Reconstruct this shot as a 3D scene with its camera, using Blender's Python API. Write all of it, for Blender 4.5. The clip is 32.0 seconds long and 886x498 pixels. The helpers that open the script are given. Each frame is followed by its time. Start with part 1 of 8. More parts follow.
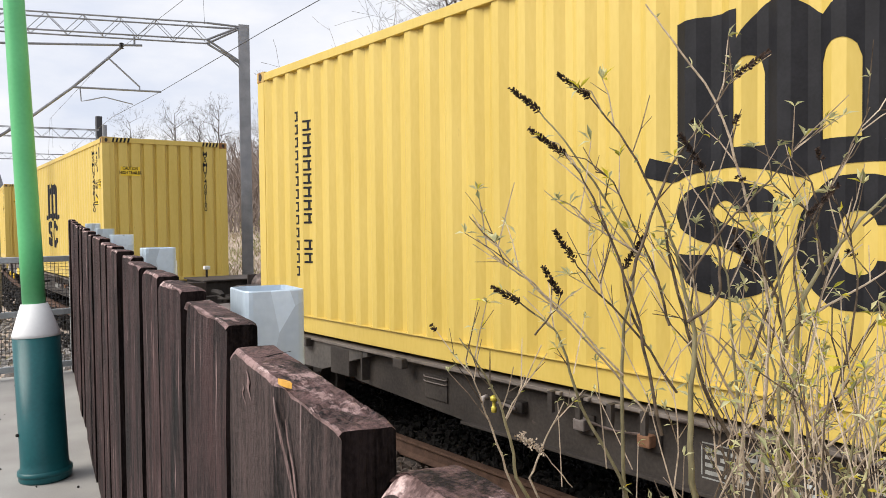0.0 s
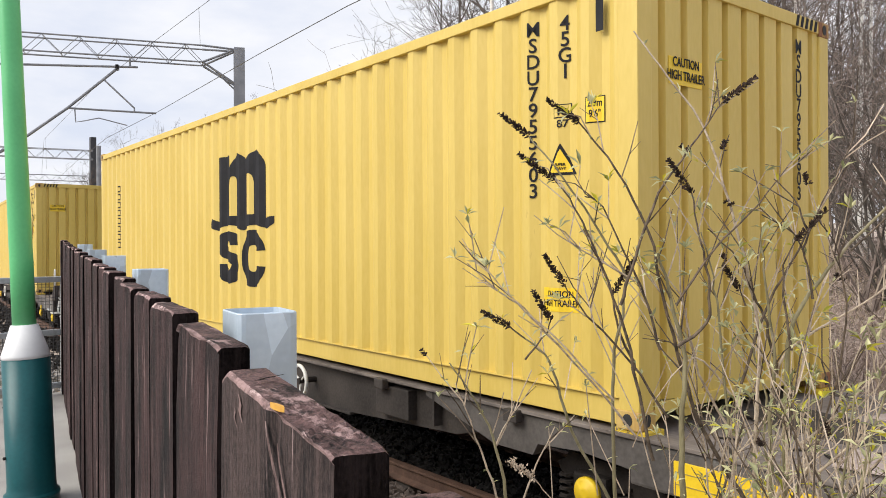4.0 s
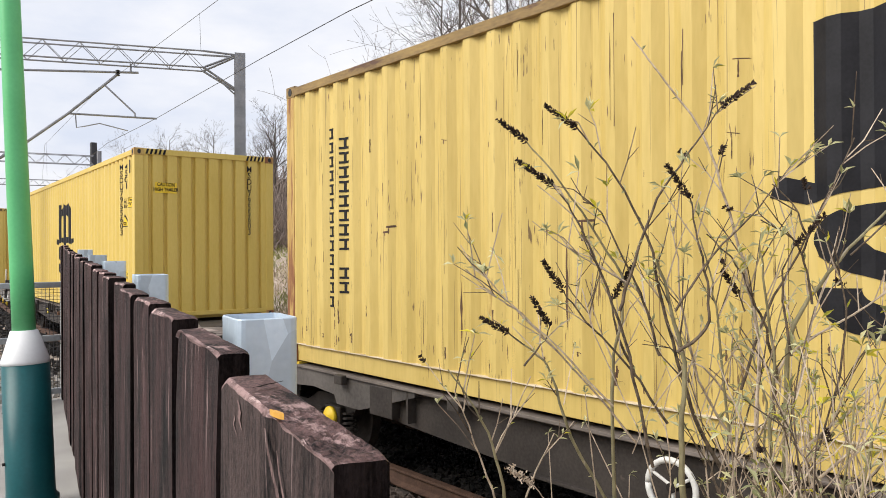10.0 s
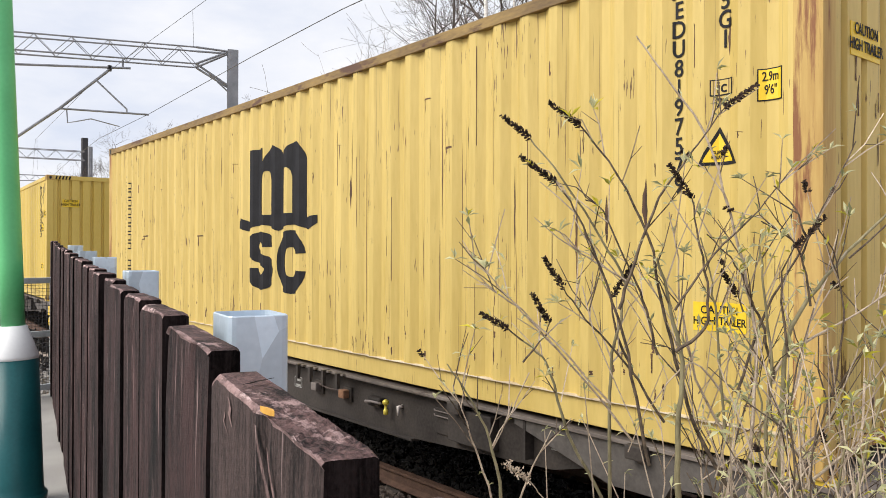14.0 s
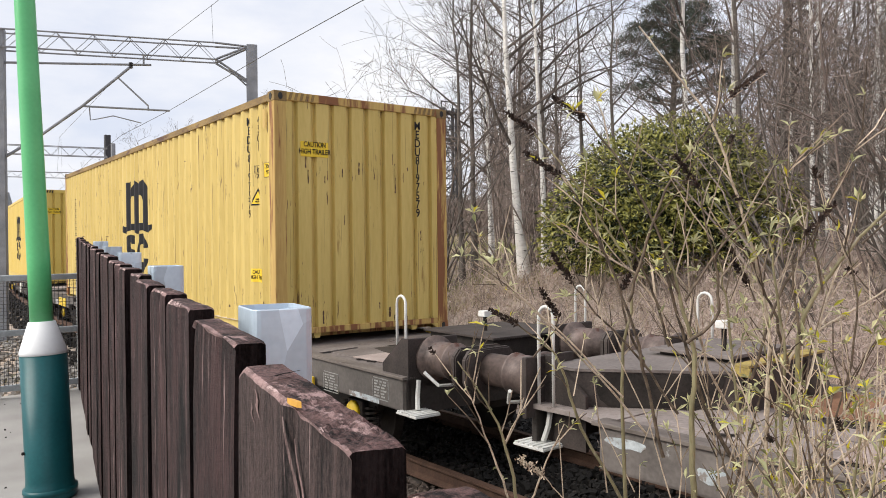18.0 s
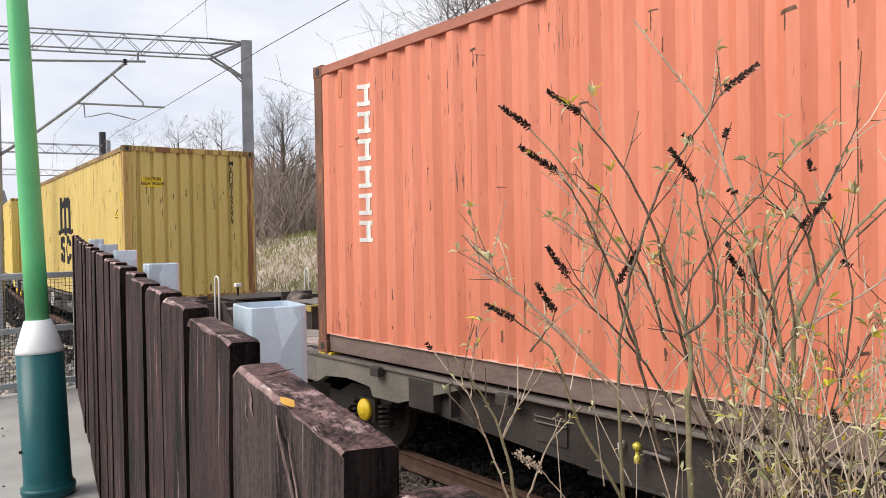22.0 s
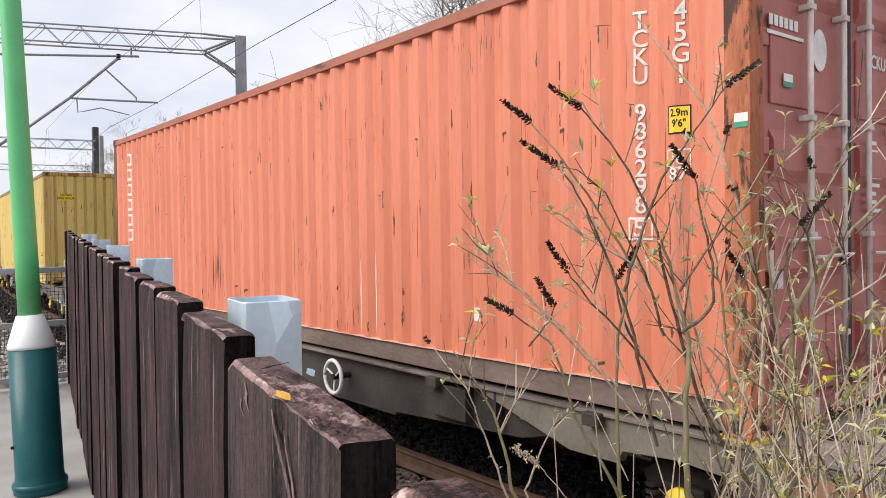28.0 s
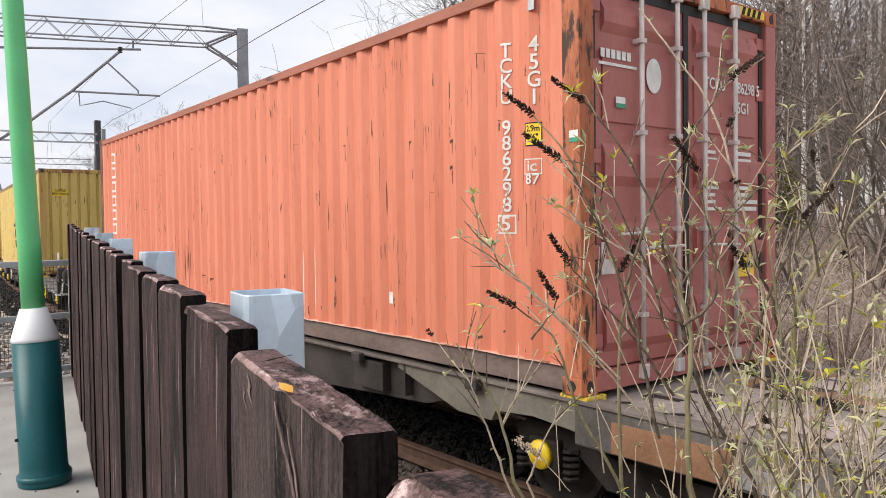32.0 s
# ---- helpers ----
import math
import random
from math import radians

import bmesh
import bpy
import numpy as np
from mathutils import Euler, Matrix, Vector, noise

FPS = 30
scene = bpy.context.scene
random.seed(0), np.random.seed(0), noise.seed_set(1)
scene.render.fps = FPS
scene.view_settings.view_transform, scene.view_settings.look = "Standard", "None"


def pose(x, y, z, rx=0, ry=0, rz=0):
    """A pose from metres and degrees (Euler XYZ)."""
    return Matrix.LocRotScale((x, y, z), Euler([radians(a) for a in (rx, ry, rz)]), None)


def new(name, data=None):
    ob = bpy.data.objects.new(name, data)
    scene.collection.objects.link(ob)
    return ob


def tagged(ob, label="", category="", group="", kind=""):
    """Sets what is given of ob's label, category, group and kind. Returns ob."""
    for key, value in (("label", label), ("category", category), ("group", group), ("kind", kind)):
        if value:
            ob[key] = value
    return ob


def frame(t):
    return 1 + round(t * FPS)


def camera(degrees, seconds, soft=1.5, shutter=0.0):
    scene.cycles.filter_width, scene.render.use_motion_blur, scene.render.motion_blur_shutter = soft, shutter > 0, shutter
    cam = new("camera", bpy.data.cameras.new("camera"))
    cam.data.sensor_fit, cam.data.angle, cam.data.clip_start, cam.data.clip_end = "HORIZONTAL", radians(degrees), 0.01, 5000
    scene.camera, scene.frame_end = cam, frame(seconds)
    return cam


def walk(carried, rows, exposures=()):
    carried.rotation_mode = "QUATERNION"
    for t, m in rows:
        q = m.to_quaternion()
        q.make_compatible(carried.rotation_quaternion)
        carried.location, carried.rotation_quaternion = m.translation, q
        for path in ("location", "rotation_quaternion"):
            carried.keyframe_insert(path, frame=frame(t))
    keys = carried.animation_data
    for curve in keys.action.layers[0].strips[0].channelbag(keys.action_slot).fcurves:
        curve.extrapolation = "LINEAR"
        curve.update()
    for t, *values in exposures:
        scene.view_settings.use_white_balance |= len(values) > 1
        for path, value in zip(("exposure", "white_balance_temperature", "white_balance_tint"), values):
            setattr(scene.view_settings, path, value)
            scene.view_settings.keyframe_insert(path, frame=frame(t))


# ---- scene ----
cam = camera(60.13, 32.0, soft=0.9, shutter=0.0)
EYE = 1.25   # height of the lens over the platform
walk(cam, [
    (0.0, pose(0.0006, -0.0015, 1.2493, 88.288, 0.588, -39.122)),
    (0.5, pose(0.0004, -0.0025, 1.2483, 88.465, 0.441, -39.255)),
    (1.0, pose(-0.0002, -0.0025, 1.2474, 88.637, 0.244, -39.376)),
    (1.5, pose(0.0003, -0.0029, 1.2482, 88.798, 0.273, -39.489)),
    (2.0, pose(0.0006, -0.0019, 1.2493, 88.978, 0.243, -39.671)),
    (2.5, pose(0.0010, -0.0005, 1.2509, 89.192, 0.180, -39.915)),
    (3.0, pose(0.0017, 0.0001, 1.2503, 89.436, 0.174, -40.061)),
    (3.5, pose(0.0006, 0.0002, 1.2497, 89.736, 0.215, -39.882)),
    (5.5, pose(0.0006, -0.0005, 1.2530, 90.361, 0.697, -39.086)),
    (6.0, pose(-0.0002, -0.0012, 1.2539, 90.595, 0.571, -39.210)),
    (6.5, pose(-0.0008, -0.0004, 1.2529, 90.708, 0.611, -39.263)),
    (7.0, pose(-0.0001, 0.0002, 1.2529, 90.726, 0.496, -39.343)),
    (7.5, pose(0.0006, 0.0003, 1.2522, 90.651, 0.410, -39.449)),
    (8.0, pose(0.0004, 0.0010, 1.2510, 90.585, 0.330, -39.531)),
    (8.5, pose(0.0010, 0.0010, 1.2518, 90.493, 0.330, -39.594)),
    (9.0, pose(0.0021, 0.0018, 1.2522, 90.453, 0.335, -39.651)),
    (9.5, pose(0.0020, 0.0021, 1.2510, 90.467, 0.208, -39.667)),
    (10.0, pose(0.0030, 0.0037, 1.2507, 90.342, 0.333, -39.590)),
    (10.5, pose(0.0016, 0.0032, 1.2505, 90.331, 0.247, -39.488)),
    (11.0, pose(0.0008, 0.0015, 1.2505, 90.359, 0.210, -39.481)),
    (11.5, pose(0.0004, 0.0011, 1.2508, 90.329, 0.111, -39.602)),
    (12.0, pose(0.0008, 0.0012, 1.2500, 90.317, -0.008, -39.751)),
    (12.5, pose(0.0005, 0.0014, 1.2501, 90.289, -0.079, -39.853)),
    (13.0, pose(-0.0001, 0.0015, 1.2502, 90.292, -0.113, -39.972)),
    (13.5, pose(0.0011, 0.0018, 1.2498, 90.318, -0.172, -40.086)),
    (14.0, pose(0.0021, 0.0023, 1.2499, 90.273, -0.162, -40.194)),
    (14.5, pose(0.0015, 0.0028, 1.2493, 90.290, -0.247, -40.295)),
    (16.5, pose(-0.0002, 0.0035, 1.2482, 90.062, -0.330, -40.340)),
    (17.0, pose(-0.0012, 0.0043, 1.2476, 89.804, -0.167, -39.917)),
    (17.5, pose(-0.0020, 0.0037, 1.2489, 89.633, 0.240, -39.247)),
    (18.0, pose(-0.0019, 0.0014, 1.2502, 89.645, 0.536, -38.670)),
    (18.5, pose(-0.0019, -0.0006, 1.2505, 89.665, 0.586, -38.444)),
    (19.0, pose(-0.0018, -0.0009, 1.2506, 89.673, 0.607, -38.494)),
    (19.5, pose(-0.0008, -0.0004, 1.2505, 89.681, 0.655, -38.549)),
    (20.0, pose(-0.0015, -0.0004, 1.2503, 89.671, 0.662, -38.576)),
    (20.5, pose(-0.0011, 0.0003, 1.2505, 89.555, 0.887, -38.522)),
    (21.0, pose(0.0008, -0.0007, 1.2533, 89.441, 1.071, -38.538)),
    (21.5, pose(0.0019, -0.0013, 1.2539, 89.323, 1.152, -38.662)),
    (22.0, pose(0.0013, -0.0025, 1.2532, 89.246, 0.983, -38.906)),
    (22.5, pose(0.0021, -0.0022, 1.2519, 89.152, 0.781, -39.137)),
    (23.0, pose(0.0020, -0.0018, 1.2509, 89.069, 0.639, -39.382)),
    (23.5, pose(0.0026, -0.0019, 1.2514, 89.019, 0.597, -39.524)),
    (24.0, pose(0.0027, -0.0006, 1.2506, 89.073, 0.603, -39.457)),
    (24.5, pose(-0.0007, -0.0013, 1.2513, 89.183, 0.640, -39.171)),
    (25.0, pose(-0.0026, -0.0012, 1.2509, 89.197, 0.793, -38.914)),
    (25.5, pose(-0.0006, -0.0013, 1.2503, 89.151, 0.975, -38.786)),
    (27.5, pose(0.0005, 0.0022, 1.2493, 89.073, 0.746, -39.320)),
    (28.0, pose(0.0009, 0.0025, 1.2494, 89.029, 0.733, -39.366)),
    (28.5, pose(-0.0004, 0.0016, 1.2495, 89.031, 0.673, -39.310)),
    (29.0, pose(-0.0002, 0.0007, 1.2493, 88.959, 0.725, -39.151)),
    (29.5, pose(-0.0004, -0.0012, 1.2501, 88.824, 0.792, -39.070)),
    (30.0, pose(0.0005, -0.0011, 1.2515, 88.664, 0.930, -39.111)),
    (30.5, pose(-0.0007, -0.0014, 1.2509, 88.660, 0.796, -39.212)),
    (31.0, pose(-0.0010, -0.0012, 1.2501, 88.606, 0.753, -39.231)),
    (31.5, pose(-0.0014, -0.0013, 1.2495, 88.569, 0.731, -39.187)),
    (32.0, pose(-0.0010, -0.0007, 1.2496, 88.519, 0.751, -39.205)),
])

# how far the train has rolled along its track, second by second
ROLLED = [
    (0.0, -3.980), (0.5, -3.120), (1.0, -2.267), (1.5, -1.420),
    (2.0, -0.579), (2.5, 0.258), (3.0, 1.095), (3.5, 1.933),
    (5.5, 5.304), (6.0, 6.146), (6.5, 6.983), (7.0, 7.818),
    (7.5, 8.652), (8.0, 9.486), (8.5, 10.320), (9.0, 11.148),
]
ROLLED += [
    (9.5, 11.971), (10.0, 12.790), (10.5, 13.609), (11.0, 14.427),
    (11.5, 15.239), (12.0, 16.046), (12.5, 16.851), (13.0, 17.656),
    (13.5, 18.458), (14.0, 19.254), (14.5, 20.045), (16.5, 23.170),
    (17.0, 23.959), (17.5, 24.751), (18.0, 25.540), (18.5, 26.323),
    (19.0, 27.099), (19.5, 27.871), (20.0, 28.642), (20.5, 29.410),
    (21.0, 30.173), (21.5, 30.931), (22.0, 31.685), (22.5, 32.435),
    (23.0, 33.184), (23.5, 33.932), (24.0, 34.679), (24.5, 35.426),
    (25.0, 36.152), (25.5, 36.822), (27.5, 38.717), (28.0, 39.041),
    (28.5, 39.317), (29.0, 39.556), (29.5, 39.759), (30.0, 39.928),
    (30.5, 40.060), (31.0, 40.156), (31.5, 40.214), (32.0, 40.236),
]
BEND = 0.002939   # one over the radius of the curve, in 1/m
SIDE = 3.9017   # from the eye to the near side of the containers
FLOOR = 0.1285  # underside of the containers

RAIL = FLOOR - 0.96
CENTRE = SIDE + 1.219


def track_x(y, off=0.0):
    """The middle of the train's track, off metres to its side."""
    return CENTRE + BEND * y * y / 2 + off


def rolled(t):
    ts = [r[0] for r in ROLLED]
    vs = [r[1] for r in ROLLED]
    n = len(ts)
    for i in range(n - 1):
        if t <= ts[i + 1]:
            break
    def slope(k):
        if k == 0:
            return (vs[1] - vs[0]) / (ts[1] - ts[0])
        if k == n - 1:
            return (vs[-1] - vs[-2]) / (ts[-1] - ts[-2])
        return (vs[k + 1] - vs[k - 1]) / (ts[k + 1] - ts[k - 1])
    h = ts[i + 1] - ts[i]
    u = (t - ts[i]) / h
    return (vs[i] * (2 * u**3 - 3 * u**2 + 1) + vs[i + 1] * (3 * u**2 - 2 * u**3)
            + h * slope(i) * (u**3 - 2 * u**2 + u) + h * slope(i + 1) * (u**3 - u**2))


def on_track(mid, t, z):
    y = rolled(t) + mid
    return pose(track_x(y), y, z, 0, 0, -math.degrees(math.atan(BEND * y)))


# ---- light ----
SUN_TURN, SUN_UP = 286.0, 39.0
world = bpy.data.worlds.new("sky")
scene.world = world
world.use_nodes = True


def sky_nodes():
    nt = world.node_tree
    nt.nodes.clear()
    out = nt.nodes.new("ShaderNodeOutputWorld")
    bg = nt.nodes.new("ShaderNodeBackground")
    sky = nt.nodes.new("ShaderNodeTexSky")
    sky.sky_type = "NISHITA"
    sky.sun_disc = False
    sky.sun_elevation = radians(SUN_UP)
    sky.sun_rotation = radians(SUN_TURN)
    sky.dust_density = 3.0
    tc = nt.nodes.new("ShaderNodeTexCoord")
    mp = nt.nodes.new("ShaderNodeMapping")
    mp.inputs["Scale"].default_value = (1.0, 1.0, 2.6)
    no = nt.nodes.new("ShaderNodeTexNoise")
    no.inputs["Scale"].default_value = 3.2
    no.inputs["Detail"].default_value = 9
    no.inputs["Roughness"].default_value = 0.55
    ramp = nt.nodes.new("ShaderNodeValToRGB")
    ramp.color_ramp.elements[0].position = 0.36
    ramp.color_ramp.elements[1].position = 0.62
    cl = nt.nodes.new("ShaderNodeMixRGB")
    cl.inputs[1].default_value = (7.2, 7.7, 9.0, 1)
    cl.inputs[2].default_value = (9.9, 9.85, 10.1, 1)
    mix = nt.nodes.new("ShaderNodeMixRGB")
    mix.inputs[0].default_value = 0.9
    nt.links.new(tc.outputs["Generated"], mp.inputs["Vector"])
    nt.links.new(mp.outputs[0], no.inputs["Vector"])
    nt.links.new(no.outputs["Fac"], ramp.inputs[0])
    nt.links.new(ramp.outputs[0], cl.inputs[0])
    nt.links.new(sky.outputs[0], mix.inputs[1])
    nt.links.new(cl.outputs[0], mix.inputs[2])
    nt.links.new(mix.outputs[0], bg.inputs["Color"])
    bg.inputs["Strength"].default_value = 0.102
    nt.links.new(bg.outputs[0], out.inputs["Surface"])


sky_nodes()
sun = new("sun", bpy.data.lights.new("sun", "SUN"))
sun.data.energy = 3.35
sun.data.angle = radians(42)
sun.data.color = (1.0, 0.95, 0.87)
sun.rotation_euler = (radians(90 - SUN_UP), 0, radians(180 - SUN_TURN))
scene.view_settings.exposure = 0.1


# ---- materials ----
def material(name, dark, light, scale=8.0, rough=0.7, metal=0.0, bump=0.1, stretch=(1, 1, 1), fine=60.0,
             third=None, patch=0.0, patch_scale=3.0, detail=6.0, vary=0.0, bias=0.5, spec=0.5, scratch=0.0, span=0.17, runs=0.0):
    """Two-scale mottled surface between two colours, with fine relief; third: stains with their own shape."""
    m = bpy.data.materials.new(name)
    m.use_nodes = True
    nt = m.node_tree
    b = nt.nodes["Principled BSDF"]
    tc = nt.nodes.new("ShaderNodeTexCoord")
    mp = nt.nodes.new("ShaderNodeMapping")
    mp.inputs["Scale"].default_value = stretch
    nt.links.new(tc.outputs["Object"], mp.inputs["Vector"])
    n1 = nt.nodes.new("ShaderNodeTexNoise")
    n1.inputs["Scale"].default_value = scale
    n1.inputs["Detail"].default_value = detail
    n2 = nt.nodes.new("ShaderNodeTexNoise")
    n2.inputs["Scale"].default_value = fine
    n2.inputs["Detail"].default_value = 4
    for n in (n1, n2):
        nt.links.new(mp.outputs[0], n.inputs["Vector"])
    add = nt.nodes.new("ShaderNodeMath")
    add.operation = "MULTIPLY_ADD"
    add.inputs[1].default_value = 0.35
    nt.links.new(n2.outputs["Fac"], add.inputs[0])
    sc = nt.nodes.new("ShaderNodeMath")
    sc.operation = "MULTIPLY"
    sc.inputs[1].default_value = 0.65
    nt.links.new(n1.outputs["Fac"], sc.inputs[0])
    nt.links.new(sc.outputs[0], add.inputs[2])
    ramp = nt.nodes.new("ShaderNodeValToRGB")
    ramp.color_ramp.elements[0].position = bias - span
    ramp.color_ramp.elements[0].color = (*dark, 1)
    ramp.color_ramp.elements[1].position = bias + span
    ramp.color_ramp.elements[1].color = (*light, 1)
    nt.links.new(add.outputs[0], ramp.inputs[0])
    col = ramp.outputs[0]
    if third:
        n3 = nt.nodes.new("ShaderNodeTexNoise")
        n3.inputs["Scale"].default_value = patch_scale
        n3.inputs["Detail"].default_value = 8
        n3.inputs["Roughness"].default_value = 0.65
        nt.links.new(mp.outputs[0], n3.inputs["Vector"])
        r3 = nt.nodes.new("ShaderNodeValToRGB")
        r3.color_ramp.elements[0].position = 0.72 - patch
        r3.color_ramp.elements[1].position = 0.78 - patch
        nt.links.new(n3.outputs["Fac"], r3.inputs[0])
        mx = nt.nodes.new("ShaderNodeMixRGB")
        mx.inputs[2].default_value = (*third, 1)
        nt.links.new(r3.outputs[0], mx.inputs[0])
        nt.links.new(col, mx.inputs[1])
        col = mx.outputs[0]
    if scratch:
        # short dark upright scrapes and rust runs
        ms = nt.nodes.new("ShaderNodeMapping")
        ms.inputs["Scale"].default_value = (26, 26, 2.2)
        nt.links.new(tc.outputs["Object"], ms.inputs["Vector"])
        ns = nt.nodes.new("ShaderNodeTexNoise")
        ns.inputs["Scale"].default_value = 2.4
        ns.inputs["Detail"].default_value = 8
        nt.links.new(ms.outputs[0], ns.inputs["Vector"])
        rs = nt.nodes.new("ShaderNodeValToRGB")
        rs.color_ramp.elements[0].position = 0.60
        rs.color_ramp.elements[1].position = 0.63
        # they gather in some places and spare others
        ng = nt.nodes.new("ShaderNodeTexNoise")
        ng.inputs["Scale"].default_value = 1.7
        ng.inputs["Detail"].default_value = 5
        nt.links.new(tc.outputs["Object"], ng.inputs["Vector"])
        rg = nt.nodes.new("ShaderNodeMapRange")
        rg.inputs["From Min"].default_value = 0.42
        rg.inputs["From Max"].default_value = 0.72
        rg.inputs["To Min"].default_value = -0.14
        rg.inputs["To Max"].default_value = 0.035
        nt.links.new(ng.outputs["Fac"], rg.inputs["Value"])
        sm = nt.nodes.new("ShaderNodeMath")
        nt.links.new(ns.outputs["Fac"], sm.inputs[0])
        nt.links.new(rg.outputs[0], sm.inputs[1])
        nt.links.new(sm.outputs[0], rs.inputs[0])
        fs = nt.nodes.new("ShaderNodeMath")
        fs.operation = "MULTIPLY"
        fs.inputs[1].default_value = scratch
        nt.links.new(rs.outputs[0], fs.inputs[0])
        # long thin runs down the folds
        ml = nt.nodes.new("ShaderNodeMapping")
        ml.inputs["Scale"].default_value = (22, 22, 0.22)
        nt.links.new(tc.outputs["Object"], ml.inputs["Vector"])
        nl = nt.nodes.new("ShaderNodeTexNoise")
        nl.inputs["Scale"].default_value = 3.0
        nl.inputs["Detail"].default_value = 3
        nt.links.new(ml.outputs[0], nl.inputs["Vector"])
        rl = nt.nodes.new("ShaderNodeMapRange")
        rl.inputs["From Min"].default_value = 0.655
        rl.inputs["From Max"].default_value = 0.70
        rl.inputs["To Max"].default_value = runs
        nt.links.new(nl.outputs["Fac"], rl.inputs["Value"])
        mo = nt.nodes.new("ShaderNodeMath")
        mo.operation = "MAXIMUM"
        nt.links.new(fs.outputs[0], mo.inputs[0])
        nt.links.new(rl.outputs[0], mo.inputs[1])
        fs = mo
        mz = nt.nodes.new("ShaderNodeMixRGB")
        mz.inputs[2].default_value = (0.10, 0.052, 0.03, 1)
        nt.links.new(fs.outputs[0], mz.inputs[0])
        nt.links.new(col, mz.inputs[1])
        col = mz.outputs[0]
    if vary:
        oi = nt.nodes.new("ShaderNodeObjectInfo")
        hs = nt.nodes.new("ShaderNodeHueSaturation")
        mr = nt.nodes.new("ShaderNodeMapRange")
        mr.inputs["To Min"].default_value = 1 - vary
        mr.inputs["To Max"].default_value = 1 + vary
        nt.links.new(oi.outputs["Random"], mr.inputs["Value"])
        nt.links.new(mr.outputs[0], hs.inputs["Value"])
        nt.links.new(col, hs.inputs["Color"])
        col = hs.outputs[0]
    nt.links.new(col, b.inputs["Base Color"])
    b.inputs["Roughness"].default_value = rough
    b.inputs["Metallic"].default_value = metal
    b.inputs["Specular IOR Level"].default_value = spec
    if bump:
        bp = nt.nodes.new("ShaderNodeBump")
        bp.inputs["Strength"].default_value = bump
        bp.inputs["Distance"].default_value = 0.02
        nt.links.new(add.outputs[0], bp.inputs["Height"])
        nt.links.new(bp.outputs[0], b.inputs["Normal"])
    return m


def leafy(name, dark, light, rough=0.55, through_light=0.25, low=0.0):
    """Leaves: colour varies from leaf to leaf and over the plant; a little light passes through."""
    m = bpy.data.materials.new(name)
    m.use_nodes = True
    nt = m.node_tree
    b = nt.nodes["Principled BSDF"]
    geo = nt.nodes.new("ShaderNodeNewGeometry")
    ramp = nt.nodes.new("ShaderNodeValToRGB")
    ramp.color_ramp.elements[0].position = low
    ramp.color_ramp.elements[0].color = (*dark, 1)
    ramp.color_ramp.elements[1].color = (*light, 1)
    nt.links.new(geo.outputs["Random Per Island"], ramp.inputs[0])
    nt.links.new(ramp.outputs[0], b.inputs["Base Color"])
    b.inputs["Roughness"].default_value = rough
    tr = nt.nodes.new("ShaderNodeBsdfTranslucent")
    nt.links.new(ramp.outputs[0], tr.inputs["Color"])
    mx = nt.nodes.new("ShaderNodeMixShader")
    mx.inputs[0].default_value = through_light
    out = nt.nodes["Material Output"]
    nt.links.new(b.outputs[0], mx.inputs[1])
    nt.links.new(tr.outputs[0], mx.inputs[2])
    nt.links.new(mx.outputs[0], out.inputs["Surface"])
    return m


# ---- mesh helpers ----
def mesh_of(name, bm, mat, smooth=False):
    me = bpy.data.meshes.new(name)
    bm.normal_update()
    bm.to_mesh(me)
    bm.free()
    for mm in (mat if isinstance(mat, (list, tuple)) else [mat]):
        me.materials.append(mm)
    if smooth:
        for poly in me.polygons:
            poly.use_smooth = True
    return me


def part(name, bm, mat, parent=None, label="", smooth=False, at=None):
    ob = new(name, mesh_of(name, bm, mat, smooth))
    if parent:
        ob.parent = parent
    if at is not None:
        ob.matrix_basis = at
    return tagged(ob, label)


def share(name, me, parent, at):
    ob = new(name, me)
    ob.parent = parent
    ob.matrix_basis = at
    return ob


def thing(name, at, label, category, group="", kind=""):
    ob = new(name)
    ob.empty_display_size = 0.2
    ob.matrix_basis = at
    return tagged(ob, label, category, group, kind)


def box(bm, x0, x1, y0, y1, z0, z1, bevel=0.0):
    vs = [bm.verts.new(p) for p in ((x0, y0, z0), (x1, y0, z0), (x1, y1, z0), (x0, y1, z0),
                                    (x0, y0, z1), (x1, y0, z1), (x1, y1, z1), (x0, y1, z1))]
    fs = [bm.faces.new([vs[i] for i in q]) for q in
          ((0, 3, 2, 1), (4, 5, 6, 7), (0, 1, 5, 4), (1, 2, 6, 5), (2, 3, 7, 6), (3, 0, 4, 7))]
    if bevel:
        es = list({e for f in fs for e in f.edges})
        bmesh.ops.bevel(bm, geom=es, offset=bevel, segments=2, affect="EDGES", profile=0.6)
    return bm


def boxed(*a, bevel=0.0):
    return box(bmesh.new(), *a, bevel=bevel)


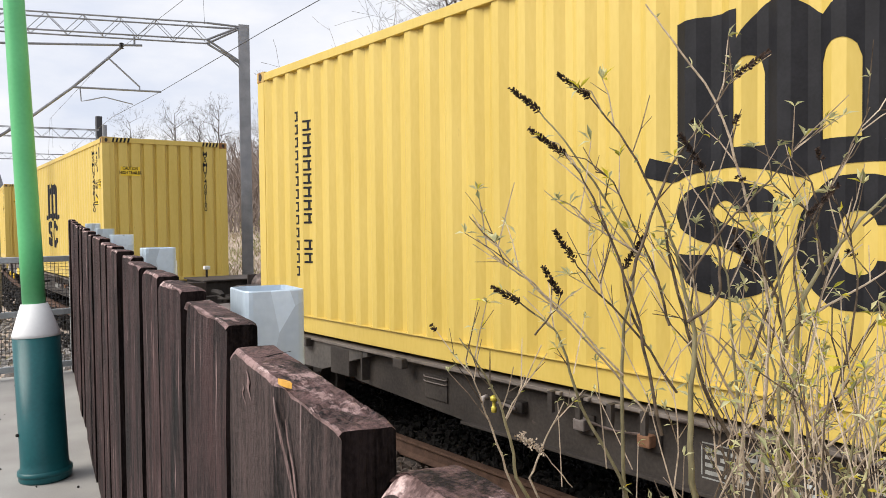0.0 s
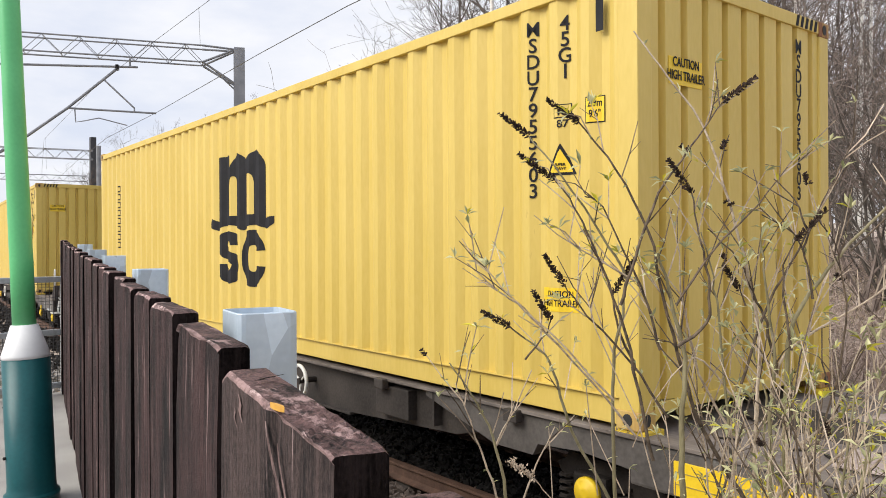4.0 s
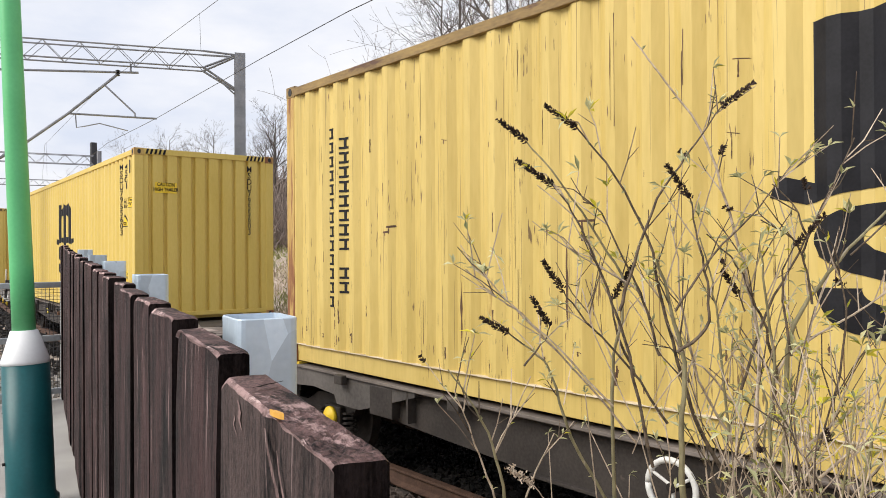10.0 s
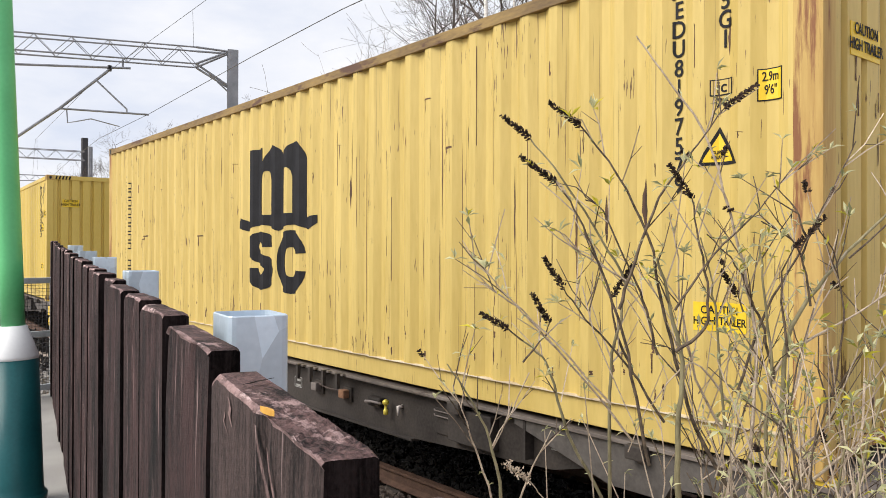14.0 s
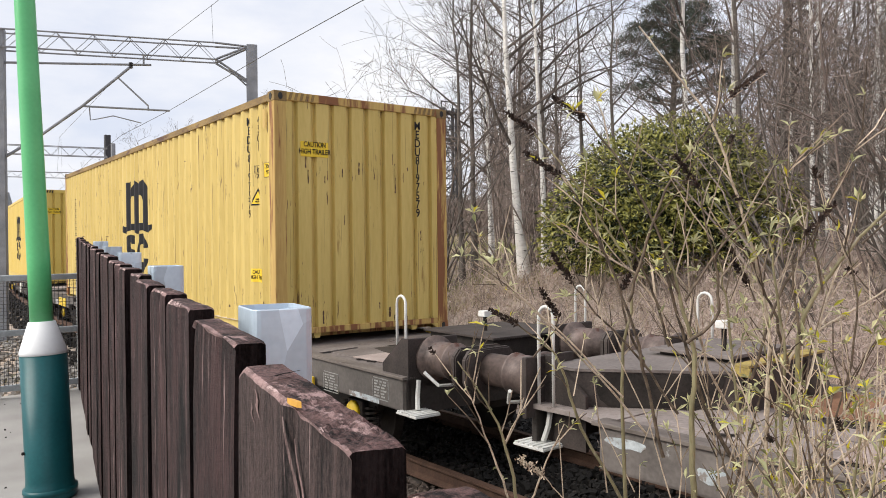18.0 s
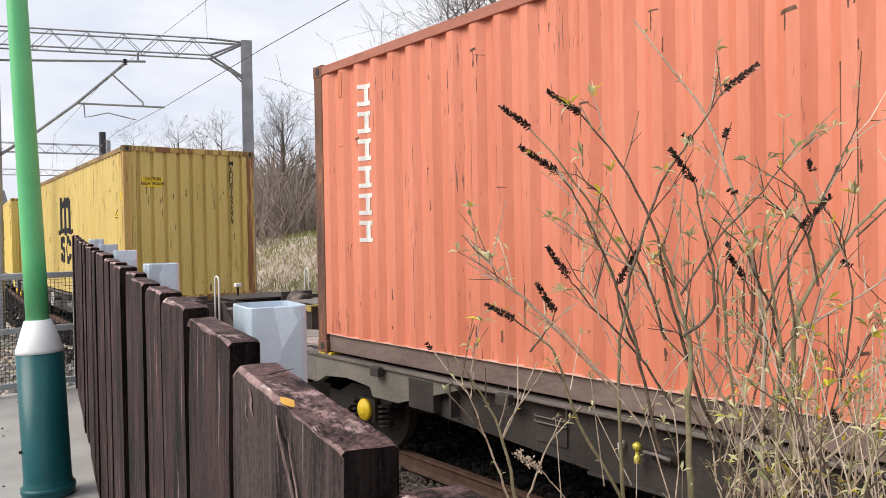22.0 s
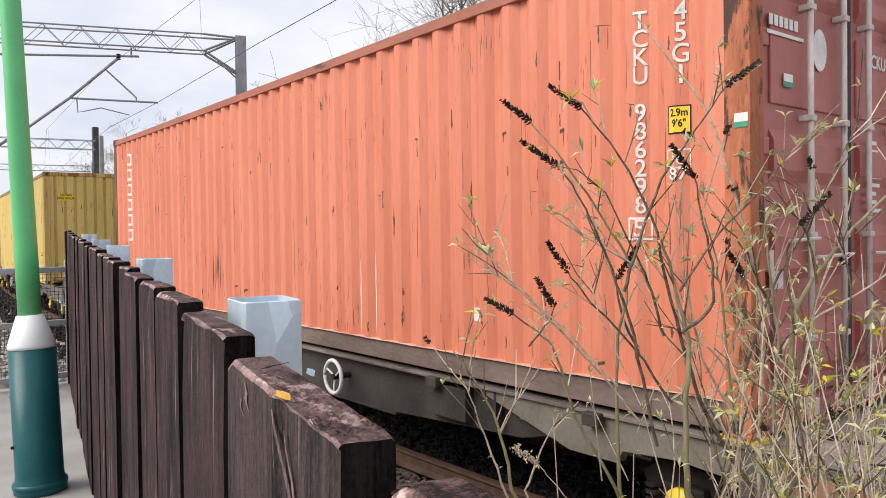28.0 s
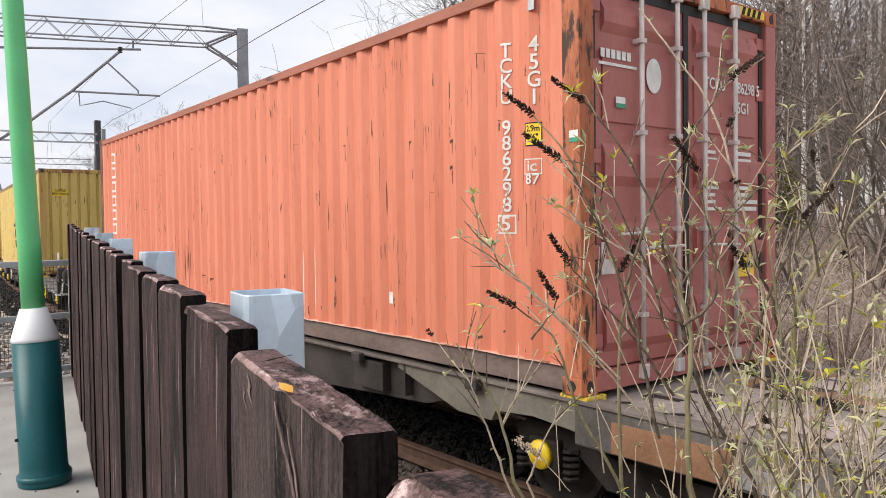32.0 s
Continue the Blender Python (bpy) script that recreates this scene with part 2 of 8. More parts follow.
def tube(bm, pts, radii, sides=8, cap=True):
    """A round bar along the points; a radius for each or one for all."""
    pts = [Vector(q) for q in pts]
    if not isinstance(radii, (list, tuple)):
        radii = [radii] * len(pts)
    rings = []
    side = None
    for i, q in enumerate(pts):
        d = (pts[min(i + 1, len(pts) - 1)] - pts[max(i - 1, 0)]).normalized()
        if side is None:
            side = d.orthogonal().normalized()
        else:
            side = (side - d * side.dot(d))
            side = side.normalized() if side.length > 1e-6 else d.orthogonal().normalized()
        up = d.cross(side)
        rings.append([bm.verts.new(q + (side * math.cos(2 * math.pi * k / sides) + up * math.sin(2 * math.pi * k / sides)) * radii[i])
                      for k in range(sides)])
    for a, b in zip(rings, rings[1:]):
        for k in range(sides):
            bm.faces.new((a[k], a[(k + 1) % sides], b[(k + 1) % sides], b[k]))
    if cap:
        bm.faces.new(rings[0][::-1])
        bm.faces.new(rings[-1])
    return bm


def tubed(pts, radii, sides=8):
    return tube(bmesh.new(), pts, radii, sides)


def lathe(bm, profile, sides=24, axis="Z", centre=(0, 0, 0)):
    """A turned form from (radius, height) pairs."""
    rings = []
    for r, h in profile:
        ring = []
        for k in range(sides):
            a = 2 * math.pi * k / sides
            c, s = r * math.cos(a), r * math.sin(a)
            q = {"Z": (c, s, h), "X": (h, c, s), "Y": (s, h, c)}[axis]
            ring.append(bm.verts.new((q[0] + centre[0], q[1] + centre[1], q[2] + centre[2])))
        rings.append(ring)
    for a, b in zip(rings, rings[1:]):
        for k in range(sides):
            bm.faces.new((a[k], a[(k + 1) % sides], b[(k + 1) % sides], b[k]))
    bm.faces.new(rings[0][::-1])
    bm.faces.new(rings[-1])
    return bm


def prism(bm, outline, z0, z1, to=lambda a, b, c: (a, b, c)):
    """A flat outline given thickness; to() maps outline and depth to space."""
    lo = [bm.verts.new(to(a, b, z0)) for a, b in outline]
    hi = [bm.verts.new(to(a, b, z1)) for a, b in outline]
    n = len(outline)
    for k in range(n):
        bm.faces.new((lo[k], lo[(k + 1) % n], hi[(k + 1) % n], hi[k]))
    bm.faces.new(lo[::-1])
    bm.faces.new(hi)
    return bm


def lettering(text, size, mat_, name="writing", bold=0.010):
    """A mesh of upright letters in the built-in font, in the x-y plane, centred."""
    cu = bpy.data.curves.new(name, "FONT")
    cu.body = text
    cu.size = size
    cu.align_x = "CENTER"
    cu.align_y = "CENTER"
    cu.extrude = 0.0012
    cu.offset = size * bold
    cu.resolution_u = 3
    ob = bpy.data.objects.new(name, cu)
    scene.collection.objects.link(ob)
    bpy.context.view_layer.update()
    me = bpy.data.meshes.new_from_object(ob.evaluated_get(bpy.context.evaluated_depsgraph_get()))
    bpy.data.objects.remove(ob)
    me.materials.clear()
    me.materials.append(mat_)
    return me

# ---- the train ----
yellow_new = material("yellow_paint", (0.58, 0.42, 0.085), (0.66, 0.495, 0.128), 2.5, 0.5, 0, 0.03, (1, 1, 0.25), 40, (0.42, 0.27, 0.06), 0.03, 5)
yellow_old = material("weathered_yellow_paint", (0.50, 0.365, 0.098), (0.645, 0.49, 0.16), 2.2, 0.6, 0, 0.06, (1, 1, 0.16), 30, (0.36, 0.225, 0.06), 0.07, 4, scratch=0.85, runs=0.7)
orange_paint = material("faded_orange_paint", (0.55, 0.162, 0.089), (0.66, 0.226, 0.139), 2.2, 0.6, 0, 0.05, (1, 1, 0.2), 30, (0.40, 0.115, 0.07), 0.04, 4, scratch=0.75, runs=0.2)
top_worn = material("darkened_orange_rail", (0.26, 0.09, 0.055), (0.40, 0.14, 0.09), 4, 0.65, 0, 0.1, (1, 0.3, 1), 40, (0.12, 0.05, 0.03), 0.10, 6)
green_mark = material("green_label_print", (0.03, 0.22, 0.13), (0.05, 0.30, 0.18), 9, 0.5)
rod_paint = material("dull_pale_rod_paint", (0.42, 0.37, 0.35), (0.66, 0.61, 0.58), 14, 0.55, 0.1, 0.08, (1, 1, 0.3), 60, (0.22, 0.12, 0.09), 0.06, 8)
maroon_paint = material("maroon_paint", (0.32, 0.10, 0.086), (0.44, 0.145, 0.125), 3, 0.5, 0, 0.05, (1, 1, 0.5), 40, (0.09, 0.03, 0.02), 0.06, 5)
rust_yellow = material("rusted_yellow_steel", (0.40, 0.24, 0.07), (0.60, 0.43, 0.14), 5, 0.7, 0, 0.15, (1, 1, 0.09), 50, (0.22, 0.088, 0.034), 0.235, 7)
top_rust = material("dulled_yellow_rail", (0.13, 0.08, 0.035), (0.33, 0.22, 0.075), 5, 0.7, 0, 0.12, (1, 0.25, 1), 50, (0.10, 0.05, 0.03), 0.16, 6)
rust_orange = material("rusted_orange_steel", (0.28, 0.085, 0.036), (0.60, 0.195, 0.092), 6, 0.75, 0, 0.2, (1, 1, 0.25), 50, (0.055, 0.028, 0.018), 0.19, 11)
worn_flange = material("worn_flange_steel", (0.085, 0.070, 0.062), (0.25, 0.215, 0.19), 4, 0.65, 0.15, 0.12, (1, 0.3, 1), 40, (0.05, 0.035, 0.028), 0.12, 5)
lip_worn = material("worn_panel_lip", (0.42, 0.33, 0.20), (0.74, 0.66, 0.52), 9, 0.6, 0, 0.1, (1, 0.3, 1), 60, (0.20, 0.10, 0.05), 0.12, 6)
lip_pink = material("scraped_orange_lip", (0.50, 0.26, 0.19), (0.74, 0.50, 0.42), 9, 0.6, 0, 0.1, (1, 0.3, 1), 60, (0.24, 0.10, 0.06), 0.14, 6)
post_rust = material("rust_brown_corner_post", (0.050, 0.026, 0.018), (0.20, 0.085, 0.048), 6, 0.8, 0, 0.2, (1, 1, 0.25), 50, (0.34, 0.12, 0.065), 0.12, 6)
stencil_white = material("faded_stencil_paint", (0.20, 0.20, 0.19), (0.42, 0.42, 0.40), 20, 0.7, 0, 0.05)
scrape_dark = material("bare_dark_scrape", (0.045, 0.026, 0.018), (0.16, 0.085, 0.05), 14, 0.85, 0, 0.1, (1, 1, 0.2), 80)
scrape_pale = material("pale_scrape", (0.62, 0.50, 0.42), (0.78, 0.68, 0.60), 14, 0.8, 0, 0.1, (1, 1, 0.2), 80)
buffer_steel = material("browned_buffer_steel", (0.05, 0.038, 0.034), (0.19, 0.14, 0.125), 4, 0.55, 0.2, 0.15, (1, 1, 1), 30, (0.10, 0.035, 0.02), 0.10, 5)
frame_steel = material("dark_brown_frame_steel", (0.022, 0.017, 0.015), (0.075, 0.058, 0.052), 4, 0.7, 0.1, 0.15)
grey_sill = material("grimy_grey_sill_paint", (0.055, 0.049, 0.045), (0.14, 0.126, 0.116), 2, 0.65, 0.05, 0.15, (1, 1, 1), 30, (0.30, 0.30, 0.29), 0.02, 2.2)
olive_sill = material("dull_olive_grey_sill_paint", (0.12, 0.108, 0.088), (0.23, 0.21, 0.175), 2, 0.6, 0.05, 0.12, (1, 1, 1), 30, (0.36, 0.34, 0.30), 0.02, 2.2)
patch_paint = material("worn_pale_paint", (0.30, 0.34, 0.36), (0.62, 0.67, 0.69), 9, 0.7, 0, 0.1, (1, 1, 1), 50, (0.24, 0.21, 0.19), 0.22, 12)
dull_blue = material("rubbed_blue_grey_paint", (0.045, 0.046, 0.046), (0.20, 0.235, 0.25), 5, 0.75, 0, 0.1, (1, 1, 1), 40, (0.03, 0.026, 0.023), 0.22, 9)
pale_blue = material("pale_blue_paint", (0.20, 0.30, 0.40), (0.36, 0.48, 0.58), 9, 0.7, 0, 0.1, (1, 1, 1), 50, (0.06, 0.05, 0.045), 0.12, 10)
pale_sill = material("faded_grey_sill_paint", (0.10, 0.087, 0.079), (0.225, 0.20, 0.185), 2, 0.7, 0.05, 0.15, (1, 1, 1), 30, (0.56, 0.58, 0.58), 0.10, 2.2)
rust_low = material("rusty_brown_rail", (0.095, 0.066, 0.057), (0.215, 0.158, 0.138), 4, 0.75, 0, 0.15, (1, 0.4, 1), 40)
dark_paint = material("black_paint", (0.006, 0.006, 0.008), (0.018, 0.018, 0.022), 6, 0.65, 0, 0.03, spec=0.25)
white_paint = material("white_paint", (0.55, 0.55, 0.52), (0.80, 0.80, 0.77), 8, 0.5, 0, 0.05, third=(0.3, 0.2, 0.12), patch=0.02)
wagon_steel = material("grimy_wagon_steel", (0.020, 0.016, 0.014), (0.066, 0.055, 0.048), 2.2, 0.75, 0.1, 0.15, (1, 1, 1), 40, (0.16, 0.125, 0.10), 0.06, 1.6)
deck_steel = material("worn_deck_plate", (0.11, 0.092, 0.085), (0.26, 0.225, 0.21), 2, 0.7, 0.15, 0.2, (1, 1, 1), 30, (0.045, 0.034, 0.03), 0.10, 2.5)
deck_pale = material("pale_worn_deck_plate", (0.18, 0.15, 0.14), (0.38, 0.33, 0.305), 2, 0.7, 0.15, 0.2, (1, 1, 1), 30, (0.07, 0.05, 0.043), 0.10, 2.5)
rust_plate = material("rusty_plate", (0.16, 0.075, 0.04), (0.30, 0.16, 0.09), 4, 0.8, 0.1, 0.2, third=(0.08, 0.05, 0.04), patch=0.08)
iron = material("oily_iron", (0.012, 0.010, 0.009), (0.045, 0.038, 0.034), 7, 0.7, 0.2, 0.2, spec=0.3)
worn_yellow = material("chipped_yellow_paint", (0.50, 0.35, 0.03), (0.78, 0.55, 0.04), 9, 0.6, 0, 0.1, (1, 1, 1), 50, (0.16, 0.11, 0.06), 0.16, 9)
dull_yellow = material("worn_yellow_edge", (0.20, 0.15, 0.05), (0.46, 0.35, 0.09), 9, 0.7, 0, 0.1)
sign_yellow = material("yellow_sign", (0.75, 0.50, 0.015), (0.85, 0.60, 0.03), 9, 0.45, 0, 0.02)
brass = material("yellow_brass_fitting", (0.50, 0.40, 0.05), (0.80, 0.68, 0.12), 20, 0.35, 0.3, 0.05)
zinc = material("galvanised_bar", (0.38, 0.40, 0.42), (0.58, 0.60, 0.62), 14, 0.4, 0.7, 0.08)
rubber = material("black_rubber", (0.012, 0.012, 0.012), (0.03, 0.03, 0.03), 10, 0.7, 0, 0.05)

CL, CW, CH = 12.192, 2.438, 2.896   # container length, width, height


def corrugated(y0, y1, z0, z1, pitch, depth, flat=0.26, rim=0.0):
    """A folded sheet running along y, proud to -x."""
    bm = bmesh.new()
    n = round((y1 - y0) / pitch)
    w = (y1 - y0) / n
    pts = [(y0 - rim, 0.0)]
    for k in range(n):
        a = y0 + k * w
        f2 = flat * 0.45 if flat < 0.5 else 0.08
        pts += [(a + w * min(flat * 0.5, 0.34), 0.0), (a + w * 0.5 - w * f2, depth), (a + w * 0.5 + w * f2, depth), (a + w - w * min(flat * 0.5, 0.34), 0.0)]
    pts.append((y1 + rim, 0.0))
    cols = [[bm.verts.new((x, y, z)) for z in (z0, z1)] for y, x in pts]
    back = [[bm.verts.new((x + 0.004, y, z)) for z in (z0, z1)] for y, x in pts]
    for a, b, c, d in zip(cols, cols[1:], back, back[1:]):
        bm.faces.new((a[0], a[1], b[1], b[0]))
        bm.faces.new((c[0], d[0], d[1], c[1]))
    return bm


# where the folds of a container's side begin, and their count and depth
FOLD = {"start": 0.15, "count": 43, "deep": 0.042}


def fold_pitch():
    return (CL - 2 * FOLD["start"]) / FOLD["count"]


def rib_depth(y):
    if abs(y) > CL / 2 - FOLD["start"]:
        return 0.0
    u = ((y + CL / 2 - FOLD["start"]) / fold_pitch()) % 1.0
    u = min(u, 1 - u)
    return FOLD["deep"] * min(1.0, max(0.0, (u - 0.13) / (0.5 - 0.117 - 0.13)))


def lay_on(ob):
    """Paint follows the folds of the sheet: cuts the marking at each fold and sinks it with the sheet."""
    me = ob.data
    me.transform(ob.matrix_basis)
    ob.matrix_basis = Matrix()
    bm = bmesh.new()
    bm.from_mesh(me)
    ys = [v.co.y for v in bm.verts]
    lo, hi = min(ys), max(ys)
    s0, w = FOLD["start"], fold_pitch()
    k0 = int((lo + CL / 2 - s0) / w) - 1
    k1 = int((hi + CL / 2 - s0) / w) + 1
    for k in range(k0, k1 + 1):
        for u in (0.13, 0.383, 0.617, 0.87):
            y = -CL / 2 + s0 + (k + u) * w
            if lo < y < hi:
                bmesh.ops.bisect_plane(bm, geom=bm.verts[:] + bm.edges[:] + bm.faces[:], plane_co=(0, y, 0), plane_no=(0, 1, 0))
    for v in bm.verts:
        v.co.x += rib_depth(v.co.y)
    bm.to_mesh(me)
    bm.free()
    return ob


def casting(bm, x, y, z, sx, sy, top):
    """A plain corner casting; the oval holes of its two outer faces are laid on as black marks."""
    x0, x1 = sorted((x, x + sx * 0.162))
    y0, y1 = sorted((y, y + sy * 0.178))
    z0, z1 = (z - 0.118, z) if top else (z, z + 0.118)
    box(bm, x0, x1, y0, y1, z0, z1, bevel=0.008)
    return bm


def hole_marks(x, y, z, sx, sy, top, which):
    # flat black ovals stand in for the dark inside the holes
    bm = bmesh.new()
    zc = z - 0.06 if top else z + 0.06
    oval = [(0.028 * math.cos(a), 0.04 * math.sin(a)) for a in [2 * math.pi * k / 12 for k in range(12)]]
    yc, xc = y + sy * 0.09, x + sx * 0.08
    if which == 0:
        prism(bm, oval, -0.004, 0.004, lambda a, b, c: (x + c, yc + a * 1.3, zc + b))
    else:
        prism(bm, oval, -0.004, 0.004, lambda a, b, c: (xc + a, y + c, zc + b))
    return bm


def stripes(n, x, w, h):
    """Slanted black bars of a warning strip, in the plane x-z at y = 0."""
    bm = bmesh.new()
    for k in range(n):
        a = x + k * w * 2
        prism(bm, [(a, 0), (a + w, 0), (a + w * 1.7, h), (a + w * 0.7, h)], -0.003, 0.0, lambda p, q, c: (p, c, q))
    return bm


def put_text(text, size, mat_, parent, x, y, z, face="side", label="", wide=1.0):
    """Letters on the near side (facing -x) or on the near end (facing -y)."""
    me = lettering(text, size, mat_)
    ob = new("writing", me)
    ob.parent = parent
    turn = pose(0, 0, 0, 90, 0, -90) if face == "side" else pose(0, 0, 0, 90, 0, 0)
    ob.matrix_basis = Matrix.Translation((x, y, z)) @ turn @ Matrix.Diagonal((wide, 1, 1, 1))
    if face == "side":
        lay_on(ob)
    return tagged(ob, label)


def column_text(chars, size, step, mat_, parent, x, y, z, face="side", label="", wide=0.85):
    """One letter under another, joined into one mesh; z is the top of the column."""
    bm = bmesh.new()
    for k, c in enumerate(chars):
        if c == " ":
            continue
        me = lettering(c, size, mat_)
        me.transform(Matrix.Translation((0, -step * (k + 0.5), 0)) @ Matrix.Diagonal((wide, 1, 1, 1)))
        bm.from_mesh(me)
        bpy.data.meshes.remove(me)
    ob = part("writing", bm, mat_, parent, label)
    turn = pose(0, 0, 0, 90, 0, -90) if face == "side" else pose(0, 0, 0, 90, 0, 0)
    ob.matrix_basis = Matrix.Translation((x, y, z)) @ turn
    if face == "side":
        lay_on(ob)
    return ob


def column_bars(shapes, h, step, mat_, parent, x, y, z, label):
    """Bars standing in for a column of brand letters on the near side."""
    for k, w in enumerate(shapes):
        if w:
            bm = bmesh.new()
            zc = z - step * (k + 0.5)
            lo, hi, d = zc - h / 2, zc + h / 2, h * 0.2
            e = w * 0.28
            bars = ((y - w / 2, y + w / 2, hi - d, hi), (y - w / 2, y + w / 2, lo, lo + d))
            up = ((y - e * 0.5, y + e * 0.5),)
            for a, b, c0, c1 in bars:
                box(bm, x - 0.003, x, a, b, c0, c1)
            for a, b in up:
                box(bm, x - 0.004, x - 0.0005, a, b, lo, hi)
            lay_on(part("painted_mark", bm, mat_, parent, label))


def emblem(parent, x, at):
    """The shipping line's painted sign as plain black shapes: a twin arch on a wave over two notched rounds."""
    shapes = [bmesh.new() for k in range(3)]

    def fill(k, pts):
        prism(shapes[k], pts, 0.0, 0.003, lambda a, b, c: (x - c, -a, b))

    def crest(a):
        if a < -0.285:
            return 0.91
        if a < -0.09:
            return 0.745 + 0.173 * math.sin(math.pi / 2 * (a + 0.285) / 0.195)
        if a < 0.164:
            return 0.918 - 0.137 * ((a + 0.09) / 0.254) ** 2.2
        if a < 0.445:
            return 0.781 + 0.129 * math.sin(math.pi / 2 * (a - 0.164) / 0.281)
        return 0.91 - 0.20 * ((a - 0.445) / 0.221) ** 2.4

    def keel(a):
        if a < -0.72:
            return -0.023 + 0.05 * (-0.72 - a) / 0.19
        if a < 0.06:
            return -0.030 + 0.075 * math.sin(math.pi * (a + 0.74) / 0.80)
        if a < 0.72:
            return -0.033 + 0.062 * math.sin(math.pi * (a - 0.06) / 0.66)
        return -0.033 + 0.07 * ((a - 0.72) / 0.19) ** 2

    def deck(a):
        if a < -0.68:
            return 0.085 + 0.05 * (-0.68 - a) / 0.17
        return 0.155 if a < 0.666 else 0.097 + 0.017 * (a - 0.666) / 0.23

    def vault(a, c0, c1):
        u = (a - (c0 + c1) / 2) / ((c1 - c0) / 2)
        return 0.54 + 0.108 * math.sqrt(max(0.0, 1 - u * u))

    def strips(a0, a1, low, high, n):
        for k in range(n):
            p, q = a0 + (a1 - a0) * k / n, a0 + (a1 - a0) * (k + 1) / n
            e = 1e-6
            fill(0, [(p, low(p + e)), (q, low(q - e)), (q, high(q - e)), (p, high(p + e))])
    fill(0, [(-0.907, 0.021), (-0.85, keel(-0.85)), (-0.85, deck(-0.85))])
    strips(-0.85, -0.682, keel, deck, 4)
    strips(-0.682, -0.285 - 0.015, keel, crest, 6)
    strips(-0.300, -0.139, keel, deck, 4)
    strips(-0.300, -0.285, lambda a: vault(a, -0.30, -0.139), crest, 1)
    strips(-0.285, -0.139, lambda a: vault(a, -0.30, -0.139), crest, 8)
    strips(-0.139, 0.171, keel, crest, 12)
    strips(0.171, 0.361, keel, deck, 4)
    strips(0.171, 0.361, lambda a: vault(a, 0.171, 0.361), crest, 10)
    strips(0.361, 0.666, keel, crest, 10)
    strips(0.666, 0.905, keel, deck, 5)

    def ring(k, mid, out, inn, a0, a1, b0, b1, n=22, power=1.0):
        """Part of an oval ring; its inner edge may start and end at angles of its own."""
        def at_(r, an):
            c, q = math.cos(radians(an)), math.sin(radians(an))
            return (mid[0] + r[0] * math.copysign(abs(c) ** power, c), mid[1] + r[1] * math.copysign(abs(q) ** power, q))
        for i in range(n):
            u, v = i / n, (i + 1) / n
            fill(k, [at_(inn, b0 + (b1 - b0) * u), at_(out, a0 + (a1 - a0) * u), at_(out, a0 + (a1 - a0) * v), at_(inn, b0 + (b1 - b0) * v)])
    ring(1, (-0.365, -0.205), (0.325, 0.175), (0.085, 0.068), 0, 187, 0, 187)
    ring(1, (-0.350, -0.445), (0.330, 0.245), (0.110, 0.078), 180, 360, 180, 360)
    up = [(-0.449, -0.213), (-0.40, -0.255), (-0.20, -0.310), (-0.06, -0.370), (-0.020, -0.445)]
    lo = [(-0.688, -0.226), (-0.66, -0.290), (-0.50, -0.370), (-0.30, -0.420), (-0.240, -0.445)]
    for (p, q), (r, t) in zip(zip(lo, lo[1:]), zip(up, up[1:])):
        fill(1, [p, q, t, r])
    ring(2, (0.352, -0.367), (0.304, 0.339), (0.090, 0.159), 13, 347, 29, 331, 30, 0.86)
    for nm, one in zip(("arch_mark", "round_mark", "round_mark"), shapes):
        bmesh.ops.remove_doubles(one, verts=one.verts, dist=0.0004)
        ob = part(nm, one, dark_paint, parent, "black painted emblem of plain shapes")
        ob.matrix_basis = at
        lay_on(ob)


def bent_lip(sx, X, Y, seed):
    """The lower edge of a side panel, knocked out of line along its length."""
    bm = bmesh.new()
    n = 150
    rows = []
    for k in range(n + 1):
        y = -Y + 0.165 + (2 * Y - 0.33) * k / n
        out = 0.002 + 0.009 * max(0.0, noise.noise((y * 1.6, seed * 0.7, 0.2)) + 0.25)
        dz = 0.007 * noise.noise((y * 2.3, seed, 4.1)) + 0.003 * noise.noise((y * 9.0, seed, 1.1))
        rows.append([bm.verts.new((sx * (X - 0.062), y, 0.192)), bm.verts.new((sx * (X - 0.012 + out), y, 0.191 + dz)), bm.verts.new((sx * (X - 0.012 + out), y, 0.184 + dz)), bm.verts.new((sx * (X - 0.062), y, 0.184))])
    for p, q in zip(rows, rows[1:]):
        for k in range(4):
            bm.faces.new((p[k], p[(k + 1) % 4], q[(k + 1) % 4], q[k]))
    bmesh.ops.recalc_face_normals(bm, faces=bm.faces)
    return bm


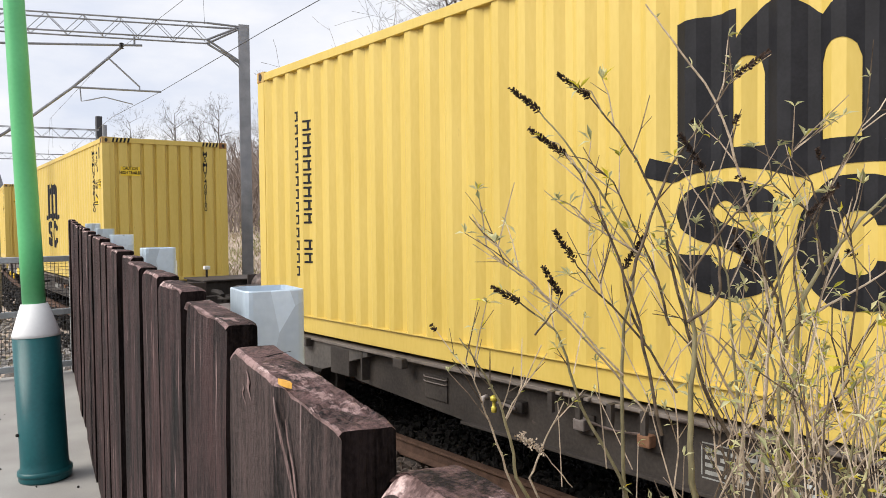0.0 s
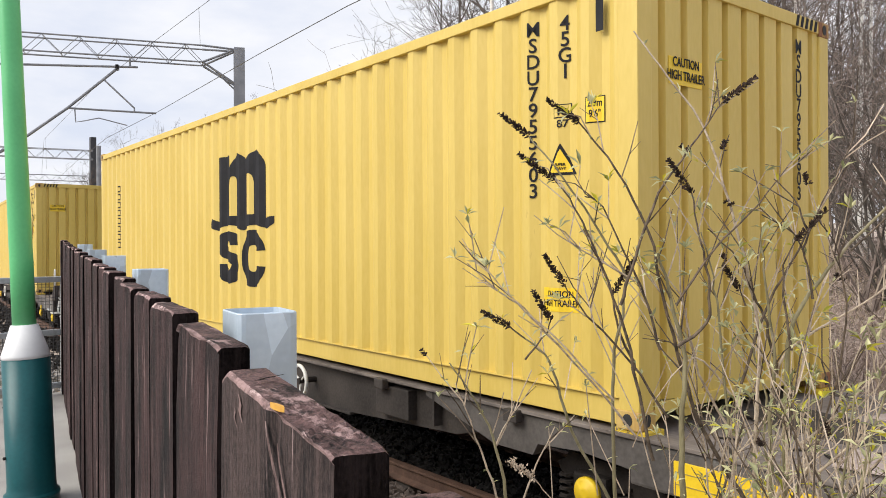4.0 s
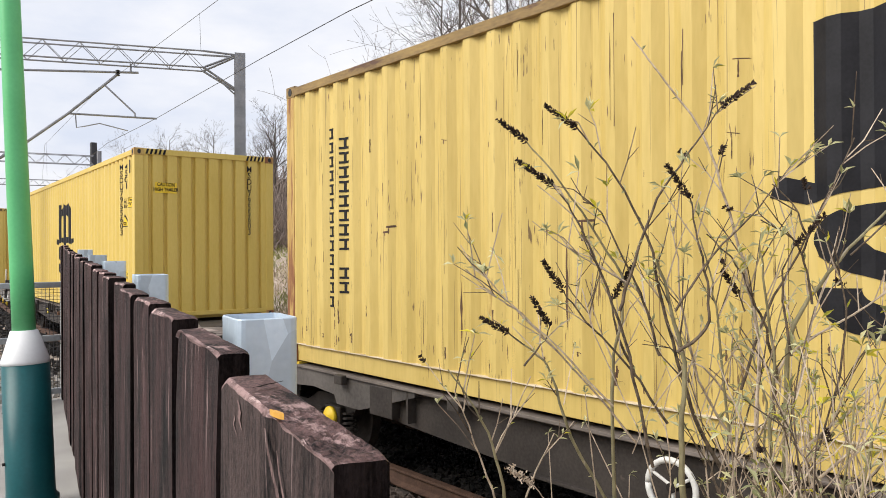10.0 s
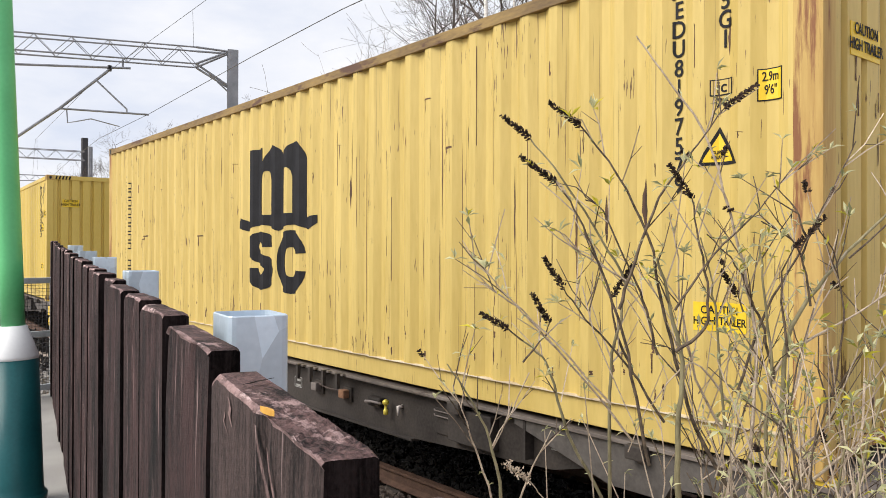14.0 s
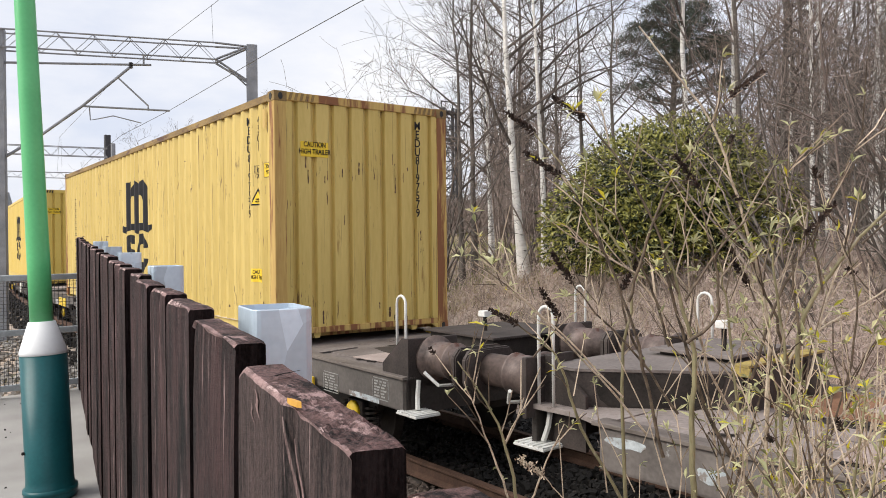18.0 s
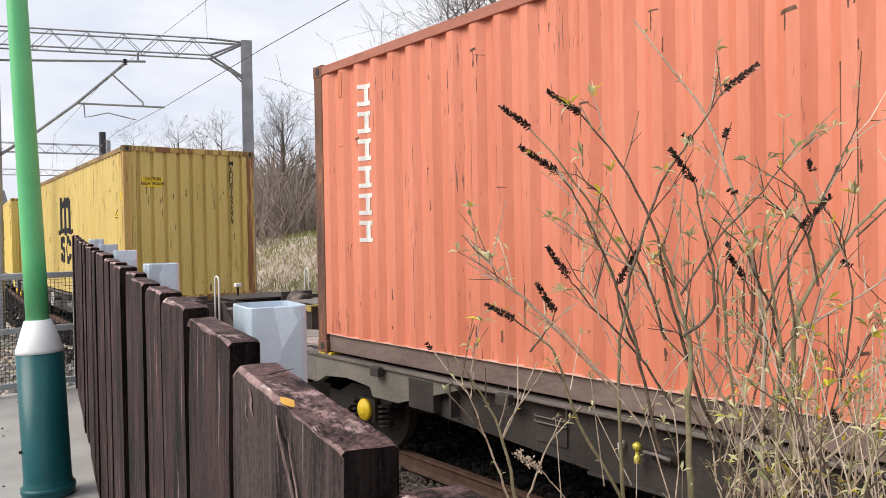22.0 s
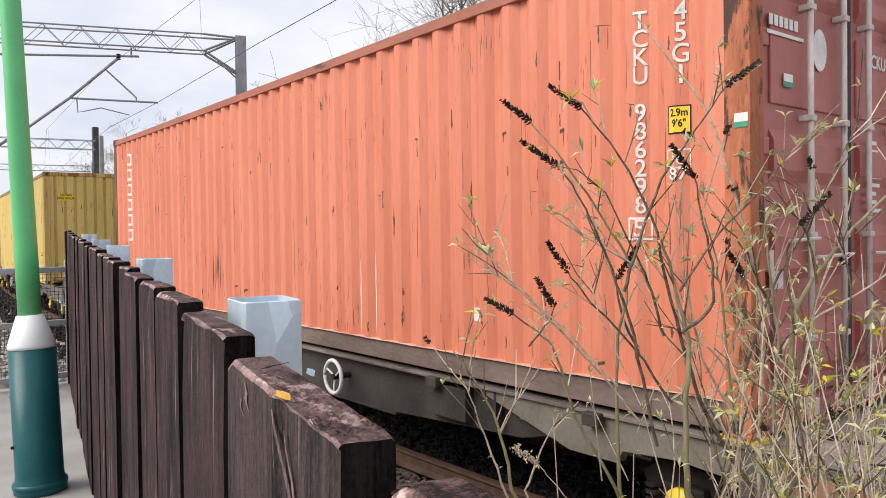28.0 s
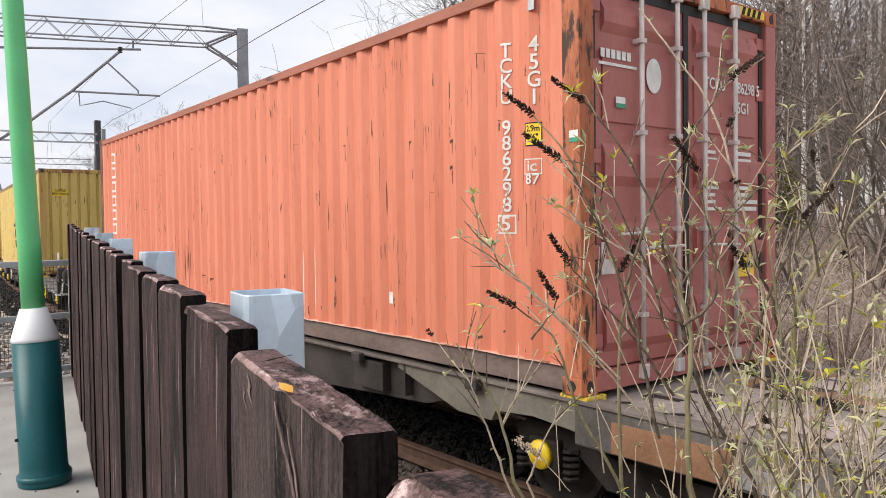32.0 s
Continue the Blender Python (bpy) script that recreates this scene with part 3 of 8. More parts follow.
def container(paint, frame_paint, doors, label, low_paint=None, top_paint=None):
    """A 40-foot high-cube box; its near side faces -x and its near end -y."""
    c = thing("shipping_container", Matrix(), label, "container", "containers on the train")
    X, Y = CW / 2, CL / 2
    for sx in (-1, 1):
        bm = corrugated(-Y + FOLD["start"], Y - FOLD["start"], 0.190, CH - 0.10, fold_pitch(), FOLD["deep"], 0.26, FOLD["start"] - 0.14)
        ob = part("side_panel", bm, paint, c)
        ob.matrix_basis = Matrix.Translation((sx * (X - 0.012), 0, 0)) @ (Matrix() if sx < 0 else pose(0, 0, 0, 0, 0, 180))
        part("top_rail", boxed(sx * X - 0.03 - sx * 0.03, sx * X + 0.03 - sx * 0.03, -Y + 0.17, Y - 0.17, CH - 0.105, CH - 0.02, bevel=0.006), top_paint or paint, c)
        part("bottom_rail", boxed(sx * X - 0.025 - sx * 0.062, sx * X + 0.025 - sx * 0.062, -Y + 0.17, Y - 0.17, 0.012, 0.183, bevel=0.006), low_paint or paint, c)
        if top_paint:
            part("panel_lip", bent_lip(sx, X, Y, len(label)), lip_pink if low_paint else lip_worn, c, "scraped and bent lower lip of the panel")
        else:
            part("panel_lip", boxed(*sorted((sx * (X - 0.010), sx * (X - 0.062))), -Y + 0.165, Y - 0.165, 0.184, 0.192), paint, c)
        for sy in (-1, 1):
            part("corner_post", boxed(min(sx * X, sx * (X - 0.15)) + (0.004 if sx < 0 else 0), max(sx * X, sx * (X - 0.15)) - (0.004 if sx > 0 else 0),
                                      min(sy * Y, sy * (Y - 0.16)) + (0.004 if sy < 0 else 0), max(sy * Y, sy * (Y - 0.16)) - (0.004 if sy > 0 else 0), 0.112, CH - 0.112, bevel=0.012), maroon_paint if doors and sx > 0 and sy < 0 else post_rust if doors and sy > 0 else frame_paint, c)
            for top in (0, 1):
                k = part("corner_casting", casting(bmesh.new(), sx * X, sy * Y, CH if top else 0, -sx, -sy, top), rust_yellow if paint is yellow_new else post_rust if doors and sy > 0 else top_rust if paint is yellow_old and top else frame_paint, c)
                for which in (0, 1):
                    part("hole_shade", hole_marks(sx * X, sy * Y, CH if top else 0, -sx, -sy, top, which), rubber, k)
    part("roof", boxed(-X + 0.06, X - 0.06, -Y + 0.1, Y - 0.1, CH - 0.06, CH - 0.02), paint, c)
    part("floor_frame", boxed(-X + 0.06, X - 0.06, -Y + 0.19, Y - 0.19, 0.03, 0.15), frame_paint, c)
    far = corrugated(-X + 0.15, X - 0.15, 0.15, CH - 0.1, 0.25, 0.045)
    part("end_panel", far, paint, c, at=Matrix.Translation((0, Y - 0.03, 0)) @ pose(0, 0, 0, 0, 0, -90))
    part("end_rail", boxed(-X + 0.16, X - 0.16, Y - 0.09, Y - 0.005, CH - 0.10, CH - 0.004), frame_paint, c)
    part("end_rail", boxed(-X + 0.16, X - 0.16, Y - 0.09, Y - 0.005, 0.012, 0.155), frame_paint, c)
    part("end_rail", boxed(-X + 0.16, X - 0.16, -Y + 0.005, -Y + 0.09, CH - 0.10, CH - 0.004, bevel=0.004), frame_paint, c)
    if not doors:
        part("end_panel", corrugated(-X + 0.15, X - 0.15, 0.12, CH - 0.1, 0.235, 0.05, 0.68), paint, c, at=Matrix.Translation((0, -Y + 0.02, 0)) @ pose(0, 0, 0, 0, 0, 90))
        part("end_rail", boxed(-X + 0.16, X - 0.16, -Y + 0.005, -Y + 0.09, 0.09, 0.16, bevel=0.004), frame_paint, c)
        for sx in (-1, 1):
            bm = prism(bmesh.new(), [(0.16, 0.03), (0.38, 0.16), (0.16, 0.16)], -Y + 0.01, -Y + 0.05, lambda a, b, d: (sx * (X - a), d, b))
            part("gusset", bm, paint, c)
            bm = prism(bmesh.new(), [(0.50, 0.03), (0.56, 0.03), (0.60, 0.16), (0.46, 0.16)], -Y + 0.02, -Y + 0.09, lambda a, b, d: (sx * (X - a), d, b))
            part("lifting_lug", bm, paint, c)
        for x0 in (-X + 0.18, X - 0.52):
            part("warning_stripe", stripes(5, x0, 0.035, 0.085), top_rust if paint is yellow_old else dark_paint, c, "black and yellow warning stripe", at=Matrix.Translation((0, -Y + 0.004, CH - 0.095)))
    return c


def sticker(parent, name, mat_, x, y, z, w, h, face="side", label=""):
    if face == "side":
        return lay_on(part(name, boxed(x - 0.0015, x, y - w / 2, y + w / 2, z - h / 2, z + h / 2), mat_, parent, label))
    else:
        bm = boxed(x - w / 2, x + w / 2, y - 0.003, y, z - h / 2, z + h / 2)
    return part(name, bm, mat_, parent, label)


def triangle_sign(parent, x, y, z, s):
    t = part("warning_sign", prism(bmesh.new(), [(-s, -s * 0.9), (s, -s * 0.9), (0, s * 0.95)], 0, 0.003, lambda a, b, c: (x - c * 0.5, -a + y, b + z)), dark_paint, parent, "black-edged yellow warning triangle")
    lay_on(t)
    face = part("sign_face", prism(bmesh.new(), [(-s * 0.74, -s * 0.74), (s * 0.74, -s * 0.74), (0, s * 0.62)], 0.003, 0.005, lambda a, b, c: (x - c * 0.6, -a + y, b + z)), sign_yellow, t)
    lay_on(face)


def serial(c, chars, ink, shift, code="45G1", end_x=None):
    xs = -CW / 2 + 0.0075
    column_text(chars, 0.142, 0.113, ink, c, xs, -CL / 2 + 0.853 + shift, 2.70, label="column of painted serial letters")
    column_text(code, 0.142, 0.108, ink, c, xs, -CL / 2 + 0.558 + shift, 2.68, label="column of painted type code letters")
    if end_x is not None:
        column_text(chars, 0.15, 0.112, ink, c, end_x - CW / 2, -CL / 2 + 0.016, 2.70, "end", label="column of painted serial letters")


def yellow_container(chars, old):
    paint = yellow_old if old else yellow_new
    lab = ("weathered rust-streaked yellow corrugated steel container" if old else "clean yellow corrugated steel container with black lettering")
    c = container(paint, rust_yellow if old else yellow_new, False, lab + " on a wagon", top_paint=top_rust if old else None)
    xs, Y = -CW / 2 + 0.0105, CL / 2
    emblem(c, 0, Matrix.Translation((xs, -Y + 5.945, 1.385)))
    column_bars([0.095] * 13, 0.105, 0.138, dark_paint, c, xs, -Y + 11.338, 2.38, "black painted mark in place of a letter")
    column_bars([0.13] * 8 + [0] + [0.13] * 2, 0.11, 0.139, dark_paint, c, xs, -Y + 11.095, 2.26, "black painted mark in place of a letter")
    shift = 0.0 if old else 0.062
    serial(c, chars, dark_paint, shift, end_x=1.98)
    near = -Y + shift
    sticker(c, "height_label", dark_paint, xs, near + 0.296, 2.012, 0.130, 0.172)
    sticker(c, "height_label", sign_yellow, xs - 0.002, near + 0.296, 2.012, 0.116, 0.158)
    put_text("2.9m\n9'6\"", 0.070, dark_paint, c, xs - 0.005, near + 0.296, 2.018, wide=0.62)
    sticker(c, "code_plate", dark_paint, xs, near + 0.577, 2.042, 0.126, 0.092)
    sticker(c, "code_plate", paint, xs - 0.002, near + 0.577, 2.042, 0.112, 0.078)
    put_text("ic", 0.095, dark_paint, c, xs - 0.005, near + 0.577, 2.042)
    put_text("70" if old else "87", 0.072, dark_paint, c, xs - 0.003, near + 0.577, 1.955)
    triangle_sign(c, xs, near + 0.592, 1.715, 0.116)
    put_text("SUPER\nHEAVY", 0.027, dark_paint, c, xs - 0.007, near + 0.592, 1.668, wide=0.9)
    cy = near + (0.571 if old else 0.620)
    s = sticker(c, "caution_label", sign_yellow, xs, cy, 0.77, 0.32, 0.16, label="yellow caution label")
    put_text("CAUTION\nHIGH TRAILER", 0.062, dark_paint, c, xs - 0.003, cy, 0.775, wide=0.8)
    s = sticker(c, "caution_label", sign_yellow, -CW / 2 + 0.515, -Y + 0.018, 2.25, 0.36, 0.175, "end", "yellow caution label")
    put_text("CAUTION\nHIGH TRAILER", 0.085, dark_paint, c, -CW / 2 + 0.515, -Y + 0.010, 2.262, "end", wide=0.75)
    part("placard_slot", boxed(xs - 0.004, xs, -Y + 0.27, -Y + 0.33, 2.5, 2.72), rust_yellow if old else dark_paint, c)
    if old:
        end_scrapes(c, 12)
        scrapes(c, [(4.43, 1.86, 1.53, 0.045), (4.155, 2.40, 0.40, 0.012), (3.05, 2.24, 1.31, 0.016), (3.08, 1.31, 0.48, 0.012), (2.80, 2.0, 0.87, 0.01), (3.295, 1.29, 0.85, 0.02), (4.41, 2.24, 1.85, 0.012),
                    (2.217, 1.74, 1.08, 0.02), (2.707, 2.09, 1.92, 0.035), (1.627, 1.46, 0.93, 0.045), (1.085, 1.57, 1.23, 0.06), (1.383, 1.49, 1.18, 0.03), (0.533, 2.45, 2.21, 0.02), (8.3, 1.2, 0.6, 0.03), (9.4, 0.9, 0.4, 0.03)], scrape_dark, 3)
        knocks(c, 31, 90, 95, 30, scrape_dark)
    return c


def door_end(c):
    """Two doors with four lock rods, cams, handles, hinges, seals and markings."""
    X, Y = CW / 2, CL / 2
    y0 = -Y + 0.05
    part("end_rail", boxed(-X + 0.16, X - 0.16, -Y + 0.005, -Y + 0.09, 0.012, 0.15, bevel=0.004), maroon_paint, c)
    for sx in (-1, 1):
        d = part("door", boxed(min(0.012 * sx, sx * (X - 0.16)), max(0.012 * sx, sx * (X - 0.16)), y0, y0 + 0.05, 0.16, CH - 0.115, bevel=0.006), maroon_paint, c, "maroon steel door")
        xa, xb = sorted((0.10 * sx, sx * (X - 0.27)))
        for z0, z1 in ((0.26, 0.60), (0.84, 1.16), (1.40, 1.70), (2.44, 2.66)):
            bm = prism(bmesh.new(), [(y0 + 0.002, z0), (y0 - 0.034, z0 + 0.07), (y0 - 0.034, z1 - 0.07), (y0 + 0.002, z1)], xa, xb, lambda p, q, c_: (c_, p, q))
            bmesh.ops.recalc_face_normals(bm, faces=bm.faces)
            part("panel_rib", bm, maroon_paint, d)
        part("marker_panel", boxed(xa, xb, y0 - 0.016, y0 + 0.001, 1.84, 2.34, bevel=0.006), maroon_paint, d)
        part("seal_and_shade", boxed(min(0.001 * sx, 0.03 * sx), max(0.001 * sx, 0.03 * sx), y0 - 0.012, y0 - 0.001, 0.16, CH - 0.12), rubber, d)
        part("seal_and_shade", boxed(min(sx * (X - 0.20), sx * (X - 0.165)), max(sx * (X - 0.20), sx * (X - 0.165)), y0 - 0.012, y0 - 0.001, 0.16, CH - 0.12), rubber, d)
        # black strip along the top paints in the header's shadow
        part("seal_and_shade", boxed(min(0.031 * sx, sx * (X - 0.165)), max(0.031 * sx, sx * (X - 0.165)), y0 - 0.010, y0 - 0.001, CH - 0.185, CH - 0.118), rubber, d)
        for rx in (0.17, 0.585):
            x = sx * rx
            rod = part("lock_rod", tubed([(x, y0 - 0.06, 0.07), (x, y0 - 0.06, CH - 0.05)], 0.018, 10), rod_paint, c, "galvanised lock rod", True)
            for z in (0.09, CH - 0.10):
                part("cam", boxed(x - 0.04, x + 0.04, y0 - 0.085, y0 - 0.03, z - 0.04, z + 0.06, bevel=0.008), rod_paint, rod)
            for z in (0.5, 1.1, 1.78, 2.42):
                part("rod_bracket", boxed(x - 0.032, x + 0.032, y0 - 0.083, y0 - 0.0, z - 0.018, z + 0.018, bevel=0.006), rod_paint, rod)
            part("handle", tubed([(x, y0 - 0.085, 0.98 + 0.1 * (rx > 0.4)), (x + sx * -0.02, y0 - 0.10, 0.98 + 0.1 * (rx > 0.4)), (x + sx * 0.42 * (1 if rx < 0.4 else 0.7), y0 - 0.09, 0.97 + 0.1 * (rx > 0.4))], 0.011, 6), rod_paint, rod)
        for z in (0.35, 0.95, 1.6, 2.2, 2.62):
            part("hinge", boxed(min(sx * (X - 0.25), sx * (X - 0.06)), max(sx * (X - 0.25), sx * (X - 0.06)), y0 - 0.02, y0 + 0.01, z - 0.05, z + 0.05, bevel=0.01), maroon_paint, d)
    part("round_label", prism(bmesh.new(), [(0.085 * math.cos(2 * math.pi * k / 24), 0.125 * math.sin(2 * math.pi * k / 24)) for k in range(24)], 0, 0.003, lambda a, b, q: (a - 0.41, y0 - 0.026 - q, b + 2.20)), white_paint, c, "white round label")
    bm = bmesh.new()
    for k in range(6):
        box(bm, -0.98 + k * 0.055, -0.94 + k * 0.055, y0 - 0.027, y0 - 0.024, 2.27, 2.33)
    box(bm, -1.0, -0.60, y0 - 0.027, y0 - 0.024, 2.22, 2.24)
    part("bar_block", bm, white_paint, c, "white bars in place of a company name")["kind"] = "stuff"
    put_text("TCKU", 0.125, white_paint, c, 0.353, y0 - 0.030, 2.22, "end", wide=0.85)
    put_text("986298 5", 0.125, white_paint, c, 0.80, y0 - 0.030, 2.22, "end", wide=0.8)
    put_text("45G1", 0.125, white_paint, c, 0.72, y0 - 0.030, 2.06, "end", wide=0.85)
    bm = bmesh.new()
    rng = random.Random(4)
    for k in range(9):
        z = 1.68 - k * 0.055
        box(bm, 0.20, 0.20 + rng.uniform(0.12, 0.26), y0 - 0.031, y0 - 0.028, z, z + 0.025)
        box(bm, 0.66, 0.66 + rng.uniform(0.18, 0.30), y0 - 0.031, y0 - 0.028, z, z + 0.032)
    part("bar_block", bm, white_paint, c, "rows of small white data lines")["kind"] = "stuff"
    part("data_plate", boxed(-0.99, -0.85, y0 - 0.030, y0 - 0.024, 0.80, 1.02), rod_paint, c)
    sticker(c, "caution_label", sign_yellow, 0.754, y0 - 0.026, 0.885, 0.29, 0.36, "end", "yellow caution label")
    put_text("CAUTION\nHIGH\nCONTAINER", 0.085, dark_paint, c, 0.754, y0 - 0.032, 0.885, "end", wide=0.55)
    sticker(c, "seal_label", white_paint, -CW / 2 + 0.002, -Y + 0.055, 1.735, 0.08, 0.055, label="white and green label")
    sticker(c, "seal_label", green_mark, -CW / 2 + 0.001, -Y + 0.055, 1.70, 0.08, 0.03, label="green half of a label")
    sticker(c, "seal_label", green_mark, -0.78, y0 - 0.029, 1.955, 0.10, 0.03, "end", "green half of a label")
    sticker(c, "seal_label", white_paint, -0.78, y0 - 0.027, 1.98, 0.10, 0.07, "end", "white and green label")
    for x0 in (-X + 0.2, X - 0.55):
        st = part("warning_stripe", boxed(x0, x0 + 0.36, -Y - 0.001, -Y + 0.004, CH - 0.085, CH - 0.02), sign_yellow, c, "black and yellow warning stripe")
        part("black_bar", stripes(4, x0 + 0.02, 0.038, 0.065), dark_paint, st, at=Matrix.Translation((0, -Y - 0.002, CH - 0.085)))


def orange_container():
    FOLD["start"], FOLD["count"] = 0.235, 42
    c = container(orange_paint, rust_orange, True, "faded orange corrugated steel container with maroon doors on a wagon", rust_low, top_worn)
    xs, Y = -CW / 2 + 0.0105, CL / 2
    door_end(c)
    column_bars([0.2] * 6, 0.2, 0.255, white_paint, c, xs, -Y + 11.28, 2.61, "white painted mark in place of a letter")
    column_text("TCKU 986298", 0.15, 0.112, white_paint, c, xs - 0.004, -Y + 0.730, 2.465, label="column of white serial letters")
    b = lay_on(part("serial_box", boxed(xs - 0.0015, xs, -Y + 0.665, -Y + 0.815, 1.08, 1.22), white_paint, c))
    lay_on(part("serial_box_face", boxed(xs - 0.003, xs - 0.0016, -Y + 0.678, -Y + 0.802, 1.093, 1.207), orange_paint, b))
    put_text("5", 0.15, white_paint, c, xs - 0.005, -Y + 0.740, 1.15)
    column_text("45G1", 0.155, 0.122, white_paint, c, xs - 0.004, -Y + 0.444, 2.462, label="column of white type code letters")
    sticker(c, "height_label", dark_paint, xs, -Y + 0.457, 1.78, 0.125, 0.165)
    sticker(c, "height_label", sign_yellow, xs - 0.002, -Y + 0.457, 1.78, 0.11, 0.148)
    put_text("2.9m\n9'6\"", 0.062, dark_paint, c, xs - 0.005, -Y + 0.457, 1.788, wide=0.75)
    sticker(c, "code_plate", white_paint, xs, -Y + 0.464, 1.555, 0.13, 0.11)
    sticker(c, "code_plate", orange_paint, xs - 0.002, -Y + 0.464, 1.555, 0.114, 0.094)
    put_text("ic", 0.11, white_paint, c, xs - 0.005, -Y + 0.464, 1.555)
    put_text("87", 0.1, white_paint, c, xs - 0.006, -Y + 0.464, 1.462)
    sticker(c, "patch_label", white_paint, xs, -Y + 2.287, 0.511, 0.12, 0.105, label="small white square label")
    part("placard_slot", boxed(xs - 0.004, xs, -Y + 0.42, -Y + 0.48, 2.64, 2.80), zinc, c)
    part("placard_slot", boxed(xs - 0.004, xs, -Y + 11.66, -Y + 11.72, 2.52, 2.76), rust_orange, c)
    scrapes(c, [(2.364, 1.56, 1.23, 0.014), (3.44, 1.39, 1.12, 0.03), (4.78, 0.49, 0.24, 0.03), (3.27, 0.48, 0.33, 0.03), (2.6, 2.14, 1.96, 0.03), (9.2, 0.8, 0.45, 0.03)], scrape_dark, 5)
    scrapes(c, [(7.68, 0.90, 0.42, 0.016), (7.635, 0.99, 0.30, 0.022), (7.59, 0.97, 0.50, 0.014), (7.55, 0.84, 0.36, 0.016), (7.50, 0.95, 0.55, 0.022), (7.455, 0.93, 0.60, 0.026), (7.42, 0.86, 0.48, 0.012), (7.36, 0.72, 0.45, 0.008)], post_rust, 15)
    knocks(c, 32, 34, 40, 62, scrape_dark)
    scrapes(c, [(4.005, 0.92, 0.215, 0.025), (3.745, 1.0, 0.23, 0.022)], scrape_pale, 6)
    return c


def knocks(c, seed, runs, low, high, mat_):
    """Many small knocks and thin runs through the paint of the near side, gathered on the ridges of its folds."""
    rng = random.Random(seed)
    bm = bmesh.new()
    x, w = -CW / 2 + 0.0105, fold_pitch()

    def ridge():
        return -CL / 2 + FOLD["start"] + rng.randint(1, FOLD["count"] - 1) * w + rng.choice((-0.036, 0.036, 0.0, 0.03)) + rng.gauss(0, 0.006)

    def streak(y, z1, z0, b):
        n = 5
        lo = [bm.verts.new((x, y - b * rng.uniform(0.1, 1.0), z1 + (z0 - z1) * k / n)) for k in range(n + 1)]
        hi = [bm.verts.new((x, y + b * rng.uniform(0.1, 1.0), z1 + (z0 - z1) * k / n)) for k in range(n + 1)]
        for k in range(n):
            bm.faces.new((lo[k], lo[k + 1], hi[k + 1], hi[k]))

    def dash(y, z, l, b):
        h = rng.uniform(-0.015, 0.015)
        bm.faces.new([bm.verts.new(q) for q in ((x, y - l, z - b), (x, y, z - b * rng.uniform(0.5, 1.5) + h), (x, y, z + b), (x, y - l * 0.9, z + b * rng.uniform(0.2, 1.2) - h))])
    for k in range(runs):
        z = rng.uniform(0.7, 2.7)
        streak(ridge(), z, max(0.3, z - rng.uniform(0.1, 0.9) ** 1.6), rng.uniform(0.002, 0.005))
    for k in range(low):
        z = 0.22 + abs(rng.gauss(0, 0.20))
        y = ridge()
        streak(y, z + rng.uniform(0.02, 0.10), z, rng.uniform(0.005, 0.016))
        if rng.random() < 0.2:
            dash(y, z + 0.03, rng.uniform(0.02, 0.05), 0.004)
    for k in range(high):
        y, z = ridge(), rng.uniform(1.3, 2.68)
        if rng.random() < 0.5:
            dash(y + 0.03, z, rng.uniform(0.03, 0.11), 0.006)
        streak(y, z, z - rng.uniform(0.03, 0.16), rng.uniform(0.004, 0.011))
    ob = part("worn_paint", bm, mat_, c, "small dark knocks and runs in the paint")
    ob["kind"] = "stuff"
    lay_on(ob)


def end_scrapes(c, seed):
    """Dark knocks and runs on the ridges of the near end."""
    rng = random.Random(seed)
    w = (CW - 0.3) / 9
    for k in range(26):
        x = -CW / 2 + 0.15 + rng.randint(1, 8) * w + rng.uniform(-0.06, 0.06)
        z = rng.choice((rng.uniform(0.2, 0.5), rng.uniform(0.6, 2.6), rng.uniform(1.8, 2.3)))
        h, b = rng.uniform(0.04, 0.22), rng.uniform(0.006, 0.016)
        bm = bmesh.new()
        n = 5
        lo = [bm.verts.new((x - b * rng.uniform(0.2, 1), -CL / 2 + 0.0165, z - h * q / n)) for q in range(n + 1)]
        hi = [bm.verts.new((x + b * rng.uniform(0.2, 1), -CL / 2 + 0.0165, z - h * q / n)) for q in range(n + 1)]
        for q in range(n):
            bm.faces.new((lo[q], lo[q + 1], hi[q + 1], hi[q]))
        part("scrape", bm, scrape_dark, c)


def scrapes(c, marks, mat_, seed):
    """Ragged upright scrapes through the paint: (from the near end, top, bottom, width)."""
    rng = random.Random(seed)
    for y, z1, z0, w in marks:
        n = 7
        lo = [(y - CL / 2 - w * rng.uniform(0.15, 0.6) * math.sin(math.pi * (k + 0.25) / (n + 0.5)), z1 + (z0 - z1) * k / n) for k in range(n + 1)]
        hi = [(y - CL / 2 + w * rng.uniform(0.15, 0.6) * math.sin(math.pi * (k + 0.25) / (n + 0.5)), z1 + (z0 - z1) * k / n) for k in range(n + 1)]
        bm = bmesh.new()
        a = [bm.verts.new((-CW / 2 + 0.0105, p, q)) for p, q in lo]
        b = [bm.verts.new((-CW / 2 + 0.0105, p, q)) for p, q in hi]
        for k in range(n):
            bm.faces.new((a[k], a[k + 1], b[k + 1], b[k]))
        lay_on(part("scrape", bm, mat_, c))


def spring(bm, x, y, z0, z1, r):
    n = 34
    pts = [(x + r * math.cos(2 * math.pi * k / 7), y + r * math.sin(2 * math.pi * k / 7), z0 + (z1 - z0) * k / n) for k in range(n + 1)]
    tube(bm, pts, 0.014, 5)


WHEELS = []


plate_pink = material("pinkish_worn_plate", (0.28, 0.22, 0.20), (0.48, 0.40, 0.37), 3, 0.7, 0.1, 0.15, (1, 1, 1), 40, (0.16, 0.10, 0.085), 0.08, 4)


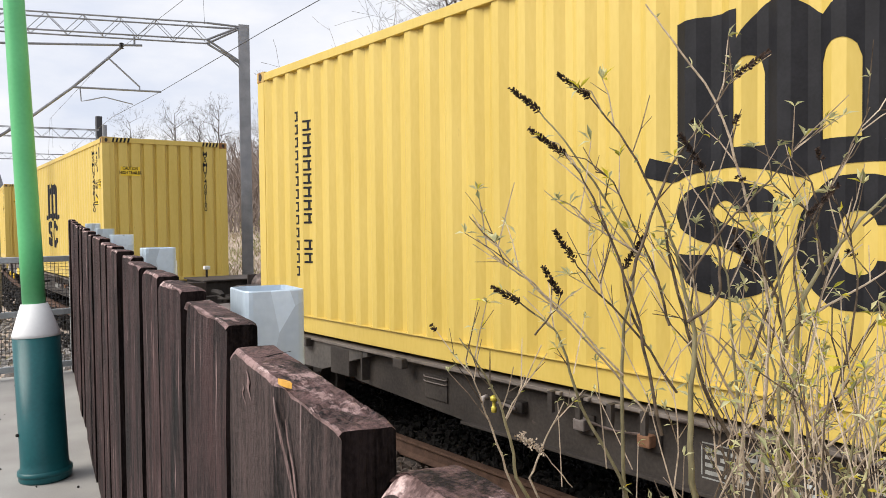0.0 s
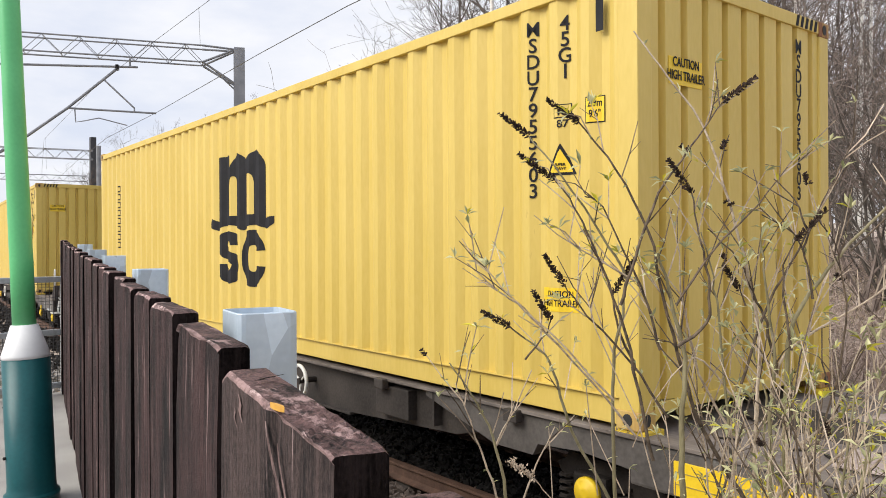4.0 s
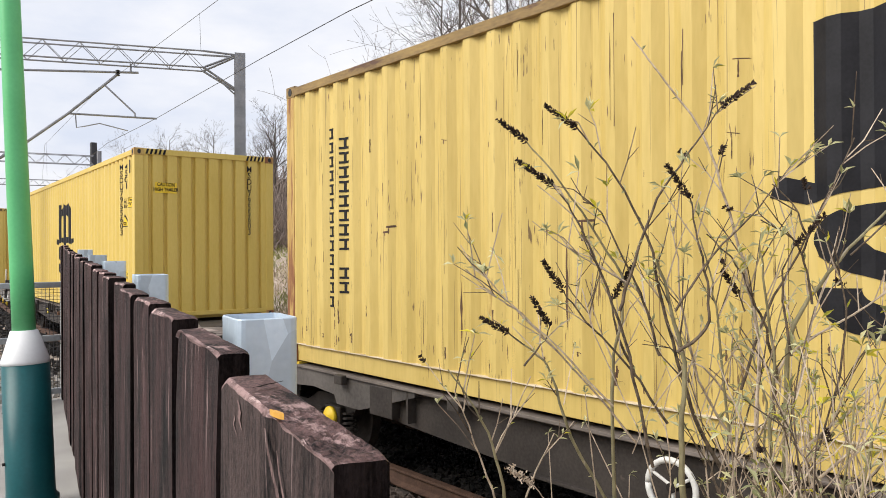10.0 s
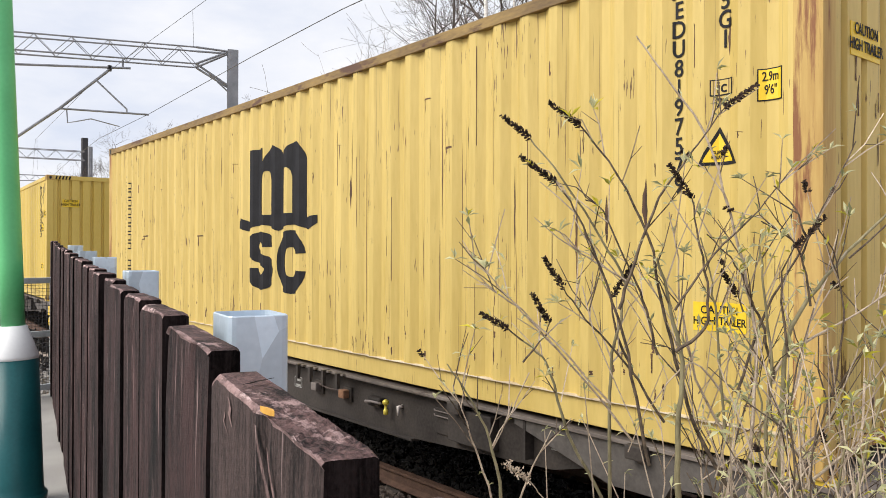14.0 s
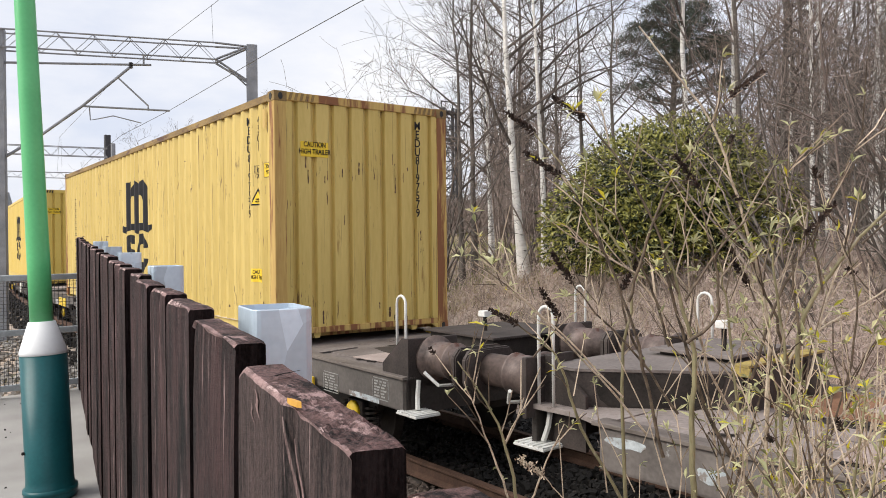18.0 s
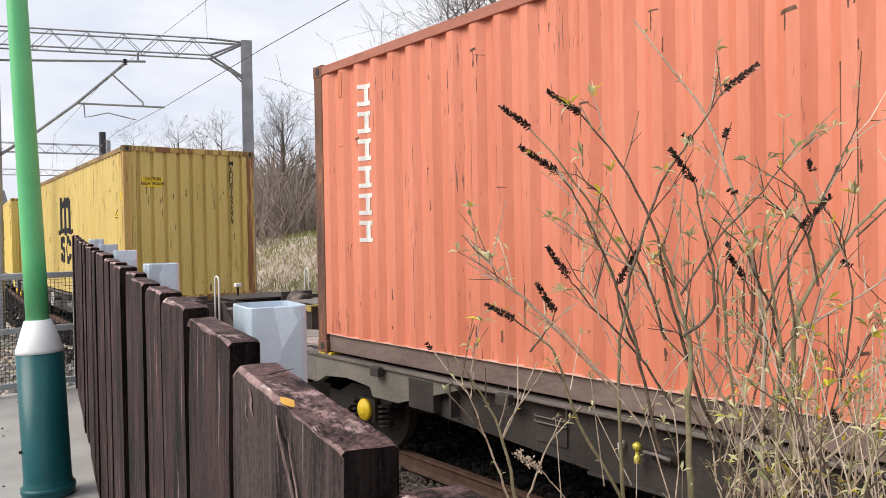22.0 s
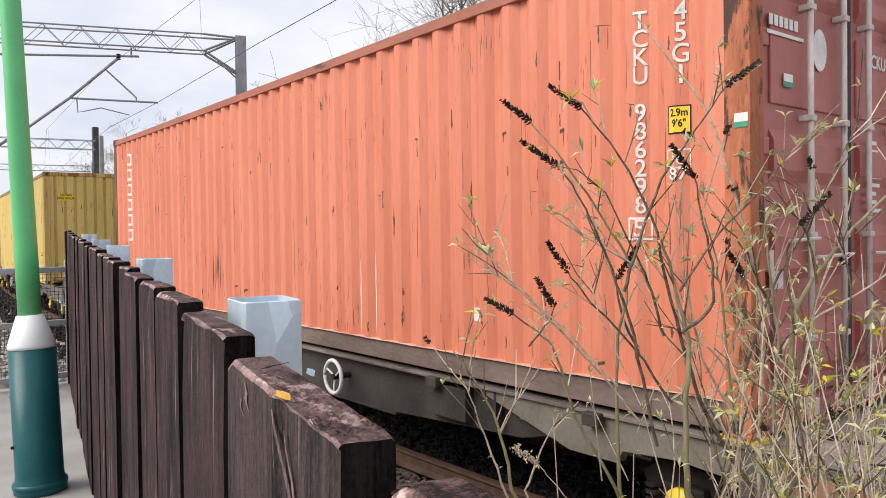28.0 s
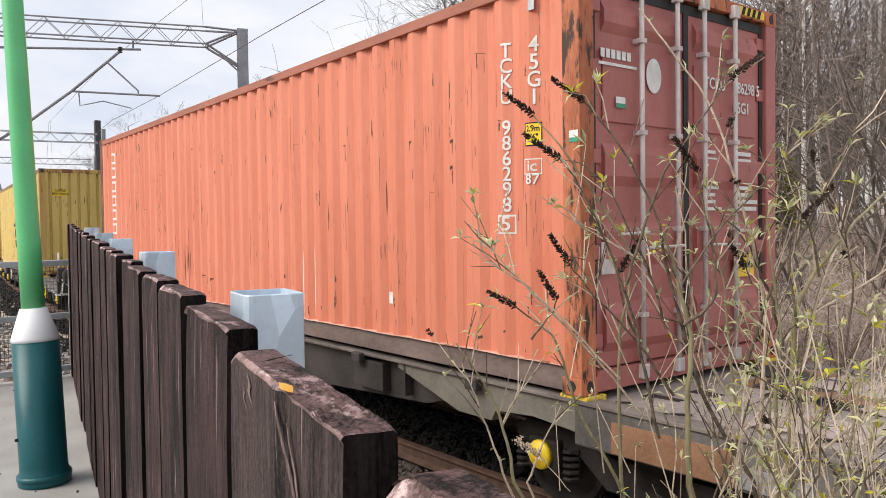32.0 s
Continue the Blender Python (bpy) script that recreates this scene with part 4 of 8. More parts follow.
def loose_plates(w, y0, y1, seed):
    """Torn, overlapping plates lying on the deck, some with lifted edges."""
    rng = random.Random(seed)
    for k in range(4):
        cy, cx = rng.uniform(y0 + 0.3, y1 - 0.3), rng.uniform(-0.85, 0.8)
        lx, ly = rng.uniform(0.15, 0.34), rng.uniform(0.2, 0.5)
        out = [(-lx, -ly), (lx * rng.uniform(0.2, 1), -ly * rng.uniform(0.8, 1.1)), (lx, -ly * rng.uniform(0.2, 0.6)), (lx * rng.uniform(0.8, 1.1), ly), (-lx * rng.uniform(0.5, 1), ly * rng.uniform(0.7, 1))]
        bm = prism(bmesh.new(), out, 0.0, 0.007)
        part("loose_plate", bm, (plate_pink if seed in (5, 16, 3) else deck_steel, deck_steel, wagon_steel)[(k + seed) % 3], w, at=pose(cx, cy, -0.035 + 0.004 * k, rng.uniform(-1.6, 1.6), rng.uniform(-1.6, 1.6), rng.uniform(-14, 14)))
    mid = (y0 + y1) / 2
    # the deck is not cut: a dark patch paints in the opening's shade
    part("opening_shade", prism(bmesh.new(), [(-0.16, -0.14), (0.15, -0.15), (0.17, 0.12), (-0.14, 0.14)], 0.0, 0.003), iron, w, "dark flat patch for the shade in a deck opening", at=pose(0.12, mid + 0.25, -0.0345 + 0.0))
    for cx, cy, lx, ly, an in ((-0.68, mid - 0.25, 0.22, 0.34, 9), (0.62, mid + 0.1, 0.28, 0.30, -6)):
        part("patch_plate", boxed(-lx, lx, -ly, ly, 0.0, 0.012, bevel=0.003), plate_pink, w, "pale worn plate tacked to the deck", at=pose(cx, cy, -0.034, 0.6, 0.8, an))
    for k in range(6):
        part("deck_strap", boxed(-0.012, 0.012, -rng.uniform(0.05, 0.12), 0.06, 0.0, 0.010), iron, w, at=pose(rng.uniform(-1.08, -0.75), rng.uniform(y0 + 0.1, y1 - 0.1), -0.034, rng.uniform(-3, 3), 0, rng.uniform(-70, 70)))
    # slots likewise drawn as dark patches for the shade inside them
    for k in range(5):
        cy, cx = rng.uniform(y0 + 0.2, y1 - 0.2), rng.uniform(-1.0, 0.9)
        part("slot_shade", boxed(-rng.uniform(0.03, 0.06), 0.05, -rng.uniform(0.05, 0.18), 0.1, -0.012, 0.002), iron, w, at=pose(cx, cy, -0.036, 0, 0, rng.uniform(-8, 8)))


def wagon(front, back, label, brake_wheel=0.0, gear=1.1, rusty=False, cut=0.0):
    """A container flat. Its middle lies under its container; front is the reach ahead (+y), back behind (-y); z = 0 is the deck's top. cut: how far the side sills stop short of the headstock ahead."""
    w = thing("flat_wagon", Matrix(), label, "railway wagon", "wagons of the train")
    X = 1.20
    sole = wagon_steel
    top = deck_pale if rusty else deck_steel
    sill = front - cut
    part("deck", boxed(-X + 0.05, X - 0.05, -back + 0.06, sill - 0.06, -0.075, -0.045), top, w, "worn steel deck plate")
    if cut:
        part("end_plate", prism(bmesh.new(), [(-X + 0.04, sill - 0.05), (-1.06, sill + 0.22), (-1.06, front), (1.06, front), (1.06, sill + 0.22), (X - 0.04, sill - 0.05)], -0.074, -0.040), top, w, "narrow end of the deck")
    # loose, lifted plates over the ends of the deck
    for sy, reach in ((1, sill), (-1, back)):
        a, b = sorted((sy * 6.3, sy * (reach - 0.25)))
        part("deck_plate", boxed(-X + 0.3, -0.15, a, b, -0.047, -0.036, bevel=0.004), top, w)
        part("deck_plate", boxed(0.1, X - 0.25, a + 0.2, b - 0.1, -0.047, -0.030, bevel=0.004), top if not rusty else rust_plate, w)
        # thin dark strip painted as the shade of a slot; the deck stays whole
        part("slot_shade", boxed(-0.12, 0.06, a + 0.3, b - 0.4, -0.047, -0.043), iron, w)
    for sx in (-1, 1):
        out = [(-back, -0.05), (sill, -0.05), (sill, -0.28), (sill - 0.25, -0.34), (7.9, -0.34), (7.6, -0.16), (5.4, -0.16), (4.9, -0.20), (4.2, -0.38), (2.6, -0.47),
               (-2.6, -0.47), (-4.2, -0.38), (-4.9, -0.20), (-5.4, -0.16), (-7.6, -0.16), (-7.9, -0.34), (-back + 0.25, -0.34), (-back, -0.28)]
        xo = sx * (X - 0.10)
        part("side_sill", prism(bmesh.new(), out, min(xo, xo - sx * 0.02), max(xo, xo - sx * 0.02), lambda a, b, c: (c, a, b)), sole, w, "grimy steel side sill")
        xo = sx * X
        part("top_flange", boxed(min(xo + sx * 0.015, xo - sx * 0.14), max(xo + sx * 0.015, xo - sx * 0.14), -back, sill, -0.052, -0.026, bevel=0.004), worn_flange, w)
        part("bottom_flange", boxed(min(xo - sx * 0.06, xo - sx * 0.16), max(xo - sx * 0.06, xo - sx * 0.16), -2.6, 2.6, -0.49, -0.466, bevel=0.004), sole, w)
        for y in (-4.0, 4.0):
            part("web_stiffener", boxed(min(xo - sx * 0.10, xo - sx * 0.01), max(xo - sx * 0.10, xo - sx * 0.01), y - 0.012, y + 0.012, -0.44 if abs(y) < 3 else -0.34, -0.055), sole, w)
        for y in (-5.0, -3.3, 3.3, 5.0):
            k = part("spigot_bracket", boxed(min(xo, xo + sx * 0.07), max(xo, xo + sx * 0.07), y - 0.07, y + 0.07, -0.12, -0.03, bevel=0.012), sole, w)
        for y in (-6.0, 6.0):
            part("container_spigot", boxed(min(xo, xo - sx * 0.2), max(xo, xo - sx * 0.2) + 0.03 * (sx > 0), y - 0.12, y + 0.12, -0.05, -0.002, bevel=0.01), worn_yellow, w, "yellow-painted container seat")
    # wide solid block in near-black iron, added for the dark beneath the deck
    part("underframe", boxed(-X + 0.14, X - 0.14, -5.0, 5.0, -0.30, -0.08), iron, w)
    part("centre_sill", boxed(-0.22, 0.22, -back + 0.1, front - 0.1, -0.45, -0.08), iron, w)
    for sy, reach in ((1, front), (-1, back)):
        y = sy * reach
        half = 1.04 if cut and sy > 0 else X - 0.02
        part("headstock", boxed(-half, half, min(y, y - sy * 0.05), max(y, y - sy * 0.05), -0.36, -0.05, bevel=0.01), sole, w)
    # bogies
    for yb in (-6.52, 6.52):
        part("bogie_bolster", boxed(-0.95, 0.95, yb - 0.2, yb + 0.2, -0.62, -0.40, bevel=0.02), iron, w)
        for sx in (-1, 1):
            out = [(-1.35, -0.42), (-1.2, -0.32), (-0.62, -0.34), (-0.4, -0.45), (0.4, -0.45), (0.62, -0.34), (1.2, -0.32), (1.35, -0.42), (1.3, -0.5),
                   (0.7, -0.5), (0.45, -0.68), (-0.45, -0.68), (-0.7, -0.5), (-1.3, -0.5)]
            xo = sx * 0.95
            fr = part("bogie_frame", prism(bmesh.new(), out, min(xo, xo - sx * 0.12), max(xo, xo - sx * 0.12), lambda a, b, c: (c, a + yb, b)), iron, w)
            for ax in (-1, 1):
                y = yb + ax * 1.0
                bx = part("axle_box", boxed(min(xo - sx * 0.06, xo + sx * 0.07), max(xo - sx * 0.06, xo + sx * 0.07), y - 0.15, y + 0.15, -0.66, -0.42, bevel=0.03), iron, w)
                part("axle_cover", lathe(bmesh.new(), [(0.108, 0.0), (0.108, 0.03), (0.096, 0.044), (0.05, 0.05), (0.045, 0.056), (0.02, 0.056)], 20, "X", (0, 0, 0)), sign_yellow, bx, "yellow axle-end cover",
                     True, at=Matrix.Translation((xo + sx * 0.07, y, -0.54)) @ (Matrix() if sx > 0 else pose(0, 0, 0, 0, 0, 180)))
                for dy in (-0.24, 0.24):
                    bm = bmesh.new()
                    spring(bm, xo, y + dy, -0.70, -0.46, 0.065)
                    part("spring", bm, iron, bx)
        for ax in (-1, 1):
            y = yb + ax * 1.0
            bm = bmesh.new()
            for sx in (-1, 1):
                lathe(bm, [(0.03, sx * 0.66), (0.10, sx * 0.66), (0.36, sx * 0.69), (0.42, sx * 0.70), (0.42, sx * 0.80), (0.37, sx * 0.80), (0.35, sx * 0.76), (0.12, sx * 0.75), (0.10, sx * 0.82), (0.03, sx * 0.82)], 28, "X")
            lathe(bm, [(0.075, -0.9), (0.075, 0.9)], 12, "X")
            bmesh.ops.recalc_face_normals(bm, faces=bm.faces)
            ws = part("wheelset", bm, iron, w, "steel wheelset", at=Matrix.Translation((0, y, -0.54)))
            WHEELS.append((ws, y))
    xs = -X
    for sgn in (-1, 1):
        for y in (-0.40, -0.14, 0.12, 0.37):
            y += gear
            part("lashing_bracket", prism(bmesh.new(), [(0.0, -0.02), (0.085, -0.02), (0.085, -0.165), (0.055, -0.165), (0.045, -0.06), (0.0, -0.06)], y - 0.02, y + 0.02, lambda a, b, c: (sgn * (X + a), c, b)), wagon_steel, w)
            part("bracket_plate", boxed(*sorted((sgn * X, sgn * (X + 0.05))), y - 0.06, y + 0.06, -0.045, -0.022, bevel=0.006), worn_flange, w)
        for k, yy in enumerate((0.20, -0.33)):
            bl = part("brake_block", boxed(*sorted((sgn * (X - 0.11), sgn * (X - 0.01))), gear + yy - 0.05, gear + yy + 0.05, -0.275, -0.195, bevel=0.015), (deck_steel, rust_plate)[k], w)
            part("block_plate", boxed(*sorted((sgn * (X - 0.10), sgn * (X - 0.075))), gear + yy - 0.085, gear + yy + 0.065, -0.31, -0.17, bevel=0.008), wagon_steel, bl)
        rope = [(sgn * (X - 0.055), gear + 0.15 - 0.43 * k / 8, -0.205 - 0.02 * math.sin(math.pi * k / 8)) for k in range(9)]
        part("chain", tubed(rope, [0.007 + 0.004 * (k % 2) for k in range(9)], 6), buffer_steel, w, "thin chain between the blocks")
    side = 1 if gear > 0 else -1
    yv = gear + side * 1.06
    # dark block proud of the sill stands in for a shaded recess
    cup = part("recess_shade_block", boxed(-X + 0.03, -X + 0.11, yv - side * 0.20 - 0.10, yv - side * 0.20 + 0.10, -0.275, -0.185, bevel=0.02), iron, w)
    part("valve_lever", tubed([(-X + 0.02, yv - side * 0.06, -0.225), (-X - 0.01, yv - side * 0.17, -0.215), (-X - 0.005, yv - side * 0.27, -0.23)], [0.013, 0.011, 0.016], 6), deck_steel, cup, "", True)
    va = part("valve", lathe(bmesh.new(), [(0.005, -0.075), (0.022, -0.068), (0.022, -0.03), (0.013, -0.022), (0.013, 0.012), (0.028, 0.022), (0.030, 0.048), (0.012, 0.062), (0.004, 0.064)], 12), brass, w, "small yellow brass valve", True,
              at=Matrix.Translation((-X + 0.03, yv, -0.24)))
    part("stub_pipe", tubed([(-X + 0.11, yv, -0.245), (-X + 0.02, yv, -0.245)], 0.012, 8), iron, va)
    part("gauge", tubed([(-X + 0.10, yv + side * 0.155, -0.225), (-X + 0.055, yv + side * 0.155, -0.225), (-X + 0.05, yv + side * 0.155, -0.30)], [0.022, 0.018, 0.006], 8), rod_paint, w, "small pale drain cock", True)
    yh = gear + side * 1.85
    hatch = part("hatch", boxed(-X + 0.085, -X + 0.101, yh - 0.15, yh + 0.15, -0.36, -0.15, bevel=0.006), wagon_steel, w, "shut hatch in the sill")
    for z in (-0.165, -0.205):
        part("hatch_bar", tubed([(-X + 0.08, yh + 0.16, z), (-X + 0.07, yh + 0.14, z - 0.008), (-X + 0.07, yh - 0.14, z - 0.008), (-X + 0.08, yh - 0.16, z)], 0.006, 6), deck_steel, hatch, "", True)
    if brake_wheel is not None:
        n = 28
        ring = [(xs - 0.09, brake_wheel + 0.16 * math.cos(2 * math.pi * k / n), -0.24 + 0.16 * math.sin(2 * math.pi * k / n)) for k in range(n + 1)]
        bw = part("brake_wheel", tubed(ring, 0.019, 10), white_paint, w, "white-rimmed brake wheel", True)
        for k in range(3):
            a = 2 * math.pi * k / 3 + 0.5
            part("spoke", tubed([(xs - 0.07, brake_wheel, -0.24), (xs - 0.09, brake_wheel + 0.155 * math.cos(a), -0.24 + 0.155 * math.sin(a))], 0.010, 6), white_paint, bw)
        part("hub", tubed([(xs + 0.11, brake_wheel, -0.24), (xs - 0.1, brake_wheel, -0.24)], 0.03, 10), iron, bw)
    return w



def rail_end(w, sy, reach, raised, top=None):
    """Coupling end of a wagon: buffers, screw coupling, hose, handrails, steps and a raised platform."""
    y = sy * reach
    for sx in (-1, 1):
        x = sx * 0.875
        b = part("buffer", lathe(bmesh.new(), [(0.20, 0.0), (0.20, 0.035), (0.155, 0.045), (0.150, 0.30), (0.162, 0.305), (0.162, 0.33), (0.128, 0.335), (0.128, 0.60)], 28, "Y"),
                 buffer_steel, w, "grimy steel buffer", True, at=Matrix.Translation((x, y, 0.115)) @ (Matrix() if sy > 0 else pose(0, 0, 0, 0, 0, 180)))
        hd = prism(bmesh.new(), [(-0.27, -0.10), (-0.21, -0.17), (0.21, -0.17), (0.27, -0.10), (0.27, 0.10), (0.21, 0.17), (-0.21, 0.17), (-0.27, 0.10)], 0.60, 0.655, lambda p, q, c: (p, c, q))
        bmesh.ops.recalc_face_normals(hd, faces=hd.faces)
        bmesh.ops.bevel(hd, geom=hd.edges[:], offset=0.012, segments=2, affect="EDGES")
        part("buffer_head", hd, frame_steel, b)
        gx, go = sx * 0.875, 0.030 if raised else 0.25
        part("end_gusset", prism(bmesh.new(), [(0.0, -0.34), (0.0, 0.30), (-0.10, 0.30), (-0.42, 0.05), (-0.42, -0.34)], *sorted((sx * (0.875 + go), sx * (0.905 + go))), lambda p, q, c: (c, y + sy * p, q)), frame_steel, w)
        part("buffer_plate", boxed(gx - 0.26, gx + 0.26, min(y, y - sy * 0.04), max(y, y - sy * 0.04), -0.14, 0.30, bevel=0.008), frame_steel, w)
        xr, xo, ys = (sx * 1.03, 0.10, -0.06) if raised else (sx * 1.13, 0.0, 0.08)
        pts = [(xr, y - sy * 0.07, -0.05), (xr, y - sy * 0.07, 0.60)]
        pts += [(xr + 0.0, y - sy * 0.07 - sy * 0.07 * (1 - math.cos(a)), 0.60 + 0.07 * math.sin(a)) for a in (0.5, 1.1, 1.57, 2.1, 2.6)]
        pts += [(xr, y - sy * 0.21, 0.60), (xr, y - sy * 0.21, -0.05)]
        part("handrail", tubed(pts, 0.0125, 8), white_paint, w, "white tubular handrail", True)
        st = part("foot_step", boxed(*sorted((sx * (0.98 - xo), sx * (1.24 - xo))), y + sy * ys - 0.15, y + sy * ys + 0.15, -0.345, -0.327, bevel=0.004), white_paint, w, "white-painted grid step")
        for g in range(6):
            part("step_bar", boxed(*sorted((sx * (0.985 - xo), sx * (1.235 - xo))), y + sy * ys - 0.142 + 0.05 * g, y + sy * ys - 0.108 + 0.05 * g, -0.3265, -0.316), white_paint, st)
        part("step_hanger", tubed([(sx * (1.06 - xo), y + sy * (ys - 0.06), -0.06), (sx * (1.08 - xo), y + sy * (ys - 0.05), -0.2), (sx * (1.10 - xo), y + sy * (ys - 0.02), -0.31)], 0.022, 6), white_paint, st)
        part("uncoupling_bar", tubed([(sx * 0.15, y + sy * 0.22, -0.10), (sx * 0.75, y + sy * 0.24, -0.10), (sx * 1.02, y + sy * 0.26, -0.08), (sx * 1.10, y + sy * 0.16, 0.03)], 0.015, 6), white_paint, w)
    part("coupling_hook", tubed([(0, y, 0.03), (0, y + sy * 0.3, 0.03), (0, y + sy * 0.42, 0.0), (0, y + sy * 0.4, -0.12)], [0.05, 0.05, 0.045, 0.03], 8), iron, w)
    part("coupling_link", tubed([(0.06, y + sy * 0.36, -0.02), (0.06, y + sy * 0.85, -0.06), (-0.06, y + sy * 0.85, -0.06), (-0.06, y + sy * 0.36, -0.02)], 0.022, 6), iron, w)
    part("brake_hose", tubed([(0.4, y, -0.1), (0.42, y + sy * 0.2, -0.2), (0.42, y + sy * 0.45, -0.42), (0.4, y + sy * 0.7, -0.36)], 0.03, 8), rubber, w)
    if raised:
        # a low box over the buffers whose sides draw in to the container stop
        plan = [(-0.92, -0.02), (-0.915, -0.31), (-0.19, -1.17), (0.19, -1.17), (0.915, -0.31), (0.92, -0.02)]
        r = part("raised_platform", prism(bmesh.new(), [(p, y + sy * q) for p, q in plan], 0.212, 0.232), top or deck_steel, w, "worn plate raised over the buffers")
        for k in (-1, 1):
            part("platform_web", boxed(*sorted((k * 0.90, k * 0.87)), *sorted((y - sy * 0.02, y - sy * 0.31)), -0.045, 0.212), frame_steel, r)
            run = Vector((0.71, 0.85, 0)).normalized()
            skin = lambda p, q, c: (k * (-0.90 + run.x * p + run.y * c), y - sy * (0.31 + run.y * p - run.x * c), q)
            part("platform_web", prism(bmesh.new(), [(0.0, -0.045), (1.12, -0.045), (1.12, 0.212), (0.0, 0.212)], 0.0, 0.03, skin), frame_steel, r)
            # flat dark scoop laid on the web paints in the hollow's shade
            scoop = [(0.20, 0.20), (0.155, 0.155), (0.135, 0.09), (0.16, 0.02), (0.22, -0.03), (0.80, -0.03), (0.92, 0.03), (0.99, 0.12), (1.01, 0.20)]
            part("web_recess_shade", prism(bmesh.new(), scoop, -0.006, 0.001, skin), iron, r)
        part("platform_front", boxed(-0.96, 0.96, y - 0.03, y + 0.02, -0.06, 0.21, bevel=0.008), frame_steel, r)
        a, b = sorted((y - sy * 0.25, y - sy * 0.95))
        part("top_plate", boxed(0.05, 0.95, a, b, 0.262, 0.288, bevel=0.004), top or deck_steel, r)
        part("plate_riser", boxed(0.12, 0.90, a + 0.05, b - 0.05, 0.23, 0.263), frame_steel, r)
        c0 = y - sy * 1.18
        stop = part("yellow_stop", boxed(-0.21, 0.92, *sorted((c0 + sy * 0.08, c0 - sy * 0.05)), 0.262, 0.280, bevel=0.004), dull_yellow, r, "yellow-painted container stop")
        part("stop_lip", boxed(-0.215, -0.19, *sorted((c0 + sy * 0.08, c0 - sy * 0.06)), 0.20, 0.262, bevel=0.004), dull_yellow, stop)
        part("stop_wall", boxed(-0.19, 0.90, *sorted((c0 - sy * 0.01, c0 - sy * 0.04)), -0.05, 0.262), frame_steel, r)
        part("curved_bracket", prism(bmesh.new(), [(c0 + sy * 0.02, -0.05)] + [(c0 - sy * (0.03 + 0.20 * math.cos(radians(q))), -0.05 + 0.30 * math.sin(radians(q))) for q in range(0, 91, 10)] + [(c0 + sy * 0.02, 0.25)], 0.62, 0.64, lambda p, q, c: (c, p, q)), frame_steel, r)
        part("lamp_bracket", tubed([(0.3, a + 0.2, 0.28), (0.3, a + 0.2, 0.48)], 0.02, 6), iron, r)
        part("bracket_cap", boxed(0.25, 0.35, a + 0.15, a + 0.25, 0.46, 0.52, bevel=0.01), white_paint, r)
    else:
        a, b = sorted((y - sy * 0.05, y - sy * 1.2))
        r = part("raised_platform", boxed(-0.15, 1.05, a, b, 0.20, 0.225, bevel=0.006), frame_steel, w, "worn plate raised over the buffers")
        part("platform_web", boxed(-0.1, 1.0, a + 0.05, b - 0.05, -0.05, 0.20), iron, r)
        part("valve_post", tubed([(0.0, a + 0.3, 0.26), (0.0, a + 0.3, 0.42)], 0.02, 8), iron, r)
        part("valve_cap", boxed(-0.05, 0.05, a + 0.25, a + 0.35, 0.40, 0.46, bevel=0.01), white_paint, r)


def data_panel(w, y, z, width, rows, h=0.03, seed=1, x=-1.101):
    """White stencilled data on the sill, too small to read: plain bars in a frame."""
    rng = random.Random(seed)
    bm = bmesh.new()
    hh = rows * h * 1.5
    for k in range(rows):
        u = y + width / 2
        zz = z + hh / 2 - (k + 0.8) * h * 1.5
        while u > y - width / 2 + 0.05:
            l = rng.uniform(0.03, 0.10)
            box(bm, x - 0.002, x, u - l, u, zz, zz + h * 0.8)
            u -= l + 0.025
    for a, b, c, d in ((y - width / 2 - 0.02, y + width / 2 + 0.02, z + hh / 2 + 0.01, z + hh / 2 + 0.018), (y - width / 2 - 0.02, y + width / 2 + 0.02, z - hh / 2 - 0.018, z - hh / 2 - 0.01),
                       (y - width / 2 - 0.026, y - width / 2 - 0.018, z - hh / 2, z + hh / 2), (y + width / 2 + 0.018, y + width / 2 + 0.026, z - hh / 2, z + hh / 2)):
        box(bm, x - 0.002, x, a, b, c, d)
    part("stencilled_panel", bm, stencil_white, w, "white stencilled data lines")["kind"] = "stuff"


def stencil_plate(w, y, z, width, height, mat_):
    """A framed stencil on the sill with a few short bars inside."""
    bm = bmesh.new()
    x, a, b, e = -1.101, width / 2, height / 2, 0.008
    for p in ((y - a, y + a, z + b - e, z + b), (y - a, y + a, z - b, z - b + e), (y - a, y - a + e, z - b + e, z + b - e), (y + a - e, y + a, z - b + e, z + b - e)):
        box(bm, x - 0.002, x, *p)
    n = max(2, round(height / 0.05))
    for k in range(n):
        zz = z + b - height * (k + 0.6) / n
        box(bm, x - 0.002, x, y - a * 0.6, y + a * (0.6 if k % 2 else 0.3), zz - 0.011, zz + 0.011)
    part("stencilled_panel", bm, mat_, w, "framed pale stencil on the sill")["kind"] = "stuff"


def sill_boxes(w, spots):
    for y, l, z0, z1 in spots:
        part("equipment_box", boxed(-1.19, -1.09, y - l / 2, y + l / 2, z0, z1, bevel=0.008), wagon_steel, w)


